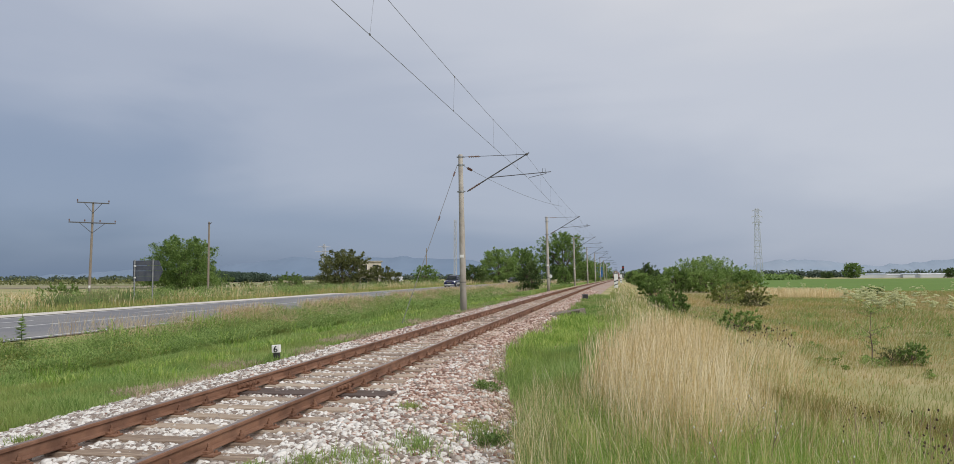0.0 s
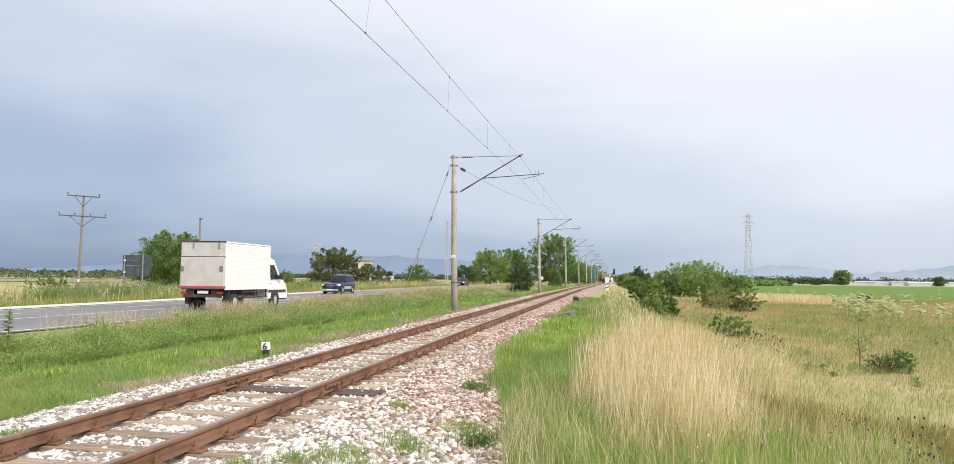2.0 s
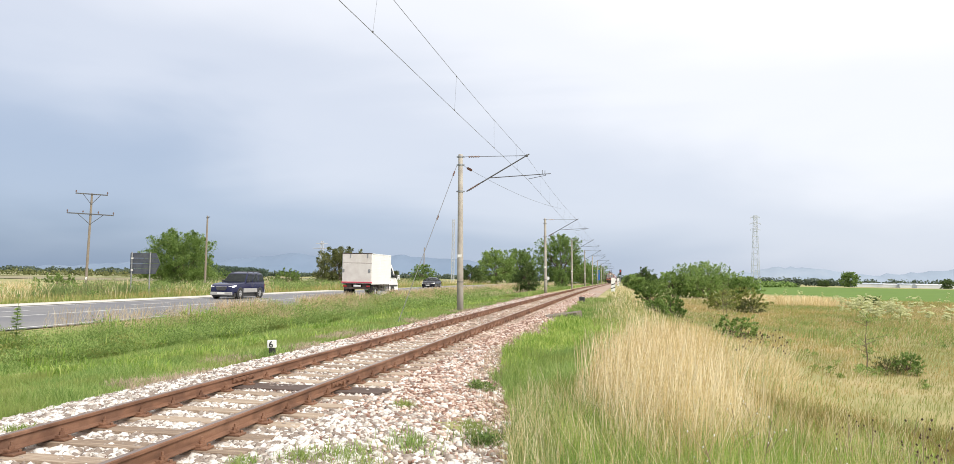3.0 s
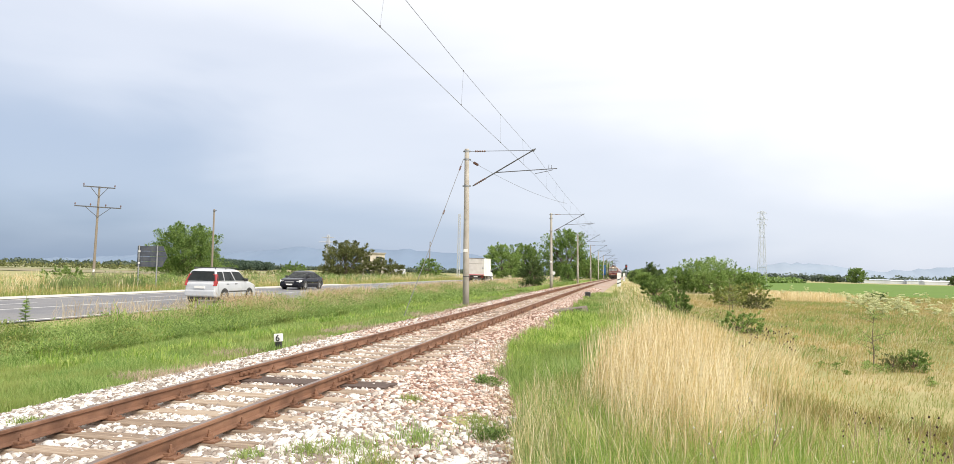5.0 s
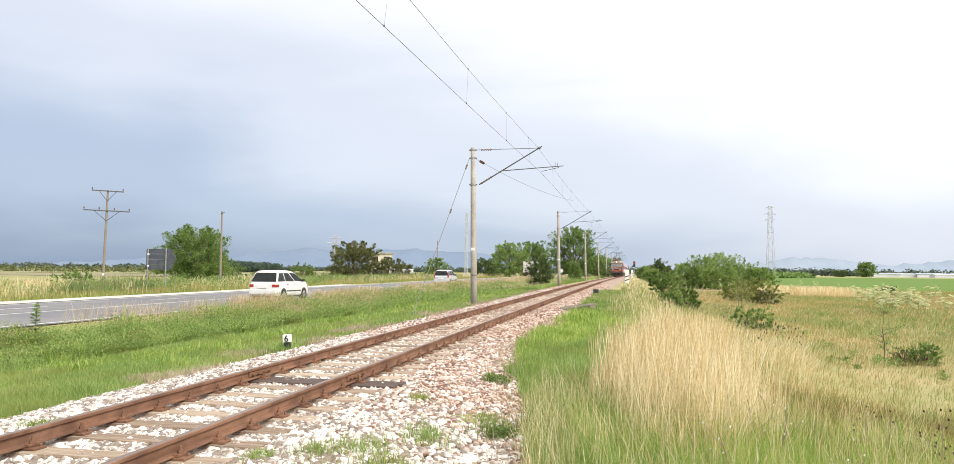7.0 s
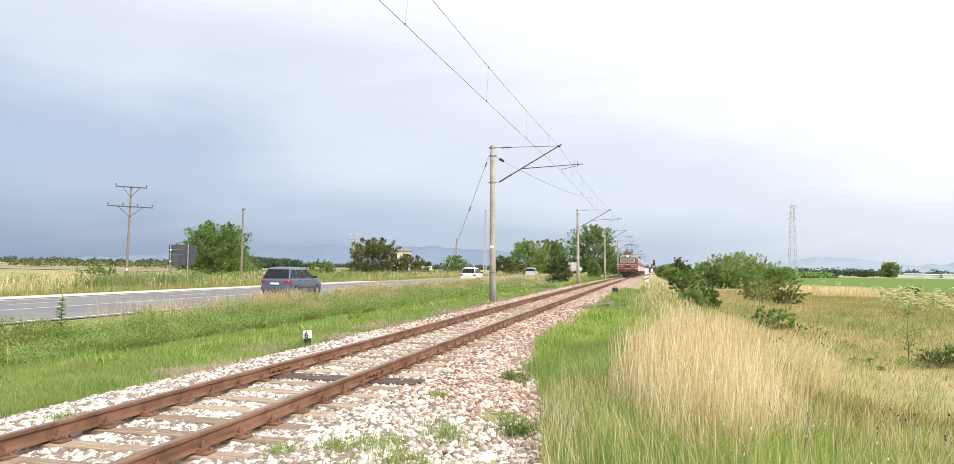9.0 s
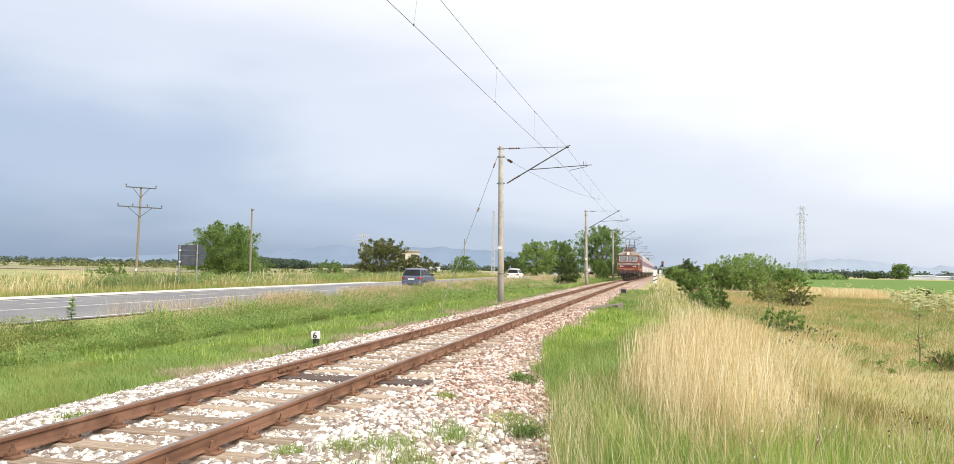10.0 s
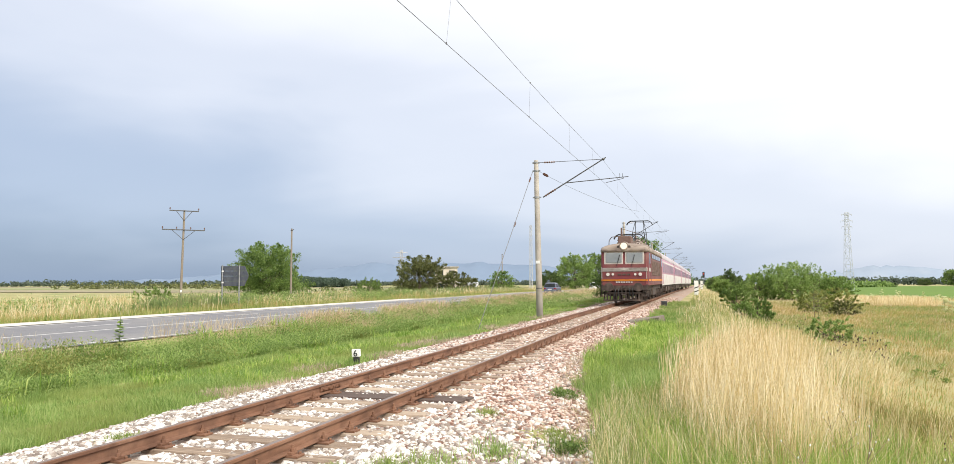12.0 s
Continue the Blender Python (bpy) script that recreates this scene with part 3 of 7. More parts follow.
def plain_pole(x, y, top, r=0.13, label="plain grey wooden pole without wires"):
    gz = float(ground_z(x, y))
    root = tagged(empty("wooden_pole", pose(x, y, gz)), label, "pole", group="wooden poles")
    bm = bmesh.new()
    rod(bm, (0, 0, -0.5), (0, 0, top - gz), r, r * 0.7, seg=8)
    part("pole", bm, POLEWOOD, root)
    bm = bmesh.new()
    rod(bm, (0, 0, top - gz - 0.25), (0, 0, top - gz - 0.18), r * 1.1, seg=8)
    rod(bm, (0.1, 0, top - gz - 0.22), (0.3, 0, top - gz - 0.1), 0.04, seg=6)
    part("fitting", bm, DARKSTEEL, root)


plain_pole(-46.2, 78, 8.1)
plain_pole(-66, 250, 11.8, 0.2, "slim far pole rising above a small tree")


def lattice(name, x, y, h, w0, w1, arms, label, category, r=0.06, panels=12, mat_=None, turn=0):
    gz = float(ground_z(x, y))
    root = tagged(empty(name, pose(x, y, gz, 0, 0, turn)), label, category)
    mat_ = mat_ or STEEL
    wid = lambda z: w0 + (w1 - w0) * z / h
    bm = bmesh.new()
    for sx, sy in ((1, 1), (1, -1), (-1, 1), (-1, -1)):
        rod(bm, (sx * w0 / 2, sy * w0 / 2, -0.3), (sx * w1 / 2, sy * w1 / 2, h), r, r * 0.7, seg=5)
    part("legs", bm, mat_, root)
    bm = bmesh.new()
    zs = [h * (1 - (1 - i / panels) ** 1.25) for i in range(panels + 1)]
    corner = ((1, 1), (1, -1), (-1, -1), (-1, 1))
    for i, (za, zb) in enumerate(zip(zs, zs[1:])):
        for k in range(4):
            (ax, ay), (bx, by) = corner[k], corner[(k + 1) % 4]
            wa, wb = wid(za) / 2, wid(zb) / 2
            p, q = (ax * wa, ay * wa, za), (bx * wb, by * wb, zb)
            if i % 2:
                p, q = (bx * wa, by * wa, za), (ax * wb, ay * wb, zb)
            rod(bm, p, q, r * 0.5, seg=4)
            rod(bm, (ax * wb, ay * wb, zb), (bx * wb, by * wb, zb), r * 0.5, seg=4)
    part("bracing", bm, mat_, root)
    for z, half in arms:
        bm = bmesh.new()
        for s in (-1, 1):
            rod(bm, (0, 0, z + 0.35), (s * half, 0, z), r * 0.7, seg=4)
            rod(bm, (0, 0, z - 0.15), (s * half, 0, z), r * 0.7, seg=4)
            rod(bm, (s * half, 0, z), (s * half, 0, z - 0.5), r * 0.8, seg=5)
        part("crossarm", bm, mat_, root)
    return root


PALE_STEEL = mat("pale weathered steel", [(0.42, 0.43, 0.45), (0.55, 0.56, 0.58)], 0.6, 0.2, scale=3)
lattice("lattice_tower", 42.5, 250, 24.1, 2.4, 0.9, ((23.6, 1.5), (21.6, 1.7), (19.8, 1.5)), "tall tapering steel lattice tower in the meadow", "lattice tower", 0.07, 14, PALE_STEEL, 10)
lattice("lattice_mast", -55.8, 250, 22.2, 0.9, 0.7, (), "slender pale steel lattice mast behind the road", "lattice mast", 0.07, 26, PALE_STEEL)
lattice("power_pylon", -248, 600, 31.5, 4.0, 1.6, ((29.5, 5.0), (25.5, 7.5)), "far grey steel transmission pylon with two crossarms", "pylon", 0.3, 9, PALE_STEEL, 20)
lattice("power_pylon", -145, 800, 19, 2.0, 1.0, ((18.0, 3.0), (14.5, 4.0)), "very far small steel transmission pylon", "pylon", 0.2, 7, STEEL, 10)

# ---- train ----
RED = mat("dusty locomotive red", [(0.13, 0.022, 0.028), (0.19, 0.034, 0.04)], 0.5, scale=1.3, coord="Object", dirt=(0.18, 0.075, 0.065), dirt_scale=0.9, dirt_cut=0.56, bump=0.1)
ROOFTAN = mat("dusty beige roof", [(0.27, 0.215, 0.175), (0.38, 0.315, 0.265)], 0.75, scale=1.1, coord="Object", dirt=(0.16, 0.12, 0.10), dirt_scale=2.2, dirt_cut=0.52)
SILVER = mat("dull silver band", [(0.50, 0.46, 0.43), (0.63, 0.60, 0.57)], 0.5, 0.2, scale=2, coord="Object", dirt=(0.42, 0.36, 0.33), dirt_scale=2)
ORANGE = mat("orange stripe", [(0.75, 0.26, 0.03), (0.85, 0.33, 0.05)], 0.5, scale=2, coord="Object")
GRIME = mat("grimy undercarriage", [(0.035, 0.027, 0.024), (0.07, 0.053, 0.045)], 0.85, scale=4, coord="Object", dirt=(0.11, 0.08, 0.065), dirt_scale=2)
GRILLE = mat("brown side grille", [(0.13, 0.075, 0.06), (0.19, 0.12, 0.10)], 0.7, scale=3, coord="Object")
SCREEN = mat("windscreen glass", [(0.20, 0.22, 0.23), (0.27, 0.29, 0.30)], 0.08, scale=1, coord="Object", coat=0.4)
LAMP_LIT = mat("lit headlamp", [(0.5, 0.46, 0.38), (0.6, 0.56, 0.48)], 0.2, emit=(1.0, 0.82, 0.6, 0.55))
LAMP_OFF = mat("lamp glass", [(0.55, 0.52, 0.48), (0.66, 0.64, 0.6)], 0.15, scale=3, coord="Object", coat=0.5)
COACH_WHITE = mat("coach white", [(0.62, 0.60, 0.60), (0.74, 0.72, 0.72)], 0.45, scale=1.5, coord="Object", dirt=(0.5, 0.45, 0.43), dirt_scale=1.5)
COACH_PINK = mat("faded coach crimson", [(0.40, 0.19, 0.27), (0.50, 0.27, 0.36)], 0.45, scale=1.5, coord="Object", dirt=(0.40, 0.25, 0.31), dirt_scale=1.2)
COACH_GLASS = mat("tinted coach glass", [(0.10, 0.075, 0.11), (0.16, 0.12, 0.17)], 0.3, scale=0.8, coord="Object")
COACH_ROOF = mat("coach roof grey", [(0.40, 0.36, 0.40), (0.50, 0.46, 0.50)], 0.6, scale=1.2, coord="Object", dirt=(0.33, 0.3, 0.29), dirt_scale=1)


def section(w, z0, z1, arc, n=8, inset=0.0):
    """Cross-section of a body: straight sides, arched roof; from the lower left round to the lower right."""
    pts = [(-w / 2, z0), (-w / 2, z1)]
    for i in range(1, n):
        a = math.pi * (1 - i / n)
        pts.append((math.cos(a) * w / 2 * (0.96 + 0.04 * abs(math.cos(a))), z1 + math.sin(a) ** 0.75 * arc))
    pts += [(w / 2, z1), (w / 2, z0)]
    return pts


def wheelset(parent, y, r, name="wheelset"):
    bm = bmesh.new()
    for s in (-1, 1):
        rod(bm, (s * 0.70, y, r), (s * 0.82, y, r), r, r, seg=24)
        rod(bm, (s * 0.82, y, r), (s * 0.85, y, r), r * 0.8, r * 0.75, seg=24)
    rod(bm, (-0.7, y, r), (0.7, y, r), 0.09, seg=10)
    return part(name, bm, GRIME, parent, smooth=False)


def bogie(parent, y, base, r, heavy=True):
    bm = bmesh.new()
    for s in (-1, 1):
        x = s * 1.05
        prof = [(-base / 2 - 0.65, 0.62), (-base / 2 - 0.65, 0.85), (-base / 4, 0.95), (base / 4, 0.95), (base / 2 + 0.65, 0.85), (base / 2 + 0.65, 0.62), (base / 5, 0.48), (-base / 5, 0.48)]
        loft(bm, [[(xx, y + py, pz) for py, pz in prof] for xx in (x - 0.07, x + 0.07)])
        for k in (-1, 1):
            box(bm, x - 0.14, x + 0.16, y + k * base / 2 - 0.2, y + k * base / 2 + 0.2, 0.42, 0.78, 0.03)
            rod(bm, (x + s * 0.1, y + k * base / 2, 0.6), (x + s * 0.2, y + k * base / 2, 0.6), 0.14, seg=12)
            for d in (-0.36, 0.36):
                rod(bm, (x, y + k * base / 2 + d, 0.45), (x, y + k * base / 2 + d, 0.9), 0.085, seg=8)
        rod(bm, (x + s * 0.06, y, 0.55), (x + s * 0.06, y, 1.0), 0.12, seg=10)
        if heavy:
            for d in (-0.75, 0.75):
                rod(bm, (x + s * 0.1, y + d, 0.75), (x + s * 0.1, y + d * 1.3, 1.25), 0.05, seg=6)
    box(bm, -1.0, 1.0, y - 0.3, y + 0.3, 0.5, 0.85, 0.04)
    part("bogie_frame", clean(bm), GRIME, parent)
    for k in (-1, 1):
        wheelset(parent, y + k * base / 2, r)


def pantograph(parent, y, raised):
    bm = bmesh.new()
    z = 4.12
    for s in (-1, 1):
        rod(bm, (s * 0.62, y - 0.7, z), (s * 0.62, y + 0.7, z), 0.035, seg=6)
        rod(bm, (-0.62, y + s * 0.7, z), (0.62, y + s * 0.7, z), 0.035, seg=6)
    part("pantograph_base", bm, DARKSTEEL, parent)
    for sx in (-1, 1):
        for sy in (-1, 1):
            bm = bmesh.new()
            insulator(bm, (sx * 0.62, y + sy * 0.65, z - 0.48), (sx * 0.62, y + sy * 0.65, z), 0.08, 3)
            part("roof_insulator", bm, CERAMIC, parent)
    kz, tz = (5.05, 5.95) if raised else (4.26, 4.42)
    ky = 1.25 if raised else 1.7
    bm = bmesh.new()
    for sy in (-1, 1):
        for sx in (-1, 1):
            rod(bm, (sx * 0.5, y + sy * 0.35, z), (sx * 0.42, y + sy * ky, kz), 0.03, seg=6)
            rod(bm, (sx * 0.42, y + sy * ky, kz), (sx * 0.3, y + sy * 0.12, tz), 0.024, seg=6)
        rod(bm, (-0.42, y + sy * ky, kz), (0.42, y + sy * ky, kz), 0.024, seg=6)
        rod(bm, (-0.5, y + sy * 0.35, z), (0.42, y + sy * ky, kz), 0.015, seg=5)
    part("pantograph_arm", bm, BLACK, parent)
    bm = bmesh.new()
    for d in (-0.16, 0.16):
        pts = [(-0.98, tz - 0.28), (-0.86, tz - 0.08), (-0.66, tz + 0.03), (0.66, tz + 0.03), (0.86, tz - 0.08), (0.98, tz - 0.28)]
        for a, b in zip(pts, pts[1:]):
            rod(bm, (a[0], y + d, a[1]), (b[0], y + d, b[1]), 0.028, seg=6)
    part("pantograph_head", bm, BLACK, parent)


def locomotive():
    root = tagged(empty("locomotive"), "weathered red electric locomotive with beige roof and orange stripe", "locomotive")
    W, LEN, Z0, Z1, ARC = 2.92, 15.6, 1.12, 3.30, 0.50
    # body: the ends lean back a little and are rounded in plan
    low, up, roof = bmesh.new(), bmesh.new(), bmesh.new()
    stations = [(0.02, 0.90), (0.16, 0.965), (0.5, 1.0), (LEN - 0.5, 1.0), (LEN - 0.16, 0.965), (LEN - 0.02, 0.90)]
    side = [(-1, Z0), (-1, 1.95), (-1, Z1), (1, Z1), (1, 1.95), (1, Z0)]

    def leaned(y, z):
        k = max(0.0, z - 2.3) * 0.1
        return y + k if y < LEN / 2 else y - k
    loft(low, [[(sx * W / 2 * s, leaned(y, z), z) for sx, z in side] for y, s in stations])
    part("body", clean(low), RED, root)
    rings = []
    for y, s, a in ((0.0, 0.91, 0.06), (0.06, 0.955, 0.24), (0.32, 1.0, 0.38), (0.9, 1.015, 0.45), (2.0, 1.015, ARC), (LEN - 2.0, 1.015, ARC), (LEN - 0.9, 1.015, 0.45), (LEN - 0.32, 1.0, 0.38), (LEN - 0.06, 0.955, 0.24), (LEN, 0.91, 0.06)):
        rings.append([(x, y, z) for x, z in section(W * s, Z1 - 0.12, Z1 + 0.01, a, 10)])
    loft(roof, rings)
    part("roof", clean(roof), ROOFTAN, root, smooth=True)
    # front
    for name, y, k in (("front", 0.0, 1), ("rear", LEN, -1)):
        for sx in (-1, 1):
            bm = bmesh.new()
            x0, x1 = sorted((sx * 0.06, sx * 1.22))
            yy = y + k * 0.075
            box(bm, x0, x1, yy - 0.03, yy + 0.06, 2.42, 3.20, 0.03, Matrix.Translation((0, 0, 0)))
            part("window_frame", bm, SILVER, root, "pale metal windscreen frame")
            bm = bmesh.new()
            x0, x1 = sorted((sx * 0.13, sx * 1.14))
            box(bm, x0, x1, yy - k * 0.012 - 0.03, yy - k * 0.012 + 0.03, 2.49, 3.14, 0.06)
            part("windscreen", bm, SCREEN, root)
            bm = bmesh.new()
            rod(bm, (sx * 0.45, yy - k * 0.06, 2.30), (sx * 0.45 + 0.16, yy - k * 0.06, 2.86), 0.016, seg=5)
            rod(bm, (sx * 0.45 + 0.08, yy - k * 0.065, 2.55), (sx * 0.45 + 0.2, yy - k * 0.065, 3.0), 0.022, seg=5)
            part("wiper", bm, BLACK, root)
            bm = bmesh.new()
            rod(bm, (sx * 0.98, y - k * 0.06, 1.80), (sx * 0.98, y + k * 0.1, 1.80), 0.105, seg=16)
            part("marker_lamp", bm, LAMP_OFF, root, "round lamp in a chrome ring")
            bm = bmesh.new()
            rod(bm, (sx * 0.68, y - k * 0.05, 1.80), (sx * 0.68, y + k * 0.1, 1.80), 0.075, seg=14)
            part("tail_lamp", bm, LAMP_OFF, root)
            bm = bmesh.new()
            rod(bm, (sx * 0.32, y + k * 0.02, 3.48), (sx * 0.32, y + k * 0.4, 3.48), 0.10, seg=12)
            part("side_lamp", bm, GRIME, root)
            # buffers
            bm = bmesh.new()
            rod(bm, (sx * 0.875, y + k * 0.1, 1.02), (sx * 0.875, y - k * 0.42, 1.02), 0.12, 0.1, seg=12)
            rod(bm, (sx * 0.875, y - k * 0.42, 1.02), (sx * 0.875, y - k * 0.52, 1.02), 0.27, 0.26, seg=20)
            part("buffer", bm, GRIME, root)
            # steps and rail at the corner
            bm = bmesh.new()
            for z in (0.45, 0.75):
                box(bm, sx * 1.28 - 0.16, sx * 1.28 + 0.16, y + k * 0.15 - 0.12, y + k * 0.15 + 0.12, z, z + 0.04)
            for d in (-0.14, 0.14):
                rod(bm, (sx * 1.28 + d, y + k * 0.15, 0.42), (sx * 1.28 + d, y + k * 0.15, 1.15), 0.02, seg=5)
            part("cab_step", bm, GRIME, root)
            bm = bmesh.new()
            rod(bm, (sx * 1.36, y + k * 0.02, 1.5), (sx * 1.36, y + k * 0.02, 2.25), 0.018, seg=5)
            part("handrail", bm, SILVER, root)
        bm = bmesh.new()
        rod(bm, (0, y - k * 0.02, 3.54), (0, y + k * 0.6, 3.54), 0.27, 0.3, seg=20)
        part("lamp_housing", bm, ROOFTAN, root)
        bm = bmesh.new()
        rod(bm, (0, y - k * 0.05, 3.54), (0, y + k * 0.02, 3.54), 0.20, 0.21, seg=20)
        part("headlamp", bm, LAMP_LIT if k == 1 else LAMP_OFF, root, "large round lit headlamp" if k == 1 else "")
        for zc, hh, m_, nm in ((2.09, 0.115, SILVER, "silver_band"), (1.44, 0.05, ORANGE, "orange_stripe")):
            bm = bmesh.new()
            pts = [(-1.41, 0.14), (-1.31, 0.0), (1.31, 0.0), (1.41, 0.14)]
            loft(bm, [[(px, y + k * (py - 0.012 + d), z) for px, py in pts] for d, z in ((0.0, zc - hh), (0.0, zc + hh))], close=False)
            bmesh.ops.solidify(bm, geom=bm.faces[:], thickness=0.012 * k)
            part(nm, clean(bm), m_, root)
        # winged badge as plain shapes, number as bars
        bm = bmesh.new()
        rod(bm, (0, y - k * 0.03, 2.13), (0, y + k * 0.0, 2.13), 0.09, seg=12)
        for sx in (-1, 1):
            for j in range(3):
                box(bm, min(sx * 0.08, sx * (0.34 - j * 0.07)), max(sx * 0.08, sx * (0.34 - j * 0.07)), y - 0.028, y + 0.028, 2.17 - j * 0.045, 2.20 - j * 0.045)
        part("badge", bm, SILVER, root)
        for j in range(7):
            bm = bmesh.new()
            box(bm, -0.5 + j * 0.15, -0.4 + j * 0.15, y - 0.022, y + 0.022, 1.28, 1.36)
            part("number_bar", bm, SILVER, root)
        bm = bmesh.new()
        for sx in (-0.28, 0.0, 0.28):
            box(bm, sx - 0.1, sx + 0.1, y - 0.02, y + 0.02, 1.74, 1.84, 0.01)
        part("vent", bm, GRIME, root)
        # buffer beam, coupling and plough
        bm = bmesh.new()
        box(bm, -1.4, 1.4, y - 0.05 + k * 0.08, y + 0.05 + k * 0.08, 0.82, 1.2, 0.02)
        part("buffer_beam", bm, GRIME, root)
        bm = bmesh.new()
        box(bm, -0.06, 0.06, y - 0.3 if k == 1 else y, y if k == 1 else y + 0.3, 0.95, 1.1, 0.02)
        rod(bm, (-0.12, y - k * 0.3, 1.02), (-0.12, y - k * 0.32, 0.55), 0.035, seg=6)
        rod(bm, (0.12, y - k * 0.3, 1.02), (0.12, y - k * 0.32, 0.55), 0.035, seg=6)
        rod(bm, (-0.12, y - k * 0.32, 0.55), (0.12, y - k * 0.32, 0.55), 0.04, seg=6)
        part("coupling", bm, GRIME, root)
        for sx in (-0.5, 0.5, -0.32, 0.32):
            bm = bmesh.new()
            pts = [(sx, y - k * 0.05, 0.95), (sx * 1.05, y - k * 0.22, 0.75), (sx * 1.15, y - k * 0.2, 0.45)]
            for a, b in zip(pts, pts[1:]):
                rod(bm, a, b, 0.035, seg=6)
            part("brake_hose", bm, BLACK, root)
        bm = bmesh.new()
        prof = [(-1.3, 0.0), (0.0, -0.35), (1.3, 0.0)]
        for a in np.linspace(-1.25, 1.25, 14):
            yy = y + k * (0.25 - 0.35 * (1 - abs(a) / 1.3))
            box(bm, a - 0.045, a + 0.045, yy - 0.02, yy + 0.02, 0.18, 0.66)
        for z in (0.18, 0.62):
            for s in (-1, 1):
                rod(bm, (s * 1.3, y + k * 0.25, z + 0.03), (0, y - k * 0.1, z + 0.03), 0.045, seg=6)
        part("plough", bm, GRIME, root)
    # sides: stripes, grilles, windows
    for s in (-1, 1):
        xs = s * (W / 2 + 0.004)
        for zc, hh, m_, nm in ((2.09, 0.115, SILVER, "silver_band"), (1.44, 0.05, ORANGE, "orange_stripe")):
            bm = bmesh.new()
            box(bm, min(xs, xs + s * 0.012), max(xs, xs + s * 0.012), 0.5, LEN - 0.5 if nm[0] == "o" else 2.6, zc - hh, zc + hh)
            part(nm, bm, m_, root)
        for y0 in np.arange(3.0, 12.2, 1.92):
            bm = bmesh.new()
            box(bm, xs - 0.02, xs + 0.02, y0, y0 + 1.7, 2.84, 3.12, 0.01)
            part("upper_window", bm, GLASS, root)
            bm = bmesh.new()
            box(bm, xs - 0.02, xs + 0.012, y0, y0 + 1.7, 1.74, 2.74, 0.01)
            for j in range(11):
                box(bm, xs - 0.02, xs + 0.035, y0 + 0.05, y0 + 1.65, 1.78 + j * 0.086, 1.82 + j * 0.086)
            part("grille", bm, GRILLE, root)
        for y0 in (0.95, LEN - 1.75):
            bm = bmesh.new()
            box(bm, xs - 0.02, xs + 0.014, y0, y0 + 0.75, 2.45, 3.1, 0.03)
            part("cab_window", bm, GLASS, root)
        for y0 in (1.95, LEN - 2.6):
            bm = bmesh.new()
            box(bm, xs - 0.02, xs + 0.014, y0, y0 + 0.65, 1.2, 3.15, 0.02)
            part("cab_door", bm, RED, root)
    bm = bmesh.new()
    box(bm, -1.25, 1.25, 0.35, LEN - 0.35, 0.8, 1.2, 0.02)
    box(bm, -1.3, 1.3, 6.4, 9.2, 0.4, 1.0, 0.05)
    for y0 in (5.6, 9.4):
        rod(bm, (-1.15, y0 + 0.3, 0.72), (1.15, y0 + 0.3, 0.72), 0.22, seg=12)
    part("underframe", bm, GRIME, root)
    for y0 in (3.7, LEN - 3.7):
        bogie(root, y0, 3.2, 0.625)
    # roof gear
    bm = bmesh.new()
    box(bm, -0.45, 0.38, 1.0, 2.1, 3.7, 4.2, 0.06)
    part("resistor_housing", bm, GRILLE, root)
    bm = bmesh.new()
    rod(bm, (-0.25, 1.3, 4.18), (-0.25, 1.3, 4.75), 0.07, 0.055, seg=8)
    rod(bm, (-0.25, 1.3, 4.7), (0.5, 4.5, 4.55), 0.018, seg=5)
    part("lightning_arrester", bm, CERAMIC, root)
    bm = bmesh.new()
    box(bm, -0.75, 0.75, 5.0, 10.4, 3.74, 4.0, 0.05)
    box(bm, -0.55, 0.55, 6.0, 7.4, 3.98, 4.16, 0.04)
    part("roof_hatch", bm, ROOFTAN, root)
    bm = bmesh.new()
    for y0 in (2.4, 5.6, 7.8, 10.0):
        insulator(bm, (0.55, y0, 3.72), (0.55, y0, 4.3), 0.07, 3)
    rod(bm, (0.55, 2.4, 4.31), (0.55, 10.0, 4.31), 0.02, seg=5)
    part("roof_busbar", bm, CERAMIC, root)
    bm = bmesh.new()
    pts = [(-0.4, 1.1, 4.2), (-0.85, 1.05, 4.16), (-1.0, 1.0, 3.95), (-1.02, 1.0, 3.6)]
    for a, b in zip(pts, pts[1:]):
        rod(bm, a, b, 0.025, seg=6)
    part("roof_pipe", bm, GRIME, root)
    pantograph(root, 3.4, False)
    pantograph(root, LEN - 3.6, True)
    return root


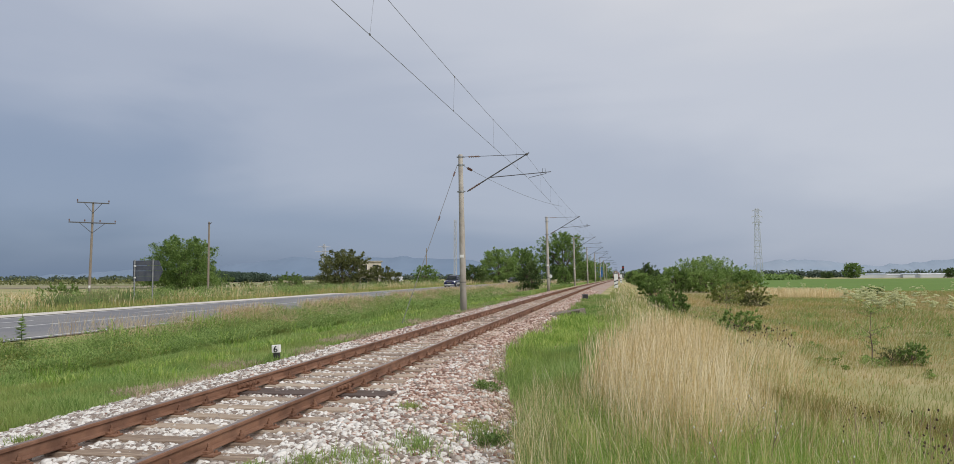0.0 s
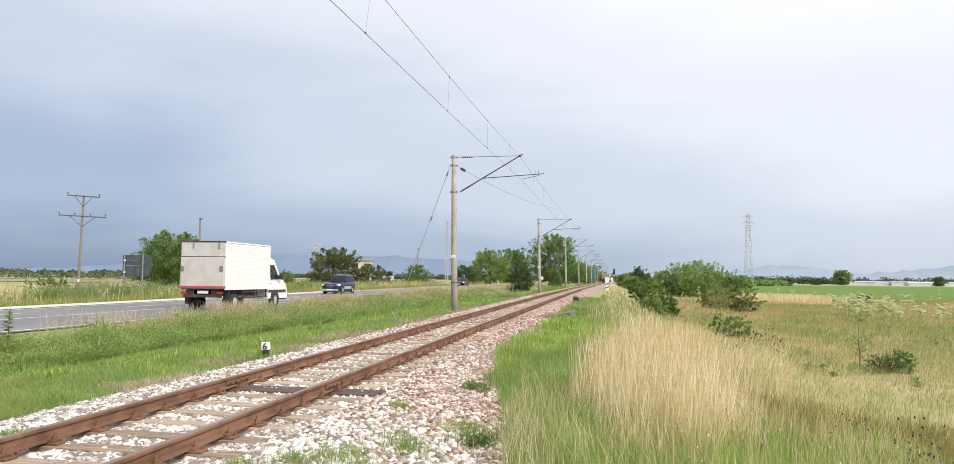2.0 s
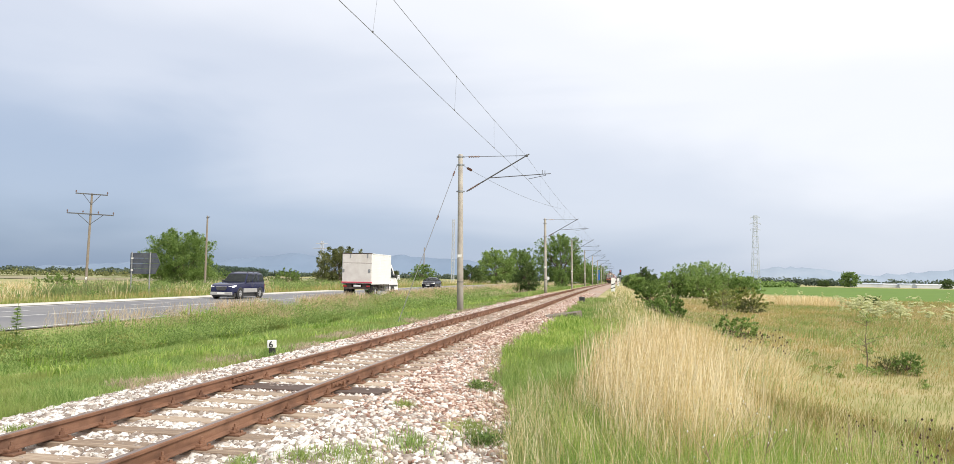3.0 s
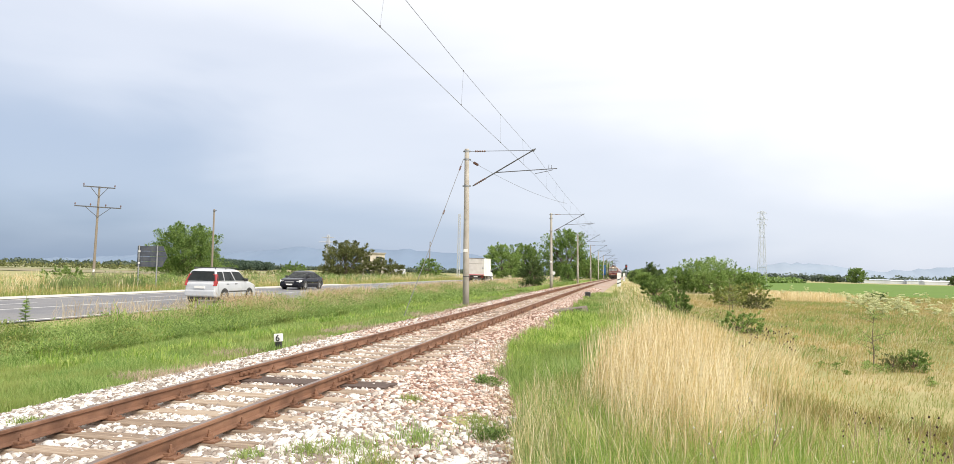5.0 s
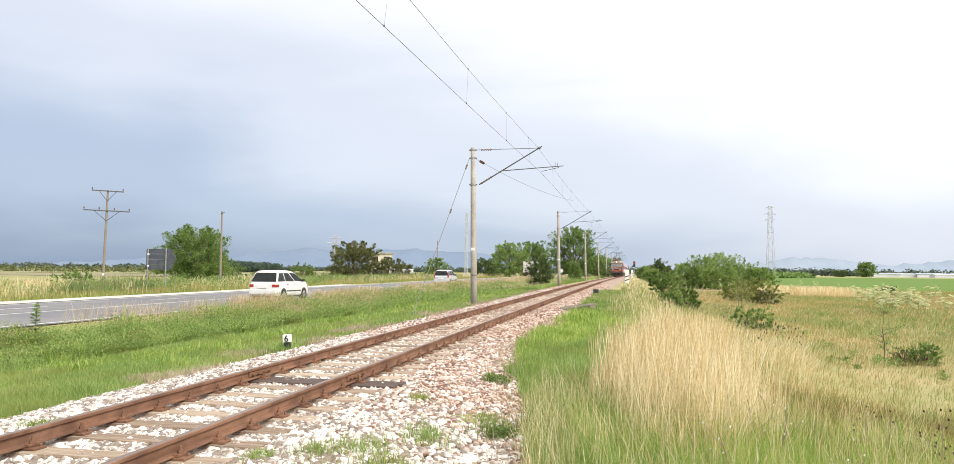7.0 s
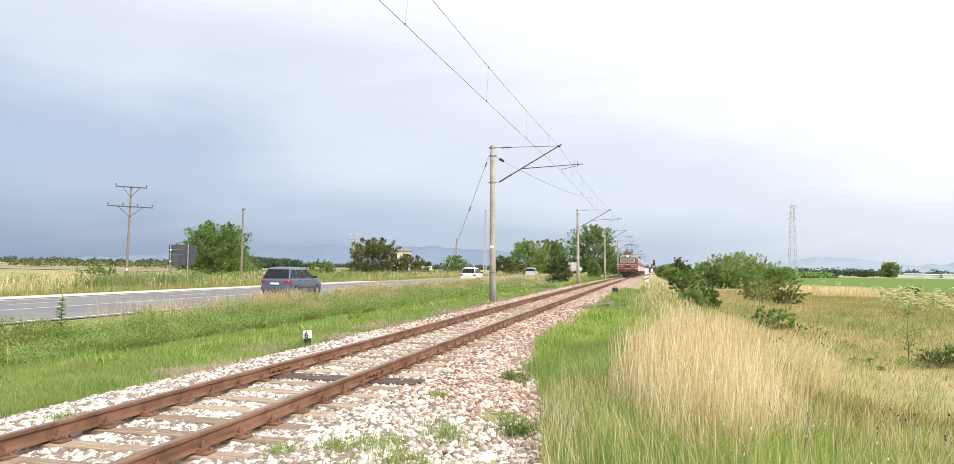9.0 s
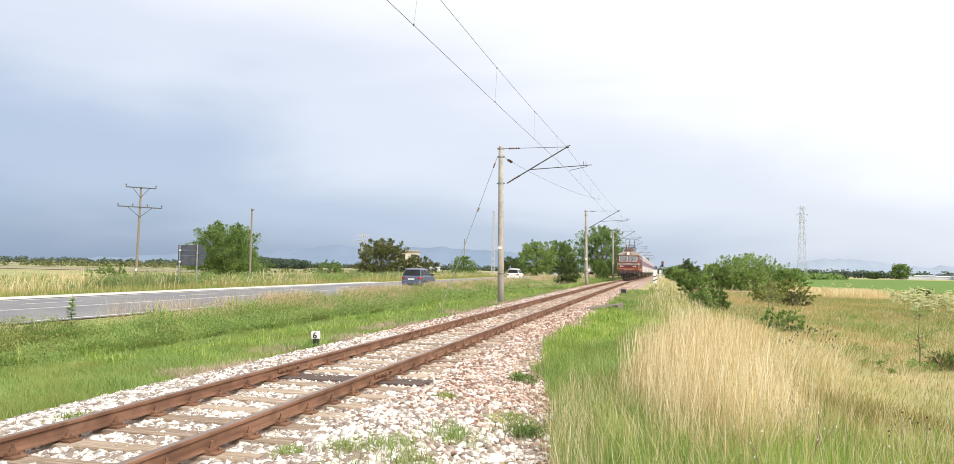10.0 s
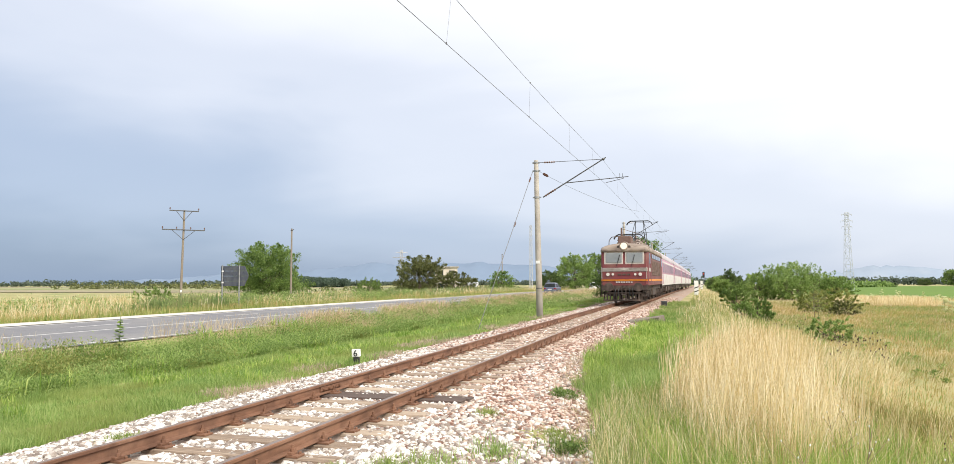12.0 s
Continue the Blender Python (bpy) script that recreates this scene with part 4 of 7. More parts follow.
def coach():
    root = tagged(empty("passenger_coach"), "white and faded crimson passenger coach with grimy bogies", "railway coach", group="train coaches")
    W, LEN = 2.82, 24.2
    bm = bmesh.new()
    side = [(-W / 2 + 0.03, 1.0), (-W / 2, 1.4), (-W / 2, 1.95), (W / 2, 1.95), (W / 2, 1.4), (W / 2 - 0.03, 1.0)]
    loft(bm, [[(x, y, z) for x, z in side] for y in (0.15, LEN - 0.15)])
    part("lower_wall", clean(bm), COACH_WHITE, root)
    bm = bmesh.new()
    side = [(-W / 2, 1.95), (-W / 2, 2.9), (-W / 2 + 0.06, 3.25), (W / 2 - 0.06, 3.25), (W / 2, 2.9), (W / 2, 1.95)]
    loft(bm, [[(x, y, z) for x, z in side] for y in (0.15, LEN - 0.15)])
    part("upper_wall", clean(bm), COACH_PINK, root)
    bm = bmesh.new()
    loft(bm, [[(x, y, z) for x, z in section(W - 0.1, 3.2, 3.26, a, 10)] for y, a in ((0.15, 0.62), (0.7, 0.78), (LEN - 0.7, 0.78), (LEN - 0.15, 0.62))])
    part("roof", clean(bm), COACH_ROOF, root, smooth=True)
    for s in (-1, 1):
        xs = s * W / 2
        bm = bmesh.new()
        box(bm, xs - 0.01, xs + 0.01, 0.2, LEN - 0.2, 2.86, 3.0)
        part("white_band", bm, COACH_WHITE, root)
        for j in range(11):
            y0 = 2.2 + j * 1.83
            bm = bmesh.new()
            box(bm, xs - 0.02, xs + 0.014, y0, y0 + 0.85, 2.05, 2.82, 0.03)
            part("window", bm, COACH_GLASS, root)
        for y0 in (0.6, LEN - 1.5):
            bm = bmesh.new()
            box(bm, xs - 0.02, xs + 0.02, y0, y0 + 0.9, 1.1, 3.05, 0.02)
            d_ = part("door", bm, COACH_PINK, root)
            bm = bmesh.new()
            box(bm, xs - 0.02, xs + 0.03, y0 + 0.2, y0 + 0.7, 2.1, 2.85, 0.02)
            part("door_window", bm, GLASS, d_)
    bm = bmesh.new()
    box(bm, -1.2, 1.2, 0.3, LEN - 0.3, 0.78, 1.02, 0.02)
    for y0 in (8, 12, 15):
        box(bm, -1.3, 1.3, y0, y0 + 1.6, 0.42, 0.85, 0.04)
    part("underframe", bm, GRIME, root)
    for y0 in (0.0, LEN):
        bm = bmesh.new()
        box(bm, -0.6, 0.6, y0 - 0.18, y0 + 0.18, 1.05, 3.2, 0.06)
        part("gangway", bm, RUBBER, root)
        for s in (-1, 1):
            bm = bmesh.new()
            k = 1 if y0 else -1
            rod(bm, (s * 0.875, y0 - k * 0.15, 1.02), (s * 0.875, y0 + k * 0.3, 1.02), 0.1, seg=10)
            rod(bm, (s * 0.875, y0 + k * 0.22, 1.02), (s * 0.875, y0 + k * 0.3, 1.02), 0.25, seg=16)
            part("buffer", bm, GRIME, root)
    for y0 in (2.8, LEN - 2.8):
        bogie(root, y0, 2.5, 0.46, False)
    bm = bmesh.new()
    for j in range(5):
        box(bm, -0.2, 0.2, 3 + j * 4.5, 3.5 + j * 4.5, 3.95, 4.12, 0.03)
    part("roof_vent", bm, COACH_ROOF, root)
    return root


loco = locomotive()
coaches = [coach()]
for k in range(4):
    coaches.append(copy_thing(coaches[0], pose(0, 0, 0)))

# ---- road vehicles ----
RED_LENS = mat("red lamp lens", [(0.30, 0.015, 0.018), (0.38, 0.03, 0.03)], 0.2, scale=4, coord="Object", coat=0.5)
RED_SILL = mat("faded red paint", [(0.42, 0.06, 0.09), (0.52, 0.10, 0.13)], 0.55, scale=3, coord="Object")
TRIM = mat("dark plastic trim", [(0.03, 0.03, 0.032), (0.055, 0.055, 0.055)], 0.6, scale=6, coord="Object")
PLATE = mat("plate white", [(0.7, 0.7, 0.68), (0.78, 0.78, 0.76)], 0.5, scale=4, coord="Object")
HEADLIGHT_ON = mat("lit car headlight", [(0.85, 0.85, 0.82), (0.9, 0.9, 0.88)], 0.15, emit=(1.0, 0.97, 0.9, 1.0))


def paint(name, a, b, rough=0.32, metal=0.0):
    return mat(name, [a, b], rough, metal, scale=1.6, coord="Object", coat=0.12, dirt=tuple(0.85 * c + 0.006 for c in a), dirt_scale=1.5, dirt_cut=0.62)


def wheel(parent, x, y, r, w, side, dark=False, plain=False):
    bm = bmesh.new()
    prof = [(-w / 2, r * 0.62), (-w / 2, r * 0.94), (-w / 2 + 0.03, r), (w / 2 - 0.03, r), (w / 2, r * 0.94), (w / 2, r * 0.62)]
    n = 28
    loft(bm, [[(px, math.cos(a) * pr, math.sin(a) * pr) for px, pr in prof] for a in np.linspace(0, 2 * math.pi, n + 1)], close=False)
    bmesh.ops.remove_doubles(bm, verts=bm.verts[:], dist=1e-4)
    tyre = part("wheel", clean(bm), RUBBER, parent, smooth=True)
    tyre.matrix_basis = pose(x, y, r)
    bm = bmesh.new()
    rod(bm, (side * (w / 2 - 0.06), 0, 0), (side * (w / 2 - 0.045), 0, 0), r * 0.66, seg=24)
    rod(bm, (side * (w / 2 - 0.05), 0, 0), (side * (w / 2 + 0.0), 0, 0), r * 0.16, r * 0.12, seg=10)
    for k in range(0 if plain else 9):
        a = k * math.pi / 4.5
        box(bm, -0.015, 0.015, -0.022, 0.022, 0.08, r * 0.6, 0.0, Matrix.Translation((side * (w / 2 - 0.02), 0, 0)) @ Matrix.Rotation(a, 4, "X"))
    part("rim", bm, TRIM if dark else RIM, tyre)
    return tyre


def car(name, label, category, L, W, H, body, belt, hood, glass_rear, roof_rear, roof_front, glass_front, wb, wr=0.31, tail=None, sill=0.24, two_tone=None, rack=False, lights_on=False, tail_high=False, spare=False):
    """A car that looks along +y: the distances along it are shares of its length from the rear bumper."""
    root = tagged(empty(name), label, category)
    tail = belt if tail is None else tail
    h = W / 2
    st = [(0.0, 0.86, 0.40, tail - 0.12), (0.015, 0.93, 0.30, tail - 0.03), (0.06, 0.985, sill, tail), (glass_rear + 0.03, 1.0, sill, belt), (glass_front, 1.0, sill, belt),
          (glass_front + 0.05, 0.995, sill, hood + 0.04), (0.90, 0.975, sill, hood - 0.05), (0.945, 0.95, sill, hood - 0.10), (0.975, 0.91, 0.25, hood - 0.16), (0.993, 0.84, 0.27, hood - 0.24), (1.0, 0.74, 0.33, hood - 0.38)]
    bm = bmesh.new()
    rings = []
    for fy, ws, zl, zu in st:
        w = h * ws
        zm = zl + (zu - zl) * 0.55
        rings.append([(-w * 0.95, fy * L, zl), (-w, fy * L, zl + 0.12), (-w, fy * L, zm), (-w * 0.975, fy * L, zu - 0.06), (-w * 0.9, fy * L, zu), (w * 0.9, fy * L, zu), (w * 0.975, fy * L, zu - 0.06), (w, fy * L, zm), (w, fy * L, zl + 0.12), (w * 0.95, fy * L, zl)])
    loft(bm, rings)
    clean(bm)
    bmesh.ops.bevel(bm, geom=[e for e in bm.edges if e.calc_face_angle(0) > 0.35], offset=0.035, segments=3, affect="EDGES", profile=0.5)
    part("body", bm, body, root, smooth=True)
    # cabin
    b0, b1, r0, r1 = glass_rear * L, glass_front * L, roof_rear * L, roof_front * L
    wb_, wt = h * 0.93, h * 0.74
    base = [(-wb_, b0), (wb_, b0), (wb_, b1), (-wb_, b1)]
    shoulder_ = [(-wt * 1.03, r0 - 0.03), (wt * 1.03, r0 - 0.03), (wt * 1.03, r1 + 0.06), (-wt * 1.03, r1 + 0.06)]
    top = [(-wt * 0.86, r0 + 0.16), (wt * 0.86, r0 + 0.16), (wt * 0.86, r1 - 0.16), (-wt * 0.86, r1 - 0.16)]
    crown = [(-wt * 0.55, r0 + 0.45), (wt * 0.55, r0 + 0.45), (wt * 0.55, r1 - 0.4), (-wt * 0.55, r1 - 0.4)]
    bm = bmesh.new()
    zb, zs, zt = belt - 0.03, H - 0.10, H
    loft(bm, [[(x, y, zb) for x, y in base], [(x, y, zs) for x, y in shoulder_], [(x, y, zt - 0.02) for x, y in top], [(x, y, zt + 0.015) for x, y in crown]])
    clean(bm)
    bmesh.ops.bevel(bm, geom=[e for e in bm.edges if e.calc_face_angle(0) > 0.3], offset=0.05, segments=3, affect="EDGES", profile=0.5)
    part("cabin", bm, body, root, smooth=True)

    def pane(corners, n, nm="window", material=GLASS, inset=0.07):
        vs = [Vector(c) for c in corners]
        c = sum(vs, Vector()) / 4
        vs = [v + (c - v).normalized() * inset for v in vs]
        bm2 = bmesh.new()
        a = [bm2.verts.new(v + Vector(n) * 0.006) for v in vs]
        bm2.faces.new(a)
        bmesh.ops.solidify(bm2, geom=bm2.faces[:], thickness=0.012)
        return part(nm, clean(bm2), material, root)
    P = lambda p, z: (p[0], p[1], z)
    pane([P(base[0], zb + 0.04), P(base[1], zb + 0.04), P(shoulder_[1], zs), P(shoulder_[0], zs)], (0, -1, 0.3), "rear_window")
    pane([P(base[3], zb + 0.04), P(base[2], zb + 0.04), P(shoulder_[2], zs), P(shoulder_[3], zs)], (0, 1, 0.5), "windscreen")
    for s, i0, i1 in ((1, 1, 2), (-1, 0, 3)):
        cuts = (0.02, 0.30, 0.64, 0.985) if not tail_high else (0.015, 0.26, 0.6, 0.985)
        for c0, c1 in zip(cuts, cuts[1:]):
            lo = lambda f: (base[i0][0], base[i0][1] + (base[i1][1] - base[i0][1]) * f, zb + 0.05)
            hi = lambda f: (shoulder_[i0][0], shoulder_[i0][1] + (shoulder_[i1][1] - shoulder_[i0][1]) * f, zs - 0.01)
            pane([lo(c0), lo(c1), hi(c1), hi(c0)], (s, 0, 0.2), "side_window", inset=0.05)
        # wheels and arches
        for y in (wb[0] * L, wb[1] * L):
            bm = bmesh.new()
            rod(bm, (s * (h - 0.05), y, wr), (s * (h + 0.006), y, wr), wr * 1.13, seg=26)
            part("wheel_arch", bm, TRIM, root)
            wheel(root, s * (h - 0.085), y, wr, 0.2, s)
        bm = bmesh.new()
        box(bm, s * h - 0.012, s * h + 0.012, (wb[0] + 0.09) * L, (wb[1] - 0.09) * L, sill + (0.02 if two_tone else 0.24), sill + 0.30, 0.005)
        part("side_trim", bm, two_tone or TRIM, root)
        for k, yy in enumerate(((glass_rear + glass_front) / 2 - 0.12, (glass_rear + glass_front) / 2 + 0.08)):
            bm = bmesh.new()
            box(bm, s * h * 0.985 - 0.012, s * h * 0.985 + 0.018, yy * L - 0.1, yy * L + 0.1, belt - 0.14, belt - 0.10, 0.006)
            part("door_handle", bm, TRIM, root)
        bm = bmesh.new()
        box(bm, min(s * h * 0.93, s * (h + 0.13)), max(s * h * 0.93, s * (h + 0.13)), b1 - 0.32, b1 - 0.2, belt + 0.0, belt + 0.15, 0.03)
        part("mirror", bm, TRIM, root)
        # lamps
        bm = bmesh.new()
        if tail_high:
            zr = H - 0.26
            kk = (zr - zb) / (zs - zb)
            wz, yz = wb_ + (wt * 1.03 - wb_) * kk, b0 + (r0 - 0.03 - b0) * kk
            loft(bm, [[(s * (w_ - 0.13), y_ - 0.012, z_), (s * (w_ + 0.005), y_ - 0.012, z_), (s * (w_ + 0.012), y_ + 0.16, z_), (s * (w_ - 0.1), y_ + 0.1, z_)] for w_, y_, z_ in ((h * 0.93, 0.0, belt - 0.2), (wb_, b0 + 0.01, belt), (wz, yz, zr))])
        else:
            loft(bm, [[(s * h * w_ * 1.008, y_ * L - 0.012, z_) for w_, y_ in ((0.62, 0.0), (0.86, 0.0), (0.935, 0.015), (0.985, 0.055), (0.93, 0.055), (0.6, 0.03))] for z_ in (tail - 0.27, tail - 0.12)])
        part("tail_light", clean(bm), RED_LENS, root)
        # headlights wrap round the corner and rise towards the wing
        bm = bmesh.new()
        plan = ((0.48, 0.992, 0.33, 0.26), (0.72, 0.990, 0.33, 0.225), (0.86, 0.980, 0.32, 0.20), (0.925, 0.960, 0.29, 0.17), (0.965, 0.915, 0.22, 0.15))
        loft(bm, [[(s * h * w_ * 0.8, y_ * L - 0.12, hood - lo_), (s * h * w_ * 1.014, y_ * L + 0.022, hood - lo_), (s * h * w_ * 1.008, y_ * L + 0.006, hood - hi_), (s * h * w_ * 0.8, y_ * L - 0.12, hood - hi_)] for w_, y_, lo_, hi_ in plan])
        part("headlight", clean(bm), HEADLIGHT_ON if lights_on else LAMP_OFF, root)
        bm = bmesh.new()
        rod(bm, (s * h * 0.66, 0.985 * L, 0.42), (s * h * 0.66, 1.006 * L, 0.42), 0.04, seg=12)
        part("fog_lamp", bm, GLASS, root)
        if rack:
            bm = bmesh.new()
            rod(bm, (s * wt * 0.85, r0 + 0.1, H + 0.05), (s * wt * 0.85, r1 - 0.1, H + 0.05), 0.022, seg=6)
            for y in (r0 + 0.12, (r0 + r1) / 2, r1 - 0.12):
                rod(bm, (s * wt * 0.85, y, H - 0.03), (s * wt * 0.85, y, H + 0.05), 0.022, seg=6)
            part("roof_rail", bm, TRIM, root)
    bumper = two_tone or body
    bm = bmesh.new()
    box(bm, -h * 0.92, h * 0.92, -0.05, 0.06 * L, 0.32, 0.62, 0.06)
    part("rear_bumper", bm, bumper, root)
    bm = bmesh.new()
    box(bm, -h * 0.86, h * 0.86, 0.955 * L, 1.008 * L, 0.26, 0.48, 0.05)
    part("front_bumper", bm, bumper, root)
    bm = bmesh.new()
    loft(bm, [[(-h * w_, y_ * L, hood - z_), (h * w_, y_ * L, hood - z_), (h * w_, 0.97 * L, hood - z_), (-h * w_, 0.97 * L, hood - z_)] for w_, y_, z_ in ((0.30, 1.004, 0.50), (0.42, 1.004, 0.38), (0.44, 0.998, 0.27))])
    part("grille", clean(bm), TRIM, root)
    bm = bmesh.new()
    box(bm, -h * 0.43, h * 0.43, 0.99 * L, 1.002 * L, hood - 0.275, hood - 0.25, 0.006)
    part("grille_bar", bm, RIM, root)
    for y, z in ((-0.035, tail - 0.28), (1.006 * L, 0.40)):
        bm = bmesh.new()
        box(bm, -0.26, 0.26, y - 0.03, y + 0.02, z - 0.055, z + 0.055, 0.004)
        part("plate", bm, PLATE, root)
    bm = bmesh.new()
    box(bm, -h * 0.88, h * 0.88, 0.05 * L, 0.95 * L, 0.16, sill + 0.06)
    part("underside", bm, TRIM, root)
    if spare:
        bm = bmesh.new()
        rod(bm, (0.05, -0.2, 0.85), (0.05, 0.02, 0.85), 0.36, seg=20)
        part("spare_wheel", bm, RUBBER, root)
    return root


SILVERP = paint("silver car paint", (0.53, 0.55, 0.58), (0.63, 0.645, 0.67), 0.35, 0.3)
WHITEP = paint("off-white car paint", (0.66, 0.66, 0.64), (0.76, 0.76, 0.74))
BLACKP = paint("black car paint", (0.007, 0.008, 0.014), (0.012, 0.013, 0.022), 0.12)
NAVY = paint("navy car paint", (0.016, 0.018, 0.055), (0.026, 0.03, 0.08), 0.15)
GREYBLUE = paint("grey blue car paint", (0.10, 0.12, 0.18), (0.15, 0.17, 0.24), 0.3, 0.4)
for m_, level in ((BLACKP, 0.2), (NAVY, 0.3), (GLASS, 0.35)):
    m_.node_tree.nodes["Principled BSDF"].inputs["Specular IOR Level"].default_value = level
CREAM = paint("silver lower cladding", (0.34, 0.335, 0.325), (0.42, 0.415, 0.40), 0.5)

suv = car("off_road_car", "navy blue off-road car with silver lower cladding", "car", 4.55, 1.8, 1.82, NAVY, 1.12, 1.08, 0.02, 0.05, 0.50, 0.64, (0.20, 0.80), 0.37, sill=0.42, two_tone=CREAM, rack=True, lights_on=True)
sedan = car("sedan_car", "black sedan car with lit headlights", "car", 4.6, 1.82, 1.46, BLACKP, 0.94, 0.90, 0.075, 0.30, 0.53, 0.735, (0.19, 0.79), 0.335, tail=0.99, sill=0.2, lights_on=True)
wagon = car("estate_car", "silver compact estate car with tall red tail lights", "car", 4.0, 1.71, 1.64, SILVERP, 1.03, 0.99, 0.015, 0.07, 0.60, 0.75, (0.19, 0.79), 0.335, sill=0.28, rack=True, tail_high=True)
mpv = car("compact_van", "off-white rounded people carrier", "car", 4.18, 1.74, 1.64, WHITEP, 1.0, 0.97, 0.02, 0.11, 0.55, 0.82, (0.18, 0.80), 0.315)
hatch = car("hatchback_car", "grey blue tall hatchback car", "car", 4.2, 1.76, 1.62, GREYBLUE, 1.01, 0.97, 0.02, 0.10, 0.56, 0.79, (0.18, 0.80), 0.315)

# box truck
BOXWHITE = mat("white box panels", [(0.80, 0.80, 0.80), (0.86, 0.86, 0.86)], 0.4, scale=1.2, coord="Object", dirt=(0.74, 0.73, 0.72), dirt_scale=0.9, dirt_cut=0.68)
TAILGREY = mat("dusty tail lift", [(0.56, 0.53, 0.50), (0.64, 0.61, 0.58)], 0.6, scale=1.4, coord="Object", dirt=(0.52, 0.48, 0.45), dirt_scale=1.8)


def box_truck():
    root = tagged(empty("box_truck"), "white box truck with a closed grey tail lift", "truck")
    L, h = 4.2, 1.03
    z0, z1 = 0.93, 2.95
    bm = bmesh.new()
    box(bm, -h, h, 0.0, L, z0, z1, 0.02)
    part("cargo_box", bm, BOXWHITE, root)
    for s in (-1, 1):
        for j in range(17):
            bm = bmesh.new()
            z = z0 + 0.08 + j * 0.11
            loft(bm, [[(s * (h + 0.001), y, z), (s * (h + 0.005), y, z + 0.006), (s * (h + 0.005), y, z + 0.098), (s * (h + 0.001), y, z + 0.104)] for y in (0.1, L - 0.08)])
            part("side_slat", clean(bm), BOXWHITE, root)
        for y in (0.03, L - 0.03):
            bm = bmesh.new()
            box(bm, min(s * (h - 0.03), s * (h + 0.02)), max(s * (h - 0.03), s * (h + 0.02)), y - 0.04, y + 0.04, z0 - 0.02, z1 + 0.01, 0.008)
            part("corner_post", bm, BOXWHITE, root)
        bm = bmesh.new()
        box(bm, min(s * (h - 0.02), s * (h + 0.022)), max(s * (h - 0.02), s * (h + 0.022)), 0.0, L, z1 - 0.05, z1 + 0.012, 0.008)
        box(bm, min(s * (h - 0.02), s * (h + 0.022)), max(s * (h - 0.02), s * (h + 0.022)), 0.0, L, z0 - 0.05, z0 + 0.05, 0.008)
        part("edge_rail", bm, BOXWHITE, root)
        bm = bmesh.new()
        box(bm, s * 0.82 - 0.13, s * 0.82 + 0.13, -0.08, -0.02, 0.7, 0.8, 0.01)
        part("tail_light", bm, RED_LENS, root)
        for y, dark in ((0.95, False), (4.95, True)):
            wheel(root, s * 0.92, y, 0.36, 0.22, s, False, True)
        wheel(root, s * 0.68, 0.95, 0.36, 0.2, s, True, True)
        bm = bmesh.new()
        box(bm, s * 0.92 - 0.13, s * 0.92 + 0.13, 0.38, 0.42, 0.25, 0.85, 0.01)
        part("mud_flap", bm, RUBBER, root)
        bm = bmesh.new()
        rod(bm, (s * 1.0, 1.55, 0.55), (s * 1.0, 4.05, 0.55), 0.03, seg=6)
        rod(bm, (s * 1.0, 1.55, 0.78), (s * 1.0, 4.05, 0.78), 0.03, seg=6)
        for y in (1.7, 2.8, 3.9):
            box(bm, s * 1.0 - 0.02, s * 1.0 + 0.02, y - 0.03, y + 0.03, 0.5, 0.95)
        part("side_guard", bm, GRIME, root)
    # tail
    bm = bmesh.new()
    box(bm, -h + 0.02, h - 0.02, -0.10, -0.02, 0.98, 2.28, 0.02)
    part("tail_lift", bm, TAILGREY, root, "dusty grey tail lift platform")
    bm = bmesh.new()
    box(bm, -h + 0.02, h - 0.02, -0.05, -0.005, 2.31, z1 - 0.04, 0.015)
    part("upper_flap", bm, TAILGREY, root)
    bm = bmesh.new()
    box(bm, -h - 0.02, h + 0.02, -0.06, 0.06, z1 - 0.03, z1 + 0.03, 0.01)
    box(bm, -h, h, -0.055, -0.01, 2.275, 2.31)
    part("rear_frame", bm, GRIME, root)
    for x in (-0.45, 0.75):
        bm = bmesh.new()
        box(bm, x - 0.03, x + 0.03, -0.075, -0.045, z1 - 0.3, z1 - 0.04, 0.01)
        part("hinge", bm, STEEL, root)
    for x in (-0.92, 0.9):
        bm = bmesh.new()
        box(bm, x - 0.07, x + 0.07, -0.125, -0.095, 1.68, 1.9, 0.04)
        part("catch", bm, STEEL, root)
    bm = bmesh.new()
    box(bm, -h - 0.04, h + 0.04, -0.14, 0.0, 0.96, 1.05, 0.015)
    part("red_sill", bm, RED_SILL, root, "red painted sill under the tail lift")
    bm = bmesh.new()
    box(bm, -0.9, 0.9, -0.05, 0.05, 0.55, 0.68, 0.02)
    box(bm, -0.75, 0.75, 0.0, 0.5, 0.6, 0.92, 0.03)
    box(bm, -0.4, 0.4, 0.0, 4.4, 0.6, 0.9, 0.02)
    rod(bm, (-0.7, 0.1, 0.62), (0.7, 0.1, 0.62), 0.06, seg=8)
    part("chassis", bm, GRIME, root)
    bm = bmesh.new()
    box(bm, -0.2, 0.3, -0.07, -0.045, 0.72, 0.84, 0.004)
    part("plate", bm, PLATE, root)
    # cab
    c = L + 0.02
    prof = [(0.0, 0.42), (0.0, 2.25), (0.55, 2.36), (0.85, 2.28), (1.42, 1.42), (1.95, 1.12), (2.12, 0.85), (2.14, 0.42)]
    bm = bmesh.new()
    rings = []
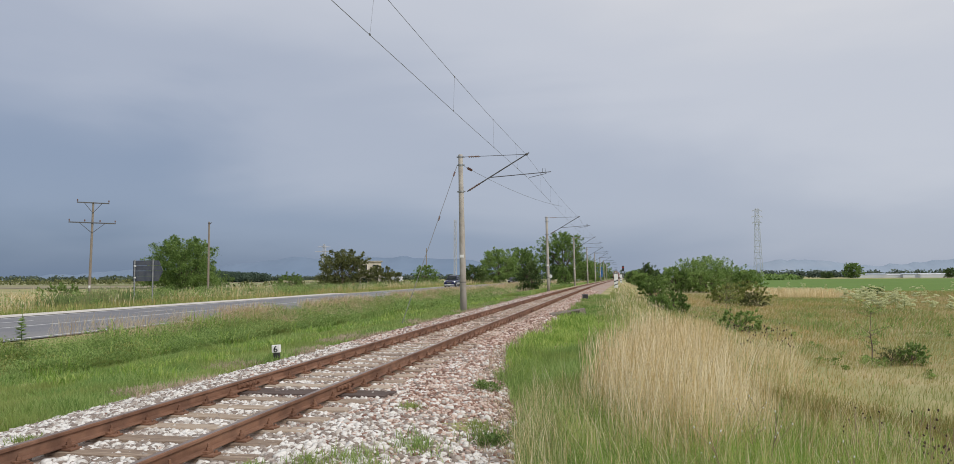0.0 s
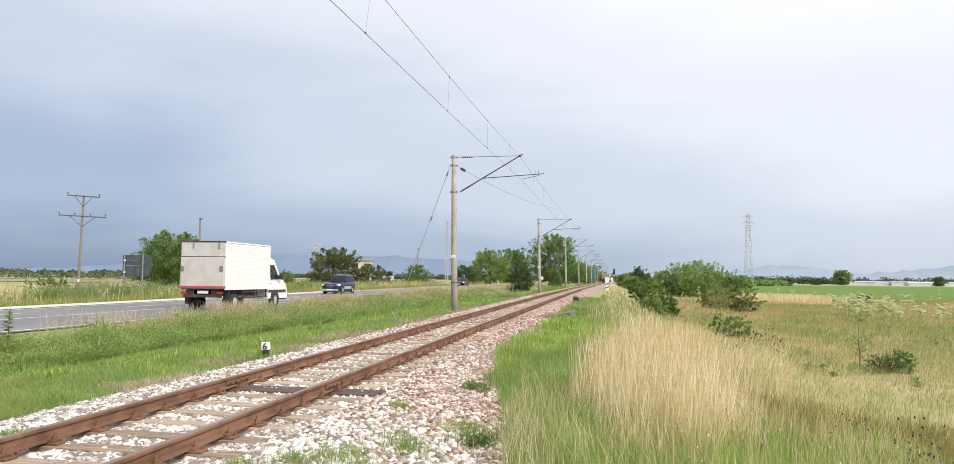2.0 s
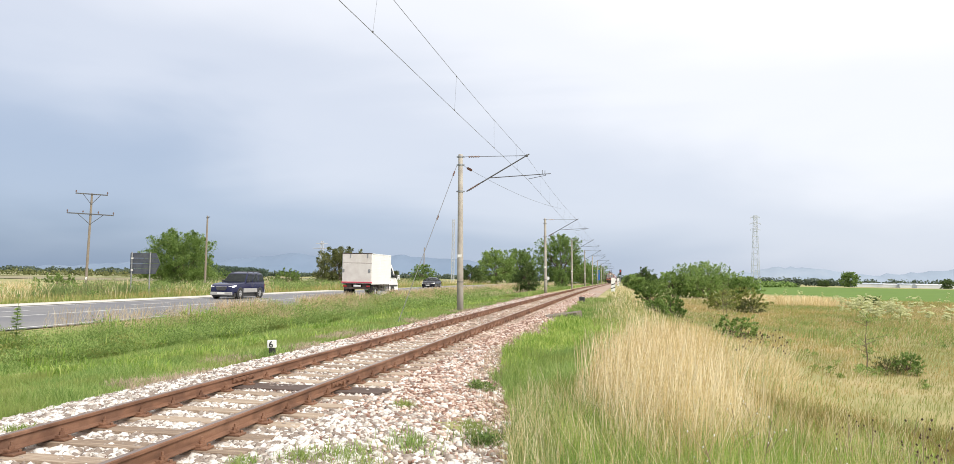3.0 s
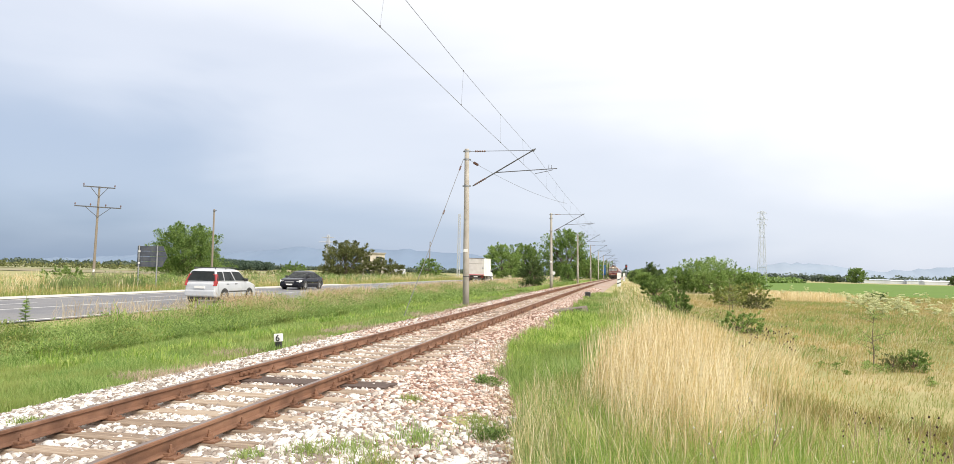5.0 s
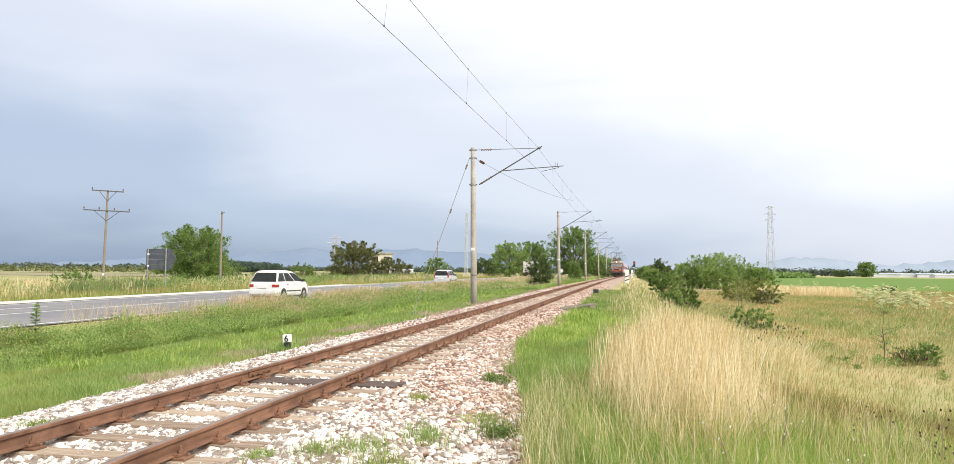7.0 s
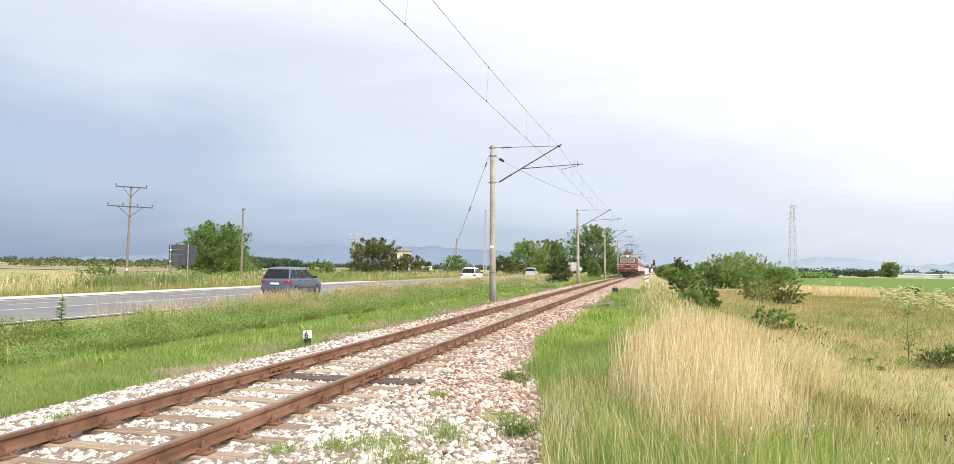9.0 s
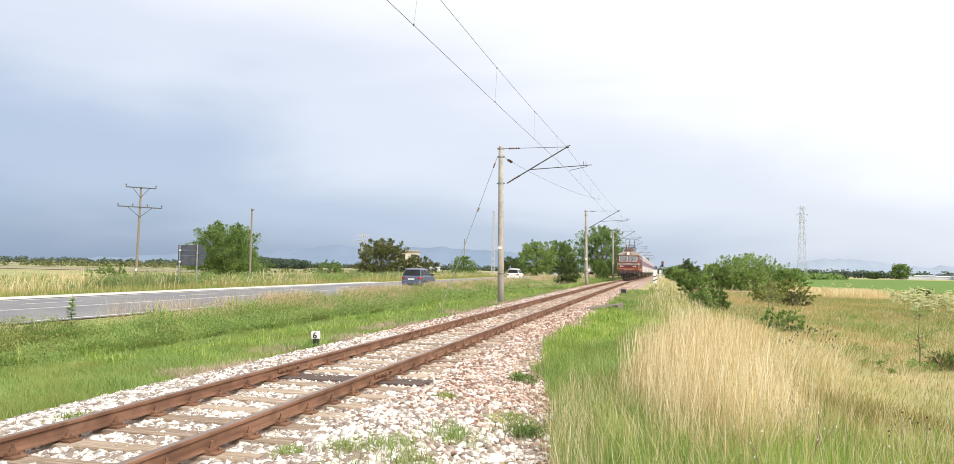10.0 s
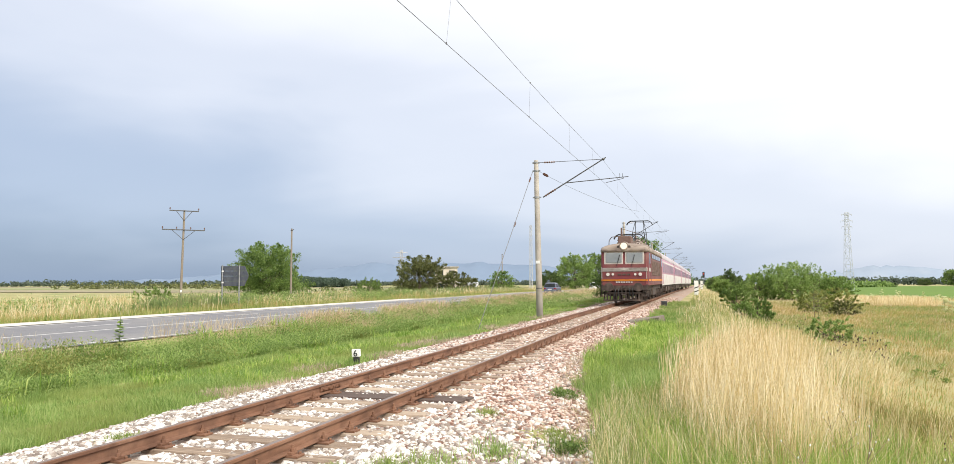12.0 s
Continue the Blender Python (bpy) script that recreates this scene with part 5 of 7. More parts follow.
    for fx, sc in ((-1.0, 0.0), (-0.99, 1.0), (0.99, 1.0), (1.0, 0.0)):
        rings.append([(fx * 0.97 * (1 - 0.12 * max(0, z - 1.25)) * (0.99 if not sc else 1.0), c + y * (0.985 if not sc else 1.0), z if sc else 0.42 + (z - 0.42) * 0.985) for y, z in prof])
    loft(bm, rings)
    part("cab", clean(bm), BOXWHITE, root)
    bm = bmesh.new()
    fair = [(0.0, 2.28), (0.0, 2.86), (0.12, 2.86), (0.62, 2.34)]
    loft(bm, [[(x, c + y, z) for y, z in fair] for x in (-0.78, 0.78)])
    part("wind_deflector", clean(bm), BOXWHITE, root)
    for s in (-1, 1):
        bm = bmesh.new()
        x_ = lambda z: s * (0.97 * (1 - 0.12 * max(0, z - 1.25)) + 0.006)
        win = [(0.32, 1.36), (0.32, 2.05), (0.74, 2.05), (1.16, 1.46), (1.12, 1.36)]
        vs = [bm.verts.new((x_(z), c + y, z)) for y, z in win]
        bm.faces.new(vs)
        bmesh.ops.solidify(bm, geom=bm.faces[:], thickness=0.015)
        part("side_window", clean(bm), GLASS, root)
        bm = bmesh.new()
        box(bm, min(s * 0.95, s * 1.16), max(s * 0.95, s * 1.16), c + 1.1, c + 1.2, 1.34, 1.58, 0.03)
        part("mirror", bm, TRIM, root)
        bm = bmesh.new()
        box(bm, s * 0.98 - 0.012, s * 0.98 + 0.012, c + 0.05, c + 1.95, 0.72, 0.84, 0.005)
        part("side_trim", bm, TRIM, root)
        bm = bmesh.new()
        box(bm, s * 0.975 - 0.012, s * 0.975 + 0.016, c + 0.1, c + 0.28, 1.14, 1.18, 0.005)
        part("door_handle", bm, TRIM, root)
        bm = bmesh.new()
        rod(bm, (s * 0.93, 4.95, 0.38), (s * 0.985, 4.95, 0.38), 0.44, seg=24)
        part("wheel_arch", bm, TRIM, root)
        bm = bmesh.new()
        box(bm, min(s * 0.5, s * 0.9), max(s * 0.5, s * 0.9), c + 1.98, c + 2.12, 0.85, 1.05, 0.03)
        part("headlight", bm, LAMP_OFF, root)
    bm = bmesh.new()
    vs = [bm.verts.new(p) for p in ((-0.86, c + 1.45, 1.45), (0.86, c + 1.45, 1.45), (0.78, c + 0.92, 2.24), (-0.78, c + 0.92, 2.24))]
    bm.faces.new(vs)
    bmesh.ops.solidify(bm, geom=bm.faces[:], thickness=0.02)
    part("windscreen", clean(bm), GLASS, root)
    bm = bmesh.new()
    box(bm, -0.92, 0.92, c + 1.9, c + 2.2, 0.35, 0.62, 0.05)
    part("front_bumper", bm, TRIM, root)
    # the sizes above are in seven eighths of the truck's own
    for ob in root.children_recursive:
        ob.data.transform(Matrix.Scale(1.15, 4))
        ob.matrix_basis.translation = ob.matrix_basis.translation * 1.15
    return root


truck = box_truck()

# ---- trees and bushes ----
BARK = mat("grey brown bark", [(0.10, 0.075, 0.055), (0.19, 0.15, 0.11)], 0.95, scale=8, stretch=(3, 3, 0.5), bump=0.7, bump_scale=20)


def leafmat(name, a, b, c):
    return mat(name, [a, b, c], 0.6, scale=0.8, island=0.55, translucent=0.5, detail=2)


LEAF = leafmat("broad leaves", (0.10, 0.17, 0.042), (0.185, 0.29, 0.075), (0.30, 0.41, 0.125))
LEAF_LIGHT = leafmat("light feathery leaves", (0.13, 0.215, 0.05), (0.25, 0.37, 0.10), (0.41, 0.525, 0.18))
LEAF_DARK = leafmat("dark needles", (0.06, 0.105, 0.035), (0.115, 0.175, 0.055), (0.18, 0.245, 0.08))
LEAF_OLIVE = leafmat("olive leaves", (0.095, 0.115, 0.04), (0.165, 0.185, 0.065), (0.25, 0.26, 0.105))
LEAF_YELLOW = leafmat("yellowish young leaves", (0.15, 0.19, 0.045), (0.30, 0.34, 0.09), (0.47, 0.48, 0.17))
# far woods: bluish leaf colours carry the haze of distance
LEAF_FAR_HAZE = leafmat("far leaves with haze tint", (0.085, 0.12, 0.09), (0.115, 0.155, 0.11), (0.15, 0.19, 0.135))
LEAF_PLANTATION = leafmat("plantation leaves with haze tint", (0.06, 0.10, 0.07), (0.08, 0.125, 0.085), (0.10, 0.15, 0.10))


def leaf_cloud(rs, centres, radii, n, size, flat=0.55, inner=0.25):
    """Leaves as small folded quads in and around lobes; returns vertices and faces."""
    k = rs.randint(0, len(centres), n)
    d = rs.randn(n, 3)
    d /= np.linalg.norm(d, axis=1, keepdims=True)
    r = 1 - inner * rs.rand(n) ** 1.5 + np.clip(0.14 * rs.randn(n), -0.3, 0.28)
    pos = centres[k] + d * radii[k] * r[:, None]
    nrm = d + 0.7 * rs.randn(n, 3)
    nrm[:, 2] += 0.3
    nrm /= np.linalg.norm(nrm, axis=1, keepdims=True)
    t = np.cross(nrm, rs.randn(n, 3))
    t /= np.linalg.norm(t, axis=1, keepdims=True) + 1e-9
    b = np.cross(nrm, t)
    s = size * (0.55 + 0.9 * rs.rand(n))[:, None]
    v = np.stack([pos - t * s, pos - b * s * flat + nrm * s * 0.15, pos + t * s, pos + b * s * flat + nrm * s * 0.15], 1).reshape(-1, 3)
    return v, np.arange(4 * n).reshape(-1, 4)


def limbs(bm, rs, h, w, trunk_r, trunk_h, n=7):
    rod(bm, (0, 0, -0.3), (rs.uniform(-0.04, 0.04) * h, 0, trunk_h), trunk_r, trunk_r * 0.7, seg=8)
    for i in range(n):
        a = i * 2.4 + rs.rand()
        z0 = trunk_h * rs.uniform(0.5, 1.0)
        mid = Vector((math.cos(a) * w * 0.18, math.sin(a) * w * 0.18, z0 + (h - z0) * 0.35))
        end = Vector((math.cos(a) * w * 0.26, math.sin(a) * w * 0.26, z0 + (h - z0) * rs.uniform(0.5, 0.85)))
        rod(bm, (0, 0, z0), mid, trunk_r * 0.5, trunk_r * 0.35, seg=6)
        rod(bm, mid, end, trunk_r * 0.35, trunk_r * 0.1, seg=5)
    rod(bm, (0, 0, trunk_h), (0, 0, h * 0.85), trunk_r * 0.7, trunk_r * 0.15, seg=6)


def spray_cloud(rs, starts, tips, n, size, droop=0.12, fat=0.2):
    """Leaves set along arching twigs, wider in the middle; returns vertices and faces."""
    k = rs.randint(0, len(starts), n)
    t = rs.rand(n) ** 0.8
    ax = tips[k] - starts[k]
    ln = np.linalg.norm(ax, axis=1, keepdims=True) + 1e-6
    ax = ax / ln
    off = rs.randn(n, 3)
    off -= ax * np.sum(off * ax, axis=1, keepdims=True)
    pos = starts[k] + ax * ln * t[:, None] + off * ln * fat * np.sin(math.pi * np.clip(t, 0.08, 0.93))[:, None] * 0.55
    pos[:, 2] -= (droop * ln[:, 0]) * t ** 2
    d = ax * 0.8 + off * 0.6 + rs.randn(n, 3) * 0.35
    d /= np.linalg.norm(d, axis=1, keepdims=True)
    nrm = np.cross(d, rs.randn(n, 3))
    nrm[:, 2] = np.abs(nrm[:, 2]) + 0.25
    nrm /= np.linalg.norm(nrm, axis=1, keepdims=True)
    b = np.cross(nrm, d)
    s = size * (0.55 + 0.9 * rs.rand(n))[:, None]
    v = np.stack([pos - d * s, pos - b * s * 0.42 + nrm * s * 0.12, pos + d * s, pos + b * s * 0.42 + nrm * s * 0.12], 1).reshape(-1, 3)
    return v, np.arange(4 * n).reshape(-1, 4)


def tree(x, y, h, w, leafm, n, size, label, name="tree", category="tree", seed=1, low=0.12, depth=None, trunk=0.3, group="", dome=False, sprays=220, long=0.22):
    rs = np.random.RandomState(seed)
    gz = float(ground_z(x, y))
    root = tagged(empty(name, pose(x, y, gz)), label, category, group)
    bm = bmesh.new()
    limbs(bm, rs, h, w, max(0.03, 0.02 * h), h * trunk)
    d = depth or w
    # twigs start inside an uneven dome and reach out and up
    m = sprays
    e = rs.randn(m, 3)
    e /= np.linalg.norm(e, axis=1, keepdims=True)
    e[:, 2] = np.where(rs.rand(m) < 0.45, -1.0, 1.0) * np.abs(e[:, 2])
    az = np.arctan2(e[:, 1], e[:, 0])
    lump = 1 + 0.13 * np.sin(3 * az + seed) + 0.10 * np.sin(5 * az + 2.1 * seed) + 0.10 * rs.randn(m).clip(-1.5, 1.5)
    q = (0.35 + 0.65 * rs.rand(m) ** 0.5) * lump * (1 - long * 0.75)
    mid = h * (0.30 if dome else 0.40)
    foot = np.where(e[:, 2] < 0, 1.12 - 0.25 * np.abs(e[:, 2]), 1.0)
    starts = np.stack([e[:, 0] * w * 0.46 * q * foot, e[:, 1] * d * 0.46 * q * foot, mid + e[:, 2] * q * np.where(e[:, 2] > 0, h - mid, mid - low * h)], 1)
    out = e + 0.35 * rs.randn(m, 3)
    out[:, 2] += np.where(e[:, 2] < 0, 0.15, 0.5)
    out /= np.linalg.norm(out, axis=1, keepdims=True)
    tips = starts + out * (min(h, w) * long * (0.55 + 0.8 * rs.rand(m)))[:, None]
    tips[:, 2] = np.minimum(tips[:, 2], h * (1.0 + 0.03 * rs.randn(m)))
    for i in range(0, m, 4):
        rod(bm, (starts[i] * 0.35 + np.array([0, 0, 0.16 * h])).tolist(), starts[i].tolist(), 0.004 * h, 0.002 * h, seg=4, caps=False)
    part("trunk", bm, BARK, root)
    v, f = spray_cloud(rs, starts, tips, int(n * 4.6), size * 0.5, fat=0.3)
    v[:, 2] = np.maximum(v[:, 2], 0.02)
    crown = mesh_from("crown", v, f, leafm)
    crown.parent = root
    return root


def bush(x, y, h, w, leafm, n, size, label, seed=1, group=""):
    return tree(x, y, h, w, leafm, n, size, label, "bush", "bush", seed, low=-0.02, trunk=0.25, group=group, dome=True, sprays=160, long=0.17)


tree(-52.8, 84, 7.7, 8.2, LEAF, 17000, 0.18, "light green feathery broadleaf tree beside the road sign", seed=23, low=0.03, sprays=300, long=0.27)
tree(-49.7, 129, 7.6, 10.2, LEAF_OLIVE, 10000, 0.23, "dark olive bushy pine tree behind the road", seed=12, low=0.03, sprays=260, long=0.2)
tree(-42.7, 130, 4.4, 7.4, LEAF_OLIVE, 4500, 0.22, "low dusty olive shrub tree beside the pine", seed=13, low=0.03)
tree(-31.0, 190, 9.0, 10.8, LEAF_LIGHT, 7000, 0.30, "rounded light green tree by the road", seed=14, low=0.04, group="roadside trees")
tree(-31.5, 238, 11.4, 13.4, LEAF, 8000, 0.36, "full dark green tree by the road", seed=15, low=0.04, sprays=340, long=0.16, group="roadside trees")
tree(-16.6, 216, 14.6, 14.6, LEAF, 9000, 0.36, "tall broad green tree between road and railway", seed=16, low=0.05, sprays=420, long=0.15, group="roadside trees")
tree(-9.35, 77, 3.4, 2.6, LEAF_DARK, 5000, 0.11, "dark green young conifer bush by the track", seed=17, low=0.03)
tree(-9.2, 122, 3.4, 2.3, LEAF, 1600, 0.17, "small green tree near the masts", seed=18, low=0.05)
tree(-34.5, 175, 4.9, 6.2, LEAF_DARK, 3000, 0.28, "dark green dense roadside tree", seed=19, low=0.04, group="roadside trees")
tree(-51.8, 195, 5.8, 6.7, LEAF, 3200, 0.26, "small green roadside tree under a slim pole", seed=20, low=0.06, group="roadside trees")
for k, (x, y, h, w) in enumerate(((-11, 236, 7.0, 7), (-11, 252, 8.0, 8), (-10.5, 285, 7.5, 9), (-9, 350, 8.5, 10), (-13, 420, 9, 12))):
    tree(x, y, h, w, LEAF, 2200, 0.36, "dense green tree in the row along the railway", seed=30 + k, low=0.06, group="trees along the line")
for k, (x, y, h, w) in enumerate(((4.4, 135, 4.8, 3.4), (3.6, 150, 3.6, 4.2), (2.9, 118, 2.6, 3.0), (3.0, 185, 3.4, 4), (3.4, 230, 4.0, 5), (4.4, 290, 4.5, 6), (7.5, 170, 4.2, 6))):
    tree(x, y, h, w, LEAF_DARK if k % 3 == 0 else LEAF_LIGHT, 2600, 0.2, "dark green shrub tree along the railway hedge", seed=40 + k, low=0.03, group="hedge along the line")
for k, (x, y, h, w) in enumerate(((11.6, 128, 5.4, 7.0), (14.6, 131, 6.0, 8.4), (18.2, 133, 4.6, 7.6), (8.6, 127, 4.0, 5.6), (13.2, 124, 3.6, 7.0), (20.6, 129, 3.4, 6.0))):
    tree(x, y, h + 0.3, w, LEAF_LIGHT, 3400, 0.2, "tall green acacia thicket at the meadow's edge", "thicket", "shrub", 50 + k, low=0.02, group="meadow thicket")
bush(1.9, 47, 1.85, 1.8, LEAF, 3000, 0.10, "dense green bush at the foot of the embankment", 61, "embankment bushes")
bush(2.75, 42, 1.3, 1.8, LEAF, 2800, 0.10, "low dark green bush in the dry grass", 62, "embankment bushes")
bush(1.9, 38.5, 1.0, 1.5, LEAF_LIGHT, 1500, 0.09, "small light green bush in the dry grass", 63, "embankment bushes")
bush(5.15, 35.2, 0.95, 2.3, LEAF_LIGHT, 2800, 0.085, "rounded low green bush in the meadow", 64, "meadow bushes")
bush(10.8, 66, 1.3, 2.6, LEAF_OLIVE, 1800, 0.12, "low olive bush with dry twigs in the meadow", 65, "meadow bushes")
bush(9.2, 71, 1.9, 4.2, LEAF_YELLOW, 2600, 0.14, "wide light green bush in the meadow", 66, "meadow bushes")
bush(12.4, 80, 2.2, 5.4, LEAF_YELLOW, 3000, 0.14, "wide yellowish green bush before the thicket", 67, "meadow bushes")
bush(8.2, 23.8, 0.7, 0.95, LEAF_LIGHT, 1400, 0.055, "small dense bush with bare lower twigs", 68, "meadow bushes")
bush(7.7, 23.9, 0.5, 0.9, LEAF_OLIVE, 500, 0.05, "very low twiggy bush in the grass", 69, "meadow bushes")
bush(31.5, 104, 1.3, 3.4, LEAF_DARK, 1400, 0.16, "low dark bush at the crop field's edge", 70, "meadow bushes")
bush(-59.8, 71.3, 2.2, 5.3, LEAF_LIGHT, 2600, 0.15, "wide olive bush among the tall grass", 71, "roadside bushes")
bush(-50.5, 109, 3.3, 4.6, LEAF, 2400, 0.17, "rounded green bush behind the road", 72, "roadside bushes")
tree(253, 900, 17.0, 22, LEAF, 2600, 1.1, "lone round green tree beyond the crop field", seed=73, low=0.06)
tree(226, 900, 7.5, 16, LEAF_DARK, 1200, 1.0, "low dark tree beyond the crop field", seed=74, low=0.05)
tree(352, 900, 11, 16, LEAF_DARK, 1200, 1.0, "dark tree beyond the crop field", seed=75, low=0.05)


def sapling(x, y, h, seed, label, name="sapling", fern=False):
    rs = np.random.RandomState(seed)
    gz = float(ground_z(x, y))
    root = tagged(empty(name, pose(x, y, gz)), label, "young tree")
    bm = bmesh.new()
    pts = [Vector((0, 0, -0.1)), Vector((0.02, 0, h * 0.3)), Vector((-0.02, 0.02, h * 0.55)), Vector((0.03, 0, h * 0.95))]
    for i, (a, b) in enumerate(zip(pts, pts[1:])):
        rod(bm, a, b, 0.022 - 0.006 * i, 0.016 - 0.006 * i, seg=6)
    cs, rr = [], []
    for i in range(18):
        z = h * rs.uniform(0.25 if not fern else 0.5, 0.95)
        a = rs.rand() * 6.283
        l = h * rs.uniform(0.18, 0.36)
        e = Vector((math.cos(a) * l, math.sin(a) * l * 0.7, z + l * rs.uniform(0.1, 0.6) if not fern else z + l * 0.15))
        rod(bm, (0, 0, z), e, 0.008, 0.003, seg=4)
        for q in (0.5, 0.75, 1.0):
            cs.append((e.x * q, e.y * q, z + (e.z - z) * q))
            rr.append((0.10, 0.10, 0.04))
    part("stem", bm, BARK, root)
    v, f = leaf_cloud(rs, np.array(cs), np.array(rr), 260 if fern else 700, 0.017 * (h / 1.7) + 0.008, 0.4, 0.9)
    crown = mesh_from("leaves", v, f, LEAF_LIGHT)
    crown.parent = root
    return root


sapling(7.0, 23.4, 1.75, 81, "thin young tree with sparse leaves in the meadow")
sapling(7.3, 56, 2.6, 82, "young locust tree with feathery fronds", fern=True)
sapling(6.2, 46, 1.6, 83, "small young locust tree with feathery fronds", fern=True)

# tall pointed weed on the road's edge
rs = np.random.RandomState(9)
weed = tagged(empty("spire_weed", pose(-16.0, 17.7, float(ground_z(-16.0, 17.7)) - 0.12)), "tall pointed green weed on the road verge", "weed")
bm = bmesh.new()
rod(bm, (0, 0, -0.1), (0.02, 0, 1.5), 0.014, 0.005, seg=6)
ball(bm, (0.02, 0, 1.5), 0.025, 6, (1, 1, 2.2))
part("stem", bm, LEAF, weed)
v, f = [], []
for i in range(140):
    z = rs.uniform(0.08, 0.98)
    a = rs.rand() * 6.283
    l = 0.42 * (1 - z) ** 0.9 + 0.05
    d = np.array((math.cos(a), math.sin(a), 0.35 - 0.5 * (1 - z)))
    s = np.array((-math.sin(a), math.cos(a), 0)) * 0.055
    p = np.array((0, 0, z * 1.22))
    k = len(v)
    v += [p, p + d * l * 0.5 - s, p + d * l, p + d * l * 0.5 + s]
    f.append((k, k + 1, k + 2, k + 3))
mesh_from("leaves", v, f, LEAF_LIGHT).parent = weed

# ---- far woods, buildings and mountains ----


def wood(name, pts, h, label, leafm=LEAF_FAR_HAZE, n=5000, size=1.6, seed=1, even=False):
    rs = np.random.RandomState(seed)
    pts = np.array(pts, dtype=float)
    t = rs.rand(240)
    seg = t * (len(pts) - 1)
    i = np.minimum(seg.astype(int), len(pts) - 2)
    q = pts[i] + (pts[i + 1] - pts[i]) * (seg - i)[:, None]
    hh = h * (0.45 + 0.55 * rs.rand(240))
    if even:
        hh = h * (0.86 + 0.1 * rs.rand(240)) * (1.0 - 0.28 * t)
    c = np.stack([q[:, 0], q[:, 1] + rs.randn(240) * 8, hh * 0.5 + ground_z(q[:, 0], q[:, 1])], 1)
    r = np.stack([hh * 0.7, hh * 0.7, hh * 0.5], 1)
    v, f = leaf_cloud(rs, c, r, n, size, 0.6, 0.5)
    ob = mesh_from(name, v, f, leafm)
    return tagged(ob, label, "woods", kind="stuff")


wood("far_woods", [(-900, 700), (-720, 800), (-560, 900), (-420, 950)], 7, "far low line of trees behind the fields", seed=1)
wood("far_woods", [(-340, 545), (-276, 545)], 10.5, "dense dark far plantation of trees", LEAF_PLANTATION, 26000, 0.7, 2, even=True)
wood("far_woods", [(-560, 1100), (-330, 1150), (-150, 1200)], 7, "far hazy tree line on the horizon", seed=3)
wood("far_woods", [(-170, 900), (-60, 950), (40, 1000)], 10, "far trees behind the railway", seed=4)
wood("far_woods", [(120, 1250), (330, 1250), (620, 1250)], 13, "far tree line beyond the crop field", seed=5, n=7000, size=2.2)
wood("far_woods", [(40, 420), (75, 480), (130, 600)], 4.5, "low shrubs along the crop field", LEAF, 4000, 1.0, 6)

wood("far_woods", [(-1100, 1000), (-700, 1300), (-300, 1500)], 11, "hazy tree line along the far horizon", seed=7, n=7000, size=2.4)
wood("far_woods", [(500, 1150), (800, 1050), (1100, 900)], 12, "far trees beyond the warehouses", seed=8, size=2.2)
wood("far_shrubs", [(-120, 205), (-95, 260), (-78, 330)], 2.6, "low far shrubs in the plain", LEAF_OLIVE, 1500, 0.4, 9)
wood("far_shrubs", [(-330, 330), (-230, 360)], 4.0, "scattered far shrubs in the plain", LEAF_OLIVE, 2200, 0.6, 10)

PLOUGH = mat("brown fallow soil", [(0.24, 0.20, 0.13), (0.33, 0.28, 0.19)], 0.95, scale=0.15, stretch=(1, 0.2, 1), dirt=(0.22, 0.24, 0.10), dirt_scale=0.05)
PASTURE = mat("olive pasture", [(0.20, 0.24, 0.09), (0.30, 0.31, 0.14)], 0.95, scale=0.06, dirt=(0.34, 0.31, 0.17), dirt_scale=0.02)
for nm, lab, m_, x0, x1, y0, y1 in (("fallow_field", "brown fallow field in the plain", PLOUGH, -400, -85, 190, 260), ("pasture_field", "olive green pasture in the plain", PASTURE, -700, -70, 290, 420), ("fallow_field", "brown fallow field far in the plain", PLOUGH, -900, -60, 470, 620)):
    tagged(strip(nm, x0, x1, np.linspace(y0, y1, 8), 0.15, m_, ground_z, 12), lab, "field", kind="structure")

PLASTER = mat("pale plaster", [(0.55, 0.50, 0.42), (0.66, 0.61, 0.53)], 0.9, scale=0.8, dirt=(0.45, 0.40, 0.34), dirt_scale=0.4)
SHEET = mat("pale metal cladding", [(0.62, 0.64, 0.67), (0.72, 0.74, 0.77)], 0.5, scale=0.1, dirt=(0.5, 0.52, 0.55), dirt_scale=0.05)
ROOF_BLUE = mat("blue grey metal roof", [(0.36, 0.42, 0.50), (0.44, 0.50, 0.58)], 0.5, scale=0.1)
ROOF_TILE = mat("clay roof tiles", [(0.22, 0.12, 0.085), (0.30, 0.17, 0.12)], 0.85, scale=2)


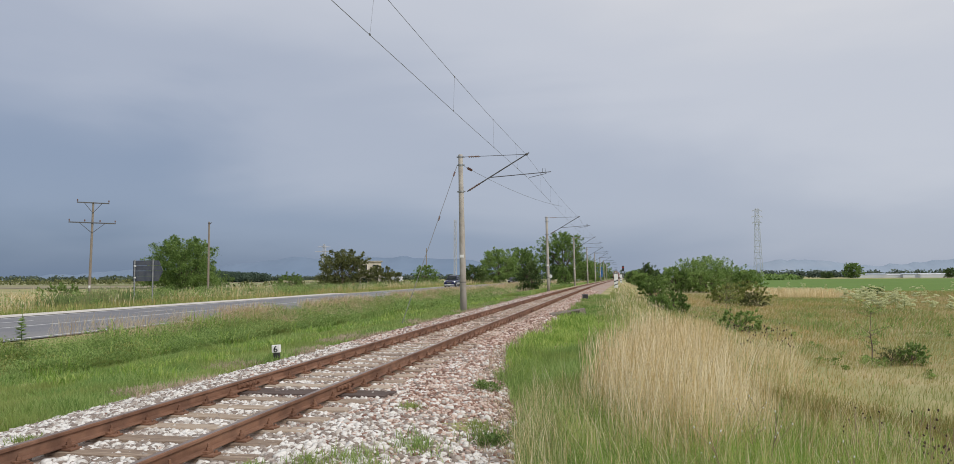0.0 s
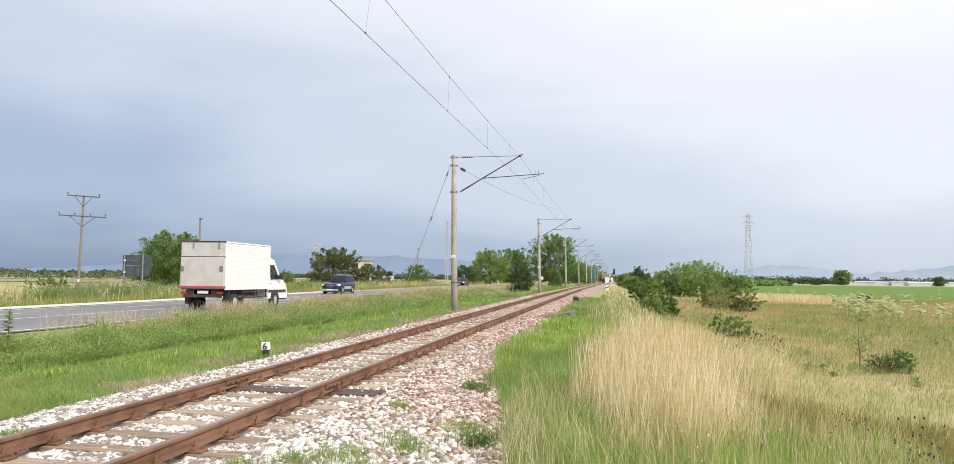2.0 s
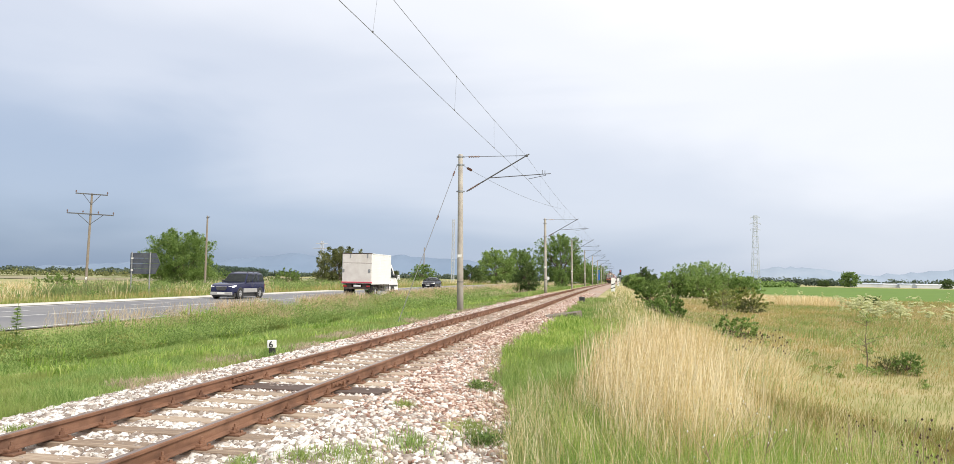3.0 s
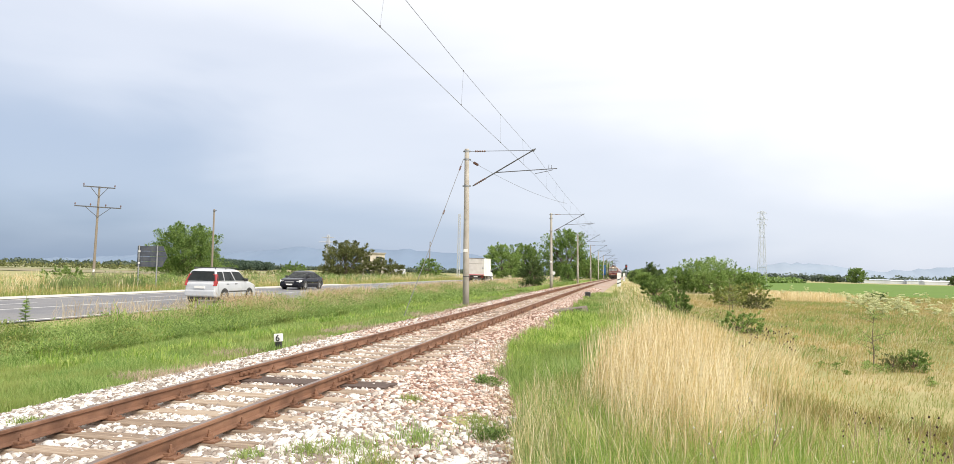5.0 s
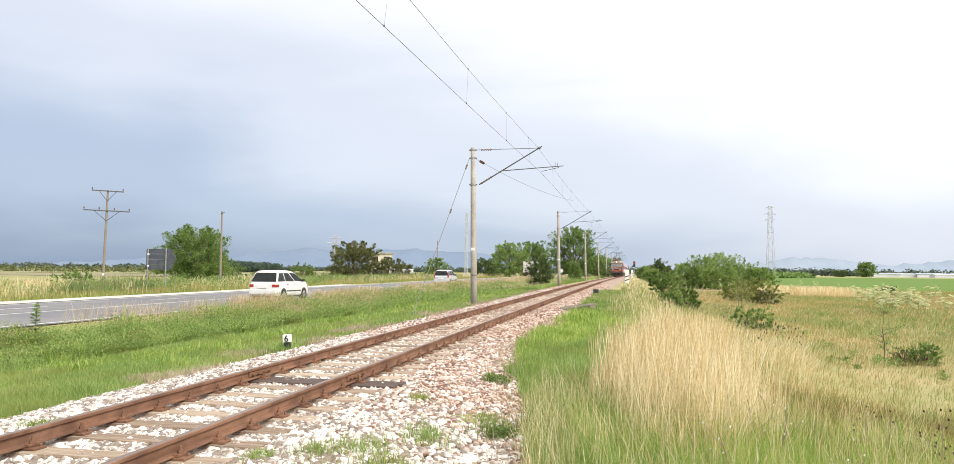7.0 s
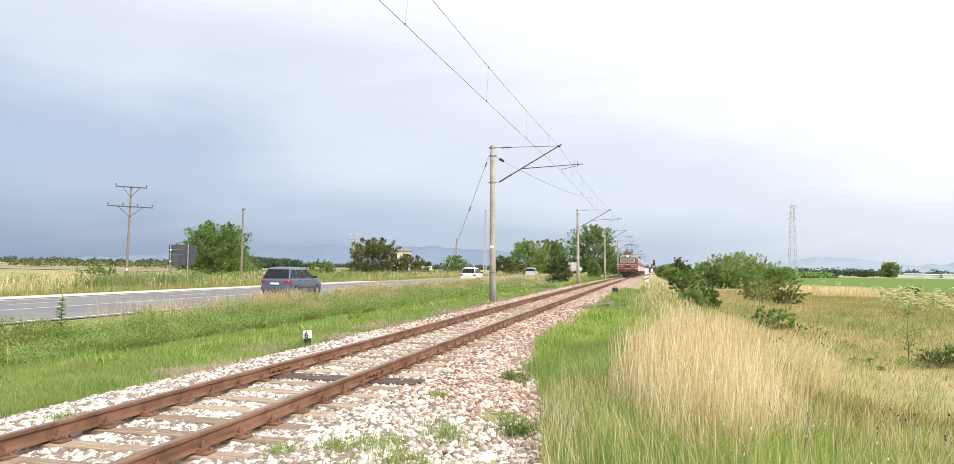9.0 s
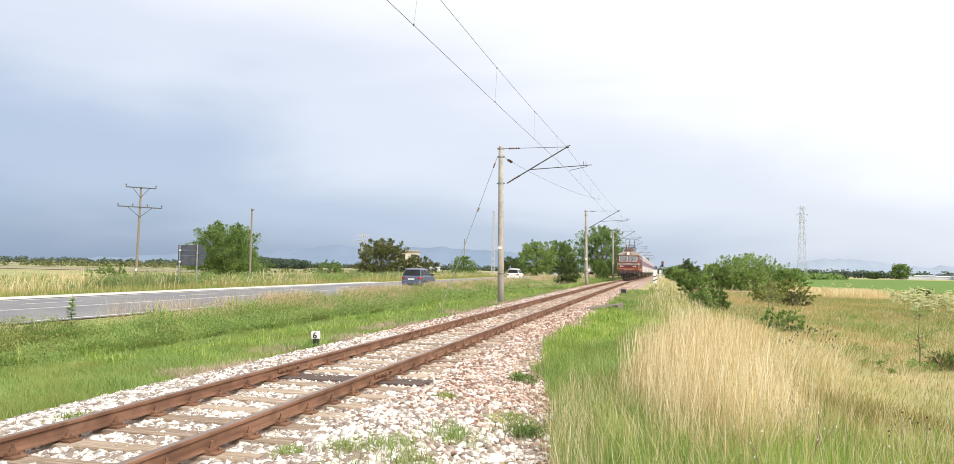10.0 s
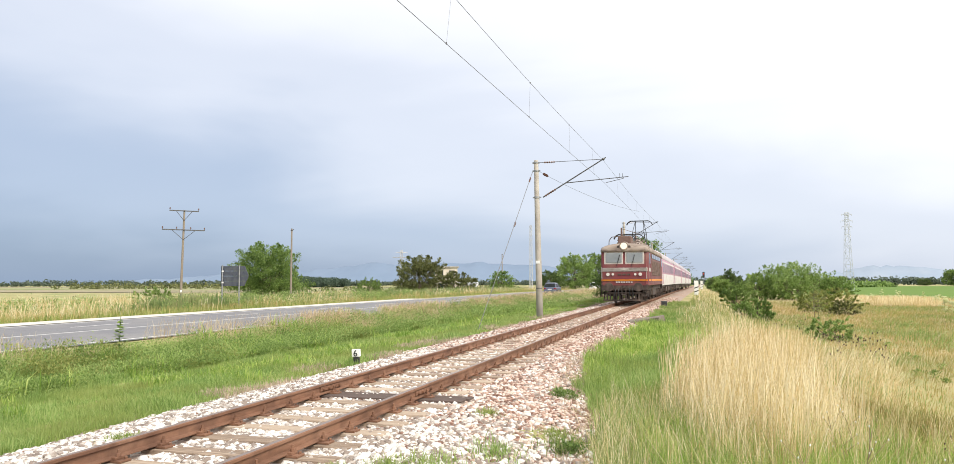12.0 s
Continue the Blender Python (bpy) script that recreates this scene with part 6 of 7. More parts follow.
def building(name, label, x, y, w, d, h, wall, roofm, rows, cols, turn=0, pitch=0.0, base=0.0):
    root = tagged(empty(name, pose(x, y, float(ground_z(x, y)) + base, 0, 0, turn)), label, "building")
    bm = bmesh.new()
    box(bm, -w / 2, w / 2, -d / 2, d / 2, -0.5, h)
    part("wall", bm, wall, root)
    bm = bmesh.new()
    prof = [(-d / 2 - 0.4, h), (-d / 2 - 0.4, h + 0.3), (0, h + 0.3 + pitch), (d / 2 + 0.4, h + 0.3), (d / 2 + 0.4, h)]
    loft(bm, [[(xx, py, pz) for py, pz in prof] for xx in (-w / 2 - 0.4, w / 2 + 0.4)])
    part("roof", clean(bm), roofm, root)
    for r in range(rows):
        for c in range(cols):
            cx = -w / 2 + w * (c + 0.5) / cols
            cz = h * (r + 0.55) / rows
            bm = bmesh.new()
            box(bm, cx - w / cols * 0.25, cx + w / cols * 0.25, -d / 2 - 0.06, -d / 2 + 0.02, cz - h / rows * 0.22, cz + h / rows * 0.22)
            part("window", bm, GLASS, root)
    return root


building("house", "pale unfinished flat-roofed house behind trees", -69.2, 200, 6.2, 9, 7.0, PLASTER, CONCRETE, 2, 2, 20)
for k, (xy, y, w, h) in enumerate(((0.300, 1050, 34, 9), (0.325, 1060, 38, 8), (0.350, 1050, 30, 9), (0.372, 1000, 34, 8), (0.395, 1020, 40, 9), (0.184, 900, 16, 6), (0.195, 920, 9, 6.5), (0.43, 1050, 60, 8))):
    building("warehouse", "far long pale warehouse with low roof", xy * y, y, w, 30, h * 0.45, SHEET, SHEET if k % 2 else ROOF_BLUE, 0, 0, -8, 1.2)
building("greenhouse", "far low white farm shed", -190, 600, 20, 12, 2.9, SHEET, SHEET, 1, 6, 10, 0.8)
for k, (xy, y) in enumerate(((-0.478, 1500), (-0.50, 1620), (-0.44, 1560), (-0.73, 1500), (-0.285, 1650))):
    building("cottage", "far village house with red tiled roof", xy * y, y, 10, 9, 3.4, PLASTER, ROOF_TILE, 1, 3, 15 * k, 2.6)

# the blue of the air's haze is put into the mountains' base colours
HAZE = mat("far mountain with haze tint", [(0.23, 0.29, 0.37), (0.26, 0.32, 0.40)], 1.0, scale=0.004, dirt=(0.33, 0.37, 0.43), dirt_scale=0.0022, dirt_cut=0.68)
HAZE_DARK = mat("far mountain with dark haze tint", [(0.15, 0.21, 0.30), (0.17, 0.23, 0.32)], 1.0, scale=0.004)


def ridge(name, label, x0, x1, y, heights, material, seed, rough_=10):
    rs = np.random.RandomState(seed)
    xs = np.linspace(x0, x1, 90)
    hs = np.interp(np.linspace(0, 1, 90), np.linspace(0, 1, len(heights)), heights)
    wig = np.cumsum(rs.randn(90)) * rough_ * 0.35
    wig -= np.interp(np.arange(90), (0, 89), (wig[0], wig[-1]))
    hs = np.maximum(hs + wig * (hs > 25), 2)
    v, f = [], []
    for i, (x, h) in enumerate(zip(xs, hs)):
        for q, (hy, hz) in enumerate(((-260, -6), (-120, 0.45), (0, 1.0), (160, 0.4), (300, -6))):
            v.append((x, y + hy, hz * h + rs.randn() * 3 if hz > 0 else hz))
    for i in range(89):
        for q in range(4):
            k = i * 5 + q
            f.append((k, k + 5, k + 6, k + 1))
    return tagged(mesh_from(name, v, f, material, smooth=True), label, "mountain", kind="structure")


# bare dry brush
rs = np.random.RandomState(31)
dry = tagged(empty("dry_brush", pose(3.55, 9.2, float(ground_z(3.55, 9.2)))), "grey bare dry brush in the meadow grass", "brush")
for i in range(46):
    bm = bmesh.new()
    a, l = rs.rand() * 6.283, rs.uniform(0.35, 0.8)
    p0 = Vector((rs.randn() * 0.08, rs.randn() * 0.08, -0.05))
    p1 = p0 + Vector((math.cos(a) * l * 0.4, math.sin(a) * l * 0.4, l * 0.5))
    p2 = p1 + Vector((math.cos(a + 0.6) * l * 0.5, math.sin(a + 0.6) * l * 0.5, l * 0.15))
    rod(bm, p0, p1, 0.007, 0.005, seg=4)
    rod(bm, p1, p2, 0.005, 0.002, seg=4)
    part("twig", bm, BARK, dry)

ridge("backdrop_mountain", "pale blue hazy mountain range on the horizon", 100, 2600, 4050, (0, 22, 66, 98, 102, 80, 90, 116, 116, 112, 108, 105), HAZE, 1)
ridge("backdrop_mountain", "mountain range tinted dark haze blue under the storm cloud", -3600, -200, 4080, (30, 50, 70, 80, 105, 130, 112, 120, 110, 60, 20), HAZE_DARK, 2)

# ---- grass, weeds and stones ----
GRASS = mat("green verge grass", [(0.15, 0.265, 0.06), (0.255, 0.39, 0.10), (0.42, 0.52, 0.19)], 0.65, scale=0.5, island=0.5, translucent=0.45, dirt=(0.30, 0.35, 0.10), dirt_scale=0.6, dirt_cut=0.54)
GRASS_DEEP = mat("deep green weeds", [(0.13, 0.21, 0.04), (0.24, 0.33, 0.07), (0.42, 0.46, 0.16)], 0.65, scale=0.4, island=0.5, translucent=0.45, dirt=(0.42, 0.38, 0.17), dirt_scale=0.5)
GRASS_DRY = mat("dry straw grass", [(0.56, 0.43, 0.205), (0.78, 0.645, 0.37), (0.91, 0.81, 0.57)], 0.75, scale=0.7, island=0.55, translucent=0.42)
GRASS_MIX = mat("meadow grass half dry", [(0.27, 0.275, 0.075), (0.46, 0.355, 0.135), (0.63, 0.455, 0.23)], 0.75, scale=0.28, detail=6, island=0.42, translucent=0.42, dirt=(0.22, 0.30, 0.09), dirt_scale=0.2, dirt_cut=0.56)
GRASS_BLUE = mat("bluish green grass", [(0.14, 0.25, 0.05), (0.25, 0.37, 0.09), (0.42, 0.51, 0.18)], 0.6, scale=0.5, island=0.5, translucent=0.45, dirt=(0.36, 0.36, 0.15), dirt_scale=0.5)
GRASS_OCHRE = mat("ochre and green grass", [(0.24, 0.29, 0.06), (0.46, 0.40, 0.13), (0.66, 0.54, 0.24)], 0.7, scale=1.2, island=0.6, translucent=0.42)
GRASS_REED = mat("dark green reed leaves", [(0.09, 0.165, 0.05), (0.17, 0.265, 0.085), (0.30, 0.39, 0.15)], 0.6, scale=0.4, island=0.5, translucent=0.42, dirt=(0.36, 0.33, 0.16), dirt_scale=0.35)
GRASS_WEED = mat("green and brown weeds", [(0.11, 0.15, 0.03), (0.20, 0.25, 0.05), (0.34, 0.32, 0.10)], 0.7, scale=0.8, island=0.5, translucent=0.42, dirt=(0.36, 0.22, 0.085), dirt_scale=0.7, dirt_cut=0.52)
GRASS_PINK = mat("reddish straw grass", [(0.42, 0.31, 0.17), (0.62, 0.48, 0.30), (0.78, 0.66, 0.46)], 0.75, scale=0.7, island=0.55, translucent=0.42)
GRASS_GREY = mat("dead grey grass", [(0.34, 0.27, 0.19), (0.48, 0.39, 0.29)], 0.85, scale=0.8, island=0.4)


GRASS_LUSH = mat("lush lime grass", [(0.18, 0.31, 0.05), (0.31, 0.45, 0.085), (0.51, 0.60, 0.18)], 0.6, scale=0.9, island=0.5, translucent=0.48)


def blades(name, pts, hmin, hmax, width, lean, material, label, seed, curl=0.35, ear=False, wind=0.0):
    """Each blade is a bent strip of three triangles; an eared stalk is thin and thickens to a head of seeds."""
    rs = np.random.RandomState(seed)
    n = len(pts)
    x, y = pts[:, 0], pts[:, 1]
    z = ground_z(x, y) - 0.03
    h = hmin + (hmax - hmin) * rs.rand(n) ** 1.3
    if pts.shape[1] > 2:
        h *= pts[:, 2]
    a = rs.rand(n) * 6.283
    dx, dy = np.cos(a), np.sin(a)
    far = np.hypot(x, y)
    w = width * (0.7 + 0.6 * rs.rand(n)) * np.clip(far / 11, 1, 5)
    le = lean * rs.rand(n) * h
    b = rs.rand(n) * 6.283
    lx, ly = np.cos(b) * le + wind * h, np.sin(b) * le - 0.3 * wind * h
    le = np.minimum(np.hypot(lx, ly), h * 1.05)
    base = np.stack([x, y, z], 1)
    s = np.stack([dx * w, dy * w, 0 * w], 1) / 2
    mid = base + np.stack([lx * curl, ly * curl, h * 0.58], 1)
    tip = base + np.stack([lx, ly, h * np.sqrt(np.maximum(0.15, 1 - (le / h) ** 2 * 0.7))], 1)
    if ear:
        neck = mid * 0.42 + tip * 0.58
        v = np.stack([base - s * 0.5, base + s * 0.5, mid + s * 0.4, mid - s * 0.4, neck + s * 0.85, neck - s * 0.85, tip], 1).reshape(-1, 3)
        k = np.arange(n)[:, None] * 7
        f = np.concatenate([k + np.array([q]) for q in ([0, 1, 2], [0, 2, 3], [3, 2, 4], [3, 4, 5], [5, 4, 6])], 1).reshape(-1, 3)
    else:
        v = np.stack([base - s, base + s, mid + s * 0.8, mid - s * 0.8, tip], 1).reshape(-1, 3)
        k = np.arange(n)[:, None] * 5
        f = np.concatenate([k + np.array([[0, 1, 2]]), k + np.array([[0, 2, 3]]), k + np.array([[3, 2, 4]])], 1).reshape(-1, 3)
    ob = mesh_from(name, v, f, material)
    return tagged(ob, label, "grass", kind="stuff")


def field_noise(x, y, s, seed):
    rs = np.random.RandomState(seed)
    out = 0
    for k in range(5):
        ang, ph = rs.rand() * 6.28, rs.rand(2) * 6.28
        fx, fy = math.cos(ang) * s * (1 + k * 0.7), math.sin(ang) * s * (1 + k * 0.7)
        out = out + np.sin(x * fx + y * fy + ph[0]) * np.sin(y * fx * 0.8 - x * fy * 0.9 + ph[1]) / (1 + 0.5 * k)
    return out / 2.2


def scatter(n, x0, x1, y0, y1, seed, near=1.0, keep=None):
    """Points between bounds, thinner with distance from the eye."""
    rs = np.random.RandomState(seed)
    x = x0 + (x1 - x0) * rs.rand(n)
    y = y0 + (y1 - y0) * rs.rand(n) ** near
    ok = (x > -0.36 * y - 9 - 0.7 * y) & (x < 0.47 * y + 5)
    if keep is not None:
        ok &= keep(x, y, rs)
    return np.stack([x[ok], y[ok]], 1)


edge_l = lambda x, y: x < -7.4 - 0.25 * field_noise(x, y, 1.3, 4)
pts = scatter(230000, -13.6, -7.0, 6, 75, 1, 1.9, lambda x, y, r: edge_l(x, y))
blades("verge_grass", np.column_stack([pts, 0.9 + 0.55 * field_noise(pts[:, 0], pts[:, 1], 1.6, 51)]), 0.09, 0.27, 0.010, 0.95, GRASS, "short bright green grass along the railway", 1)
pts = scatter(60000, -8.6, -7.0, 6, 60, 2, 1.5, lambda x, y, r: (x < -7.1) & (field_noise(x, y, 0.9, 5) > 0.15))
blades("dead_grass", pts, 0.08, 0.22, 0.010, 0.95, GRASS_GREY, "dead grey grass at the ballast edge", 2)
pts = scatter(40000, -13.4, -8.4, 9, 80, 8, 1.6, lambda x, y, r: field_noise(x, y, 0.8, 52) + 0.4 * field_noise(x, y, 2.1, 53) > 0.35)
blades("verge_tufts", pts, 0.18, 0.42, 0.016, 1.1, GRASS_LUSH, "coarse arching tufts in the short verge grass", 8, 0.25)
pts = scatter(150000, -17.5, -13.0, 11, 95, 3, 1.7)
pts = np.column_stack([pts, 0.8 + 0.5 * field_noise(pts[:, 0], pts[:, 1], 0.9, 6)])
pts[:, 2] *= np.interp(pts[:, 0], (-17.5, -16.6, -15.8), (0.3, 0.5, 1.0)) * np.interp(pts[:, 1], (13, 34), (0.7, 1.0))
blades("ditch_grass", pts, 0.2, 0.55, 0.013, 1.0, GRASS, "tall green grass filling the roadside ditch", 3, 0.25)
pts = scatter(9000, -17.0, -12.8, 11, 70, 9, 1.5, lambda x, y, r: field_noise(x, y, 0.9, 54) > 0.2)
blades("ditch_reeds", pts, 0.4, 0.8, 0.018, 1.0, GRASS_LUSH, "broad arching leaves of reed in the ditch", 9, 0.22)
pts = scatter(17000, -17.65, -15.6, 10, 140, 4, 1.3, lambda x, y, r: field_noise(x, y, 0.3, 7) + 0.008 * y > 0.22)
pts = np.concatenate([pts, scatter(26000, -17.5, -14.4, 30, 80, 7, 1.2, lambda x, y, r: field_noise(x, y, 0.35, 76) > -0.25)])
blades("roadside_straw", pts, 0.35, 0.8, 0.004, 0.5, GRASS_PINK, "thin reddish dry straw stalks along the road edge", 4, ear=True, wind=0.15)
pts = scatter(80000, -17.4, -7.6, 60, 210, 5, 1.3)
blades("far_verge_grass", pts, 0.2, 0.5, 0.010, 0.6, GRASS, "tall green grass between road and railway", 5)
pts = scatter(26000, -17.4, -8.2, 55, 220, 6, 1.2, lambda x, y, r: field_noise(x, y, 0.16, 9) - 0.1 * (x + 12) > -0.1)
blades("far_straw", pts, 0.4, 0.85, 0.006, 0.5, GRASS_PINK, "dry straw between road and railway", 6, ear=True)


def weeds(name, label, n, leaves, x0, x1, y0, y1, qmin, qmax, size, material, seed, keep, pow_=1.6):
    """Leafy low plants: short leafy shoots rising from many roots."""
    rs = np.random.RandomState(seed)
    x, y = rs.uniform(x0, x1, n), y0 + (y1 - y0) * rs.rand(n) ** pow_
    ok = keep(x, y)
    x, y = x[ok], y[ok]
    q = rs.uniform(qmin, qmax, len(x)) * np.interp(y, (13, 34), (0.62, 1.0)) * (1 + 0.45 * field_noise(x, y, 0.9, seed + 1))
    root = np.stack([x, y, ground_z(x, y)], 1)
    tips = root + np.stack([rs.randn(len(x)) * 0.28 * q, rs.randn(len(x)) * 0.28 * q, q], 1)
    v, f = spray_cloud(rs, root, tips, leaves, size, 0.1, 0.85)
    return tagged(mesh_from(name, v, f, material), label, "weeds", kind="stuff")


anywhere = lambda x, y: x < 1e9
weeds("ditch_weeds", "leafy green weeds and brambles filling the roadside ditch", 4200, 230000, -16.3, -12.8, 11, 95, 0.4, 0.9, 0.03, LEAF_LIGHT, 31, lambda x, y: field_noise(x, y, 0.7, 55) > -0.45)
weeds("ditch_weeds", "yellowish flowering weeds in the roadside ditch", 1200, 60000, -16.5, -13.2, 14, 80, 0.45, 0.9, 0.028, LEAF_YELLOW, 32, lambda x, y: field_noise(x, y, 0.6, 56) > 0.15)
weeds("verge_weeds", "leafy weeds in the grass between road and railway", 1500, 40000, -16.5, -8.5, 42, 160, 0.35, 0.9, 0.055, LEAF_LIGHT, 33, lambda x, y: field_noise(x, y, 0.4, 57) > 0.0, 1.0)
weeds("roadside_weeds", "tall leafy weeds and brambles beyond the road", 1500, 70000, -47, -32.2, 30, 150, 0.6, 1.5, 0.06, LEAF_LIGHT, 34, lambda x, y: (field_noise(x, y, 0.25, 58) > 0.1) | ((y > 48) & (y < 66) & (x > -40)), 1.3)

# right of the track
edge_r = lambda x, y: x > np.interp(y, (3, 5, 8, 11, 13, 18, 30, 60), (-0.42, -0.78, -1.25, -1.7, -2.1, -2.5, -2.45, -2.3)) + 0.3 * field_noise(x, y, 1.1, 8)
pts = scatter(84000, -2.8, 0.4, 9.5, 60, 11, 1.7, lambda x, y, r: edge_r(x, y) & (x < -0.35 + 0.5 * field_noise(x, y, 0.5, 83) + 0.012 * y) & (y > 12.6 - 1.2 * (x + 1.5)))
pts = np.column_stack([pts, 0.85 + 0.6 * field_noise(pts[:, 0], pts[:, 1], 1.2, 84)])
blades("shoulder_grass", pts[pts[:, 1] < 30], 0.12, 0.38, 0.010, 0.95, GRASS_LUSH, "bright green grass on the track shoulder", 11, 0.25)
blades("shoulder_grass", pts[pts[:, 1] >= 30], 0.12, 0.34, 0.008, 0.95, GRASS_BLUE, "green grass further along the track shoulder", 35, 0.25)
pts = scatter(18000, -1.7, 1.0, 3.2, 11.5, 12, 1.0, lambda x, y, r: edge_r(x - 0.1, y) & (field_noise(x, y, 0.8, 21) > -0.75) & (r.rand(len(x)) < (11.5 - y) / 4))
blades("foreground_grass", pts, 0.25, 0.6, 0.0065, 0.9, GRASS_BLUE, "tall bluish green grass beside the ballast", 12, 0.25)
pts = scatter(84000, -0.9, 3.8, 3.0, 11.5, 13, 1.0, lambda x, y, r: edge_r(x - 0.5, y) & (r.rand(len(x)) < (9.6 - y + 1.6 * field_noise(x, y, 0.9, 61) + 0.5 * x) / 4.5))
blades("foreground_grass", pts, 0.25, 0.62, 0.0062, 0.9, GRASS_LUSH, "tall bright green grass by the meadow", 13, 0.25)
pts = scatter(46000, -2.7, 0.6, 6.5, 18, 27, 1.0, lambda x, y, r: edge_r(x - 0.12 - 0.2 * field_noise(x, y, 0.7, 82), y) & (field_noise(x, y, 1.4, 81) > -0.4))
blades("edge_grass", pts, 0.10, 0.42, 0.007, 1.0, GRASS, "rough green grass along the ballast edge", 27, 0.25)
pts = scatter(16000, -2.9, 0.0, 5.0, 26, 28, 1.0, lambda x, y, r: edge_r(x + 0.35, y) & ~edge_r(x - 0.25, y))
blades("dead_grass", pts, 0.06, 0.24, 0.008, 1.0, GRASS_GREY, "dead grey grass at the ballast edge", 28)
pts = scatter(3600, -1.4, 2.6, 4.5, 9.5, 29, 1.0, lambda x, y, r: edge_r(x - 0.1, y) & (field_noise(x, y, 1.5, 85) > 0.42))
blades("dead_grass", pts, 0.25, 0.6, 0.007, 0.9, GRASS_PINK, "reddish dead grass tufts among the green blades", 29)
clump = lambda x, y, r: ((x - 0.30 - 0.03 * y) / (0.95 + 0.55 * field_noise(x, y, 0.9, 3))) ** 2 + ((y - 11.0) / 4.6) ** 2 < 0.45 + 0.8 * r.rand(len(x))
pts = scatter(50000, -1.6, 3.6, 4.6, 18.5, 14, 1.0, clump)
blades("straw_clump", pts, 0.5, 1.2, 0.0072, 0.26, GRASS_DRY, "tall pale yellow dry grass clump on the bank", 14, ear=True, wind=0.05)
pts = scatter(7000, 0.8, 4.6, 7.5, 24, 36, 1.2, lambda x, y, r: (field_noise(x, y, 0.8, 77) > 0.05) & (x < 0.22 * y))
blades("straw_tufts", pts, 0.35, 0.85, 0.0055, 0.5, GRASS_DRY, "loose tufts of dry straw down the bank", 36, ear=True, wind=0.2)
pts = scatter(26000, -1.6, 3.6, 4.6, 18.5, 30, 1.0, clump)
blades("straw_clump_leaves", pts, 0.3, 0.75, 0.007, 0.9, GRASS_OCHRE, "ochre and green blades at the foot of the straw", 30, 0.25)
pts = scatter(5200, -1.2, 3.2, 4.4, 10.0, 15, 1.0, lambda x, y, r: edge_r(x, y))
blades("foreground_straw", pts, 0.4, 0.8, 0.0036, 0.45, GRASS_DRY, "half dry grass stalks mixed with green blades", 15, ear=True)
pts = scatter(5600, -1.3, 1.9, 15, 130, 16, 1.5, lambda x, y, r: x > -0.55 + 0.9 * field_noise(x, y, 0.5, 12))
blades("bank_straw", pts, 0.3, 0.7, 0.0048, 0.5, GRASS_DRY, "tall dry grass along the embankment's edge", 16, ear=True)
pts = scatter(26000, -0.9, 3.0, 15, 120, 32, 1.6, lambda x, y, r: field_noise(x, y, 0.6, 86) > -0.3)
blades("bank_grass", pts, 0.2, 0.5, 0.0065, 0.9, GRASS_DEEP, "mixed green and dry grass on the embankment slope", 32, 0.25)
swath = lambda x, y: field_noise(x, 0.45 * y, 0.16, 14) + 0.45 * field_noise(x, 0.6 * y, 0.55, 15)
pts = scatter(300000, 1.0, 48, 4.0, 110, 17, 1.75)
h_ = 0.8 + 0.35 * field_noise(pts[:, 0], pts[:, 1], 0.25, 13)
blades("meadow_grass", np.column_stack([pts, h_]), 0.16, 0.46, 0.0058, 1.25, GRASS_MIX, "half dry meadow grass in tan and green", 17, 0.2, wind=0.35)
pts = scatter(120000, 1.8, 48, 4.5, 120, 18, 1.6, lambda x, y, r: swath(x, y) + 0.25 * r.randn(len(x)) > 0.62)
blades("meadow_green", pts, 0.15, 0.46, 0.0065, 1.1, GRASS_BLUE, "green swaths of grass in the meadow", 18, 0.22, wind=0.3)
pts = scatter(52000, 1.6, 50, 11, 118, 19, 1.6, lambda x, y, r: -swath(x, y) + 0.3 * r.randn(len(x)) > -0.25)
blades("meadow_straw", pts, 0.26, 0.62, 0.0042, 0.9, GRASS_PINK, "reddish dry grass plumes across the meadow", 19, ear=True, wind=0.45)
pts = scatter(17000, 7.5, 26, 28, 66, 31, 1.3, lambda x, y, r: (np.abs(y - 42 - 0.5 * (x - 14)) < (9 + 6 * field_noise(x, y, 0.3, 87)) * r.rand(len(x)) ** 0.4) & (x > 8.5 + 1.5 * field_noise(x, y, 0.4, 88)))
blades("meadow_reeds", pts, 0.2, 0.62, 0.005, 0.9, GRASS_BLUE, "tall bluish green sedge in a wet hollow", 31, 0.22, wind=0.25)
pts = scatter(16000, 15.5, 27, 94, 112, 20, 1.0, lambda x, y, r: r.rand(len(x)) < 0.5 + 0.5 * field_noise(x, y, 0.3, 89))
blades("field_edge_straw", pts, 0.6, 1.3, 0.008, 0.5, GRASS_DRY, "tall golden grass heaped along the crop field", 20, ear=True)
pts = scatter(9000, 28, 62, 102, 118, 33, 1.0)
blades("field_edge_straw", pts, 0.4, 0.8, 0.008, 0.5, GRASS_MIX, "dry grass along the crop field", 33)
pts = scatter(100000, 1.6, 7.5, 4.0, 15.0, 24, 1.0, lambda x, y, r: (field_noise(x, y, 0.7, 62) > -0.35) & (r.rand(len(x)) < (14.5 - y) / 6))
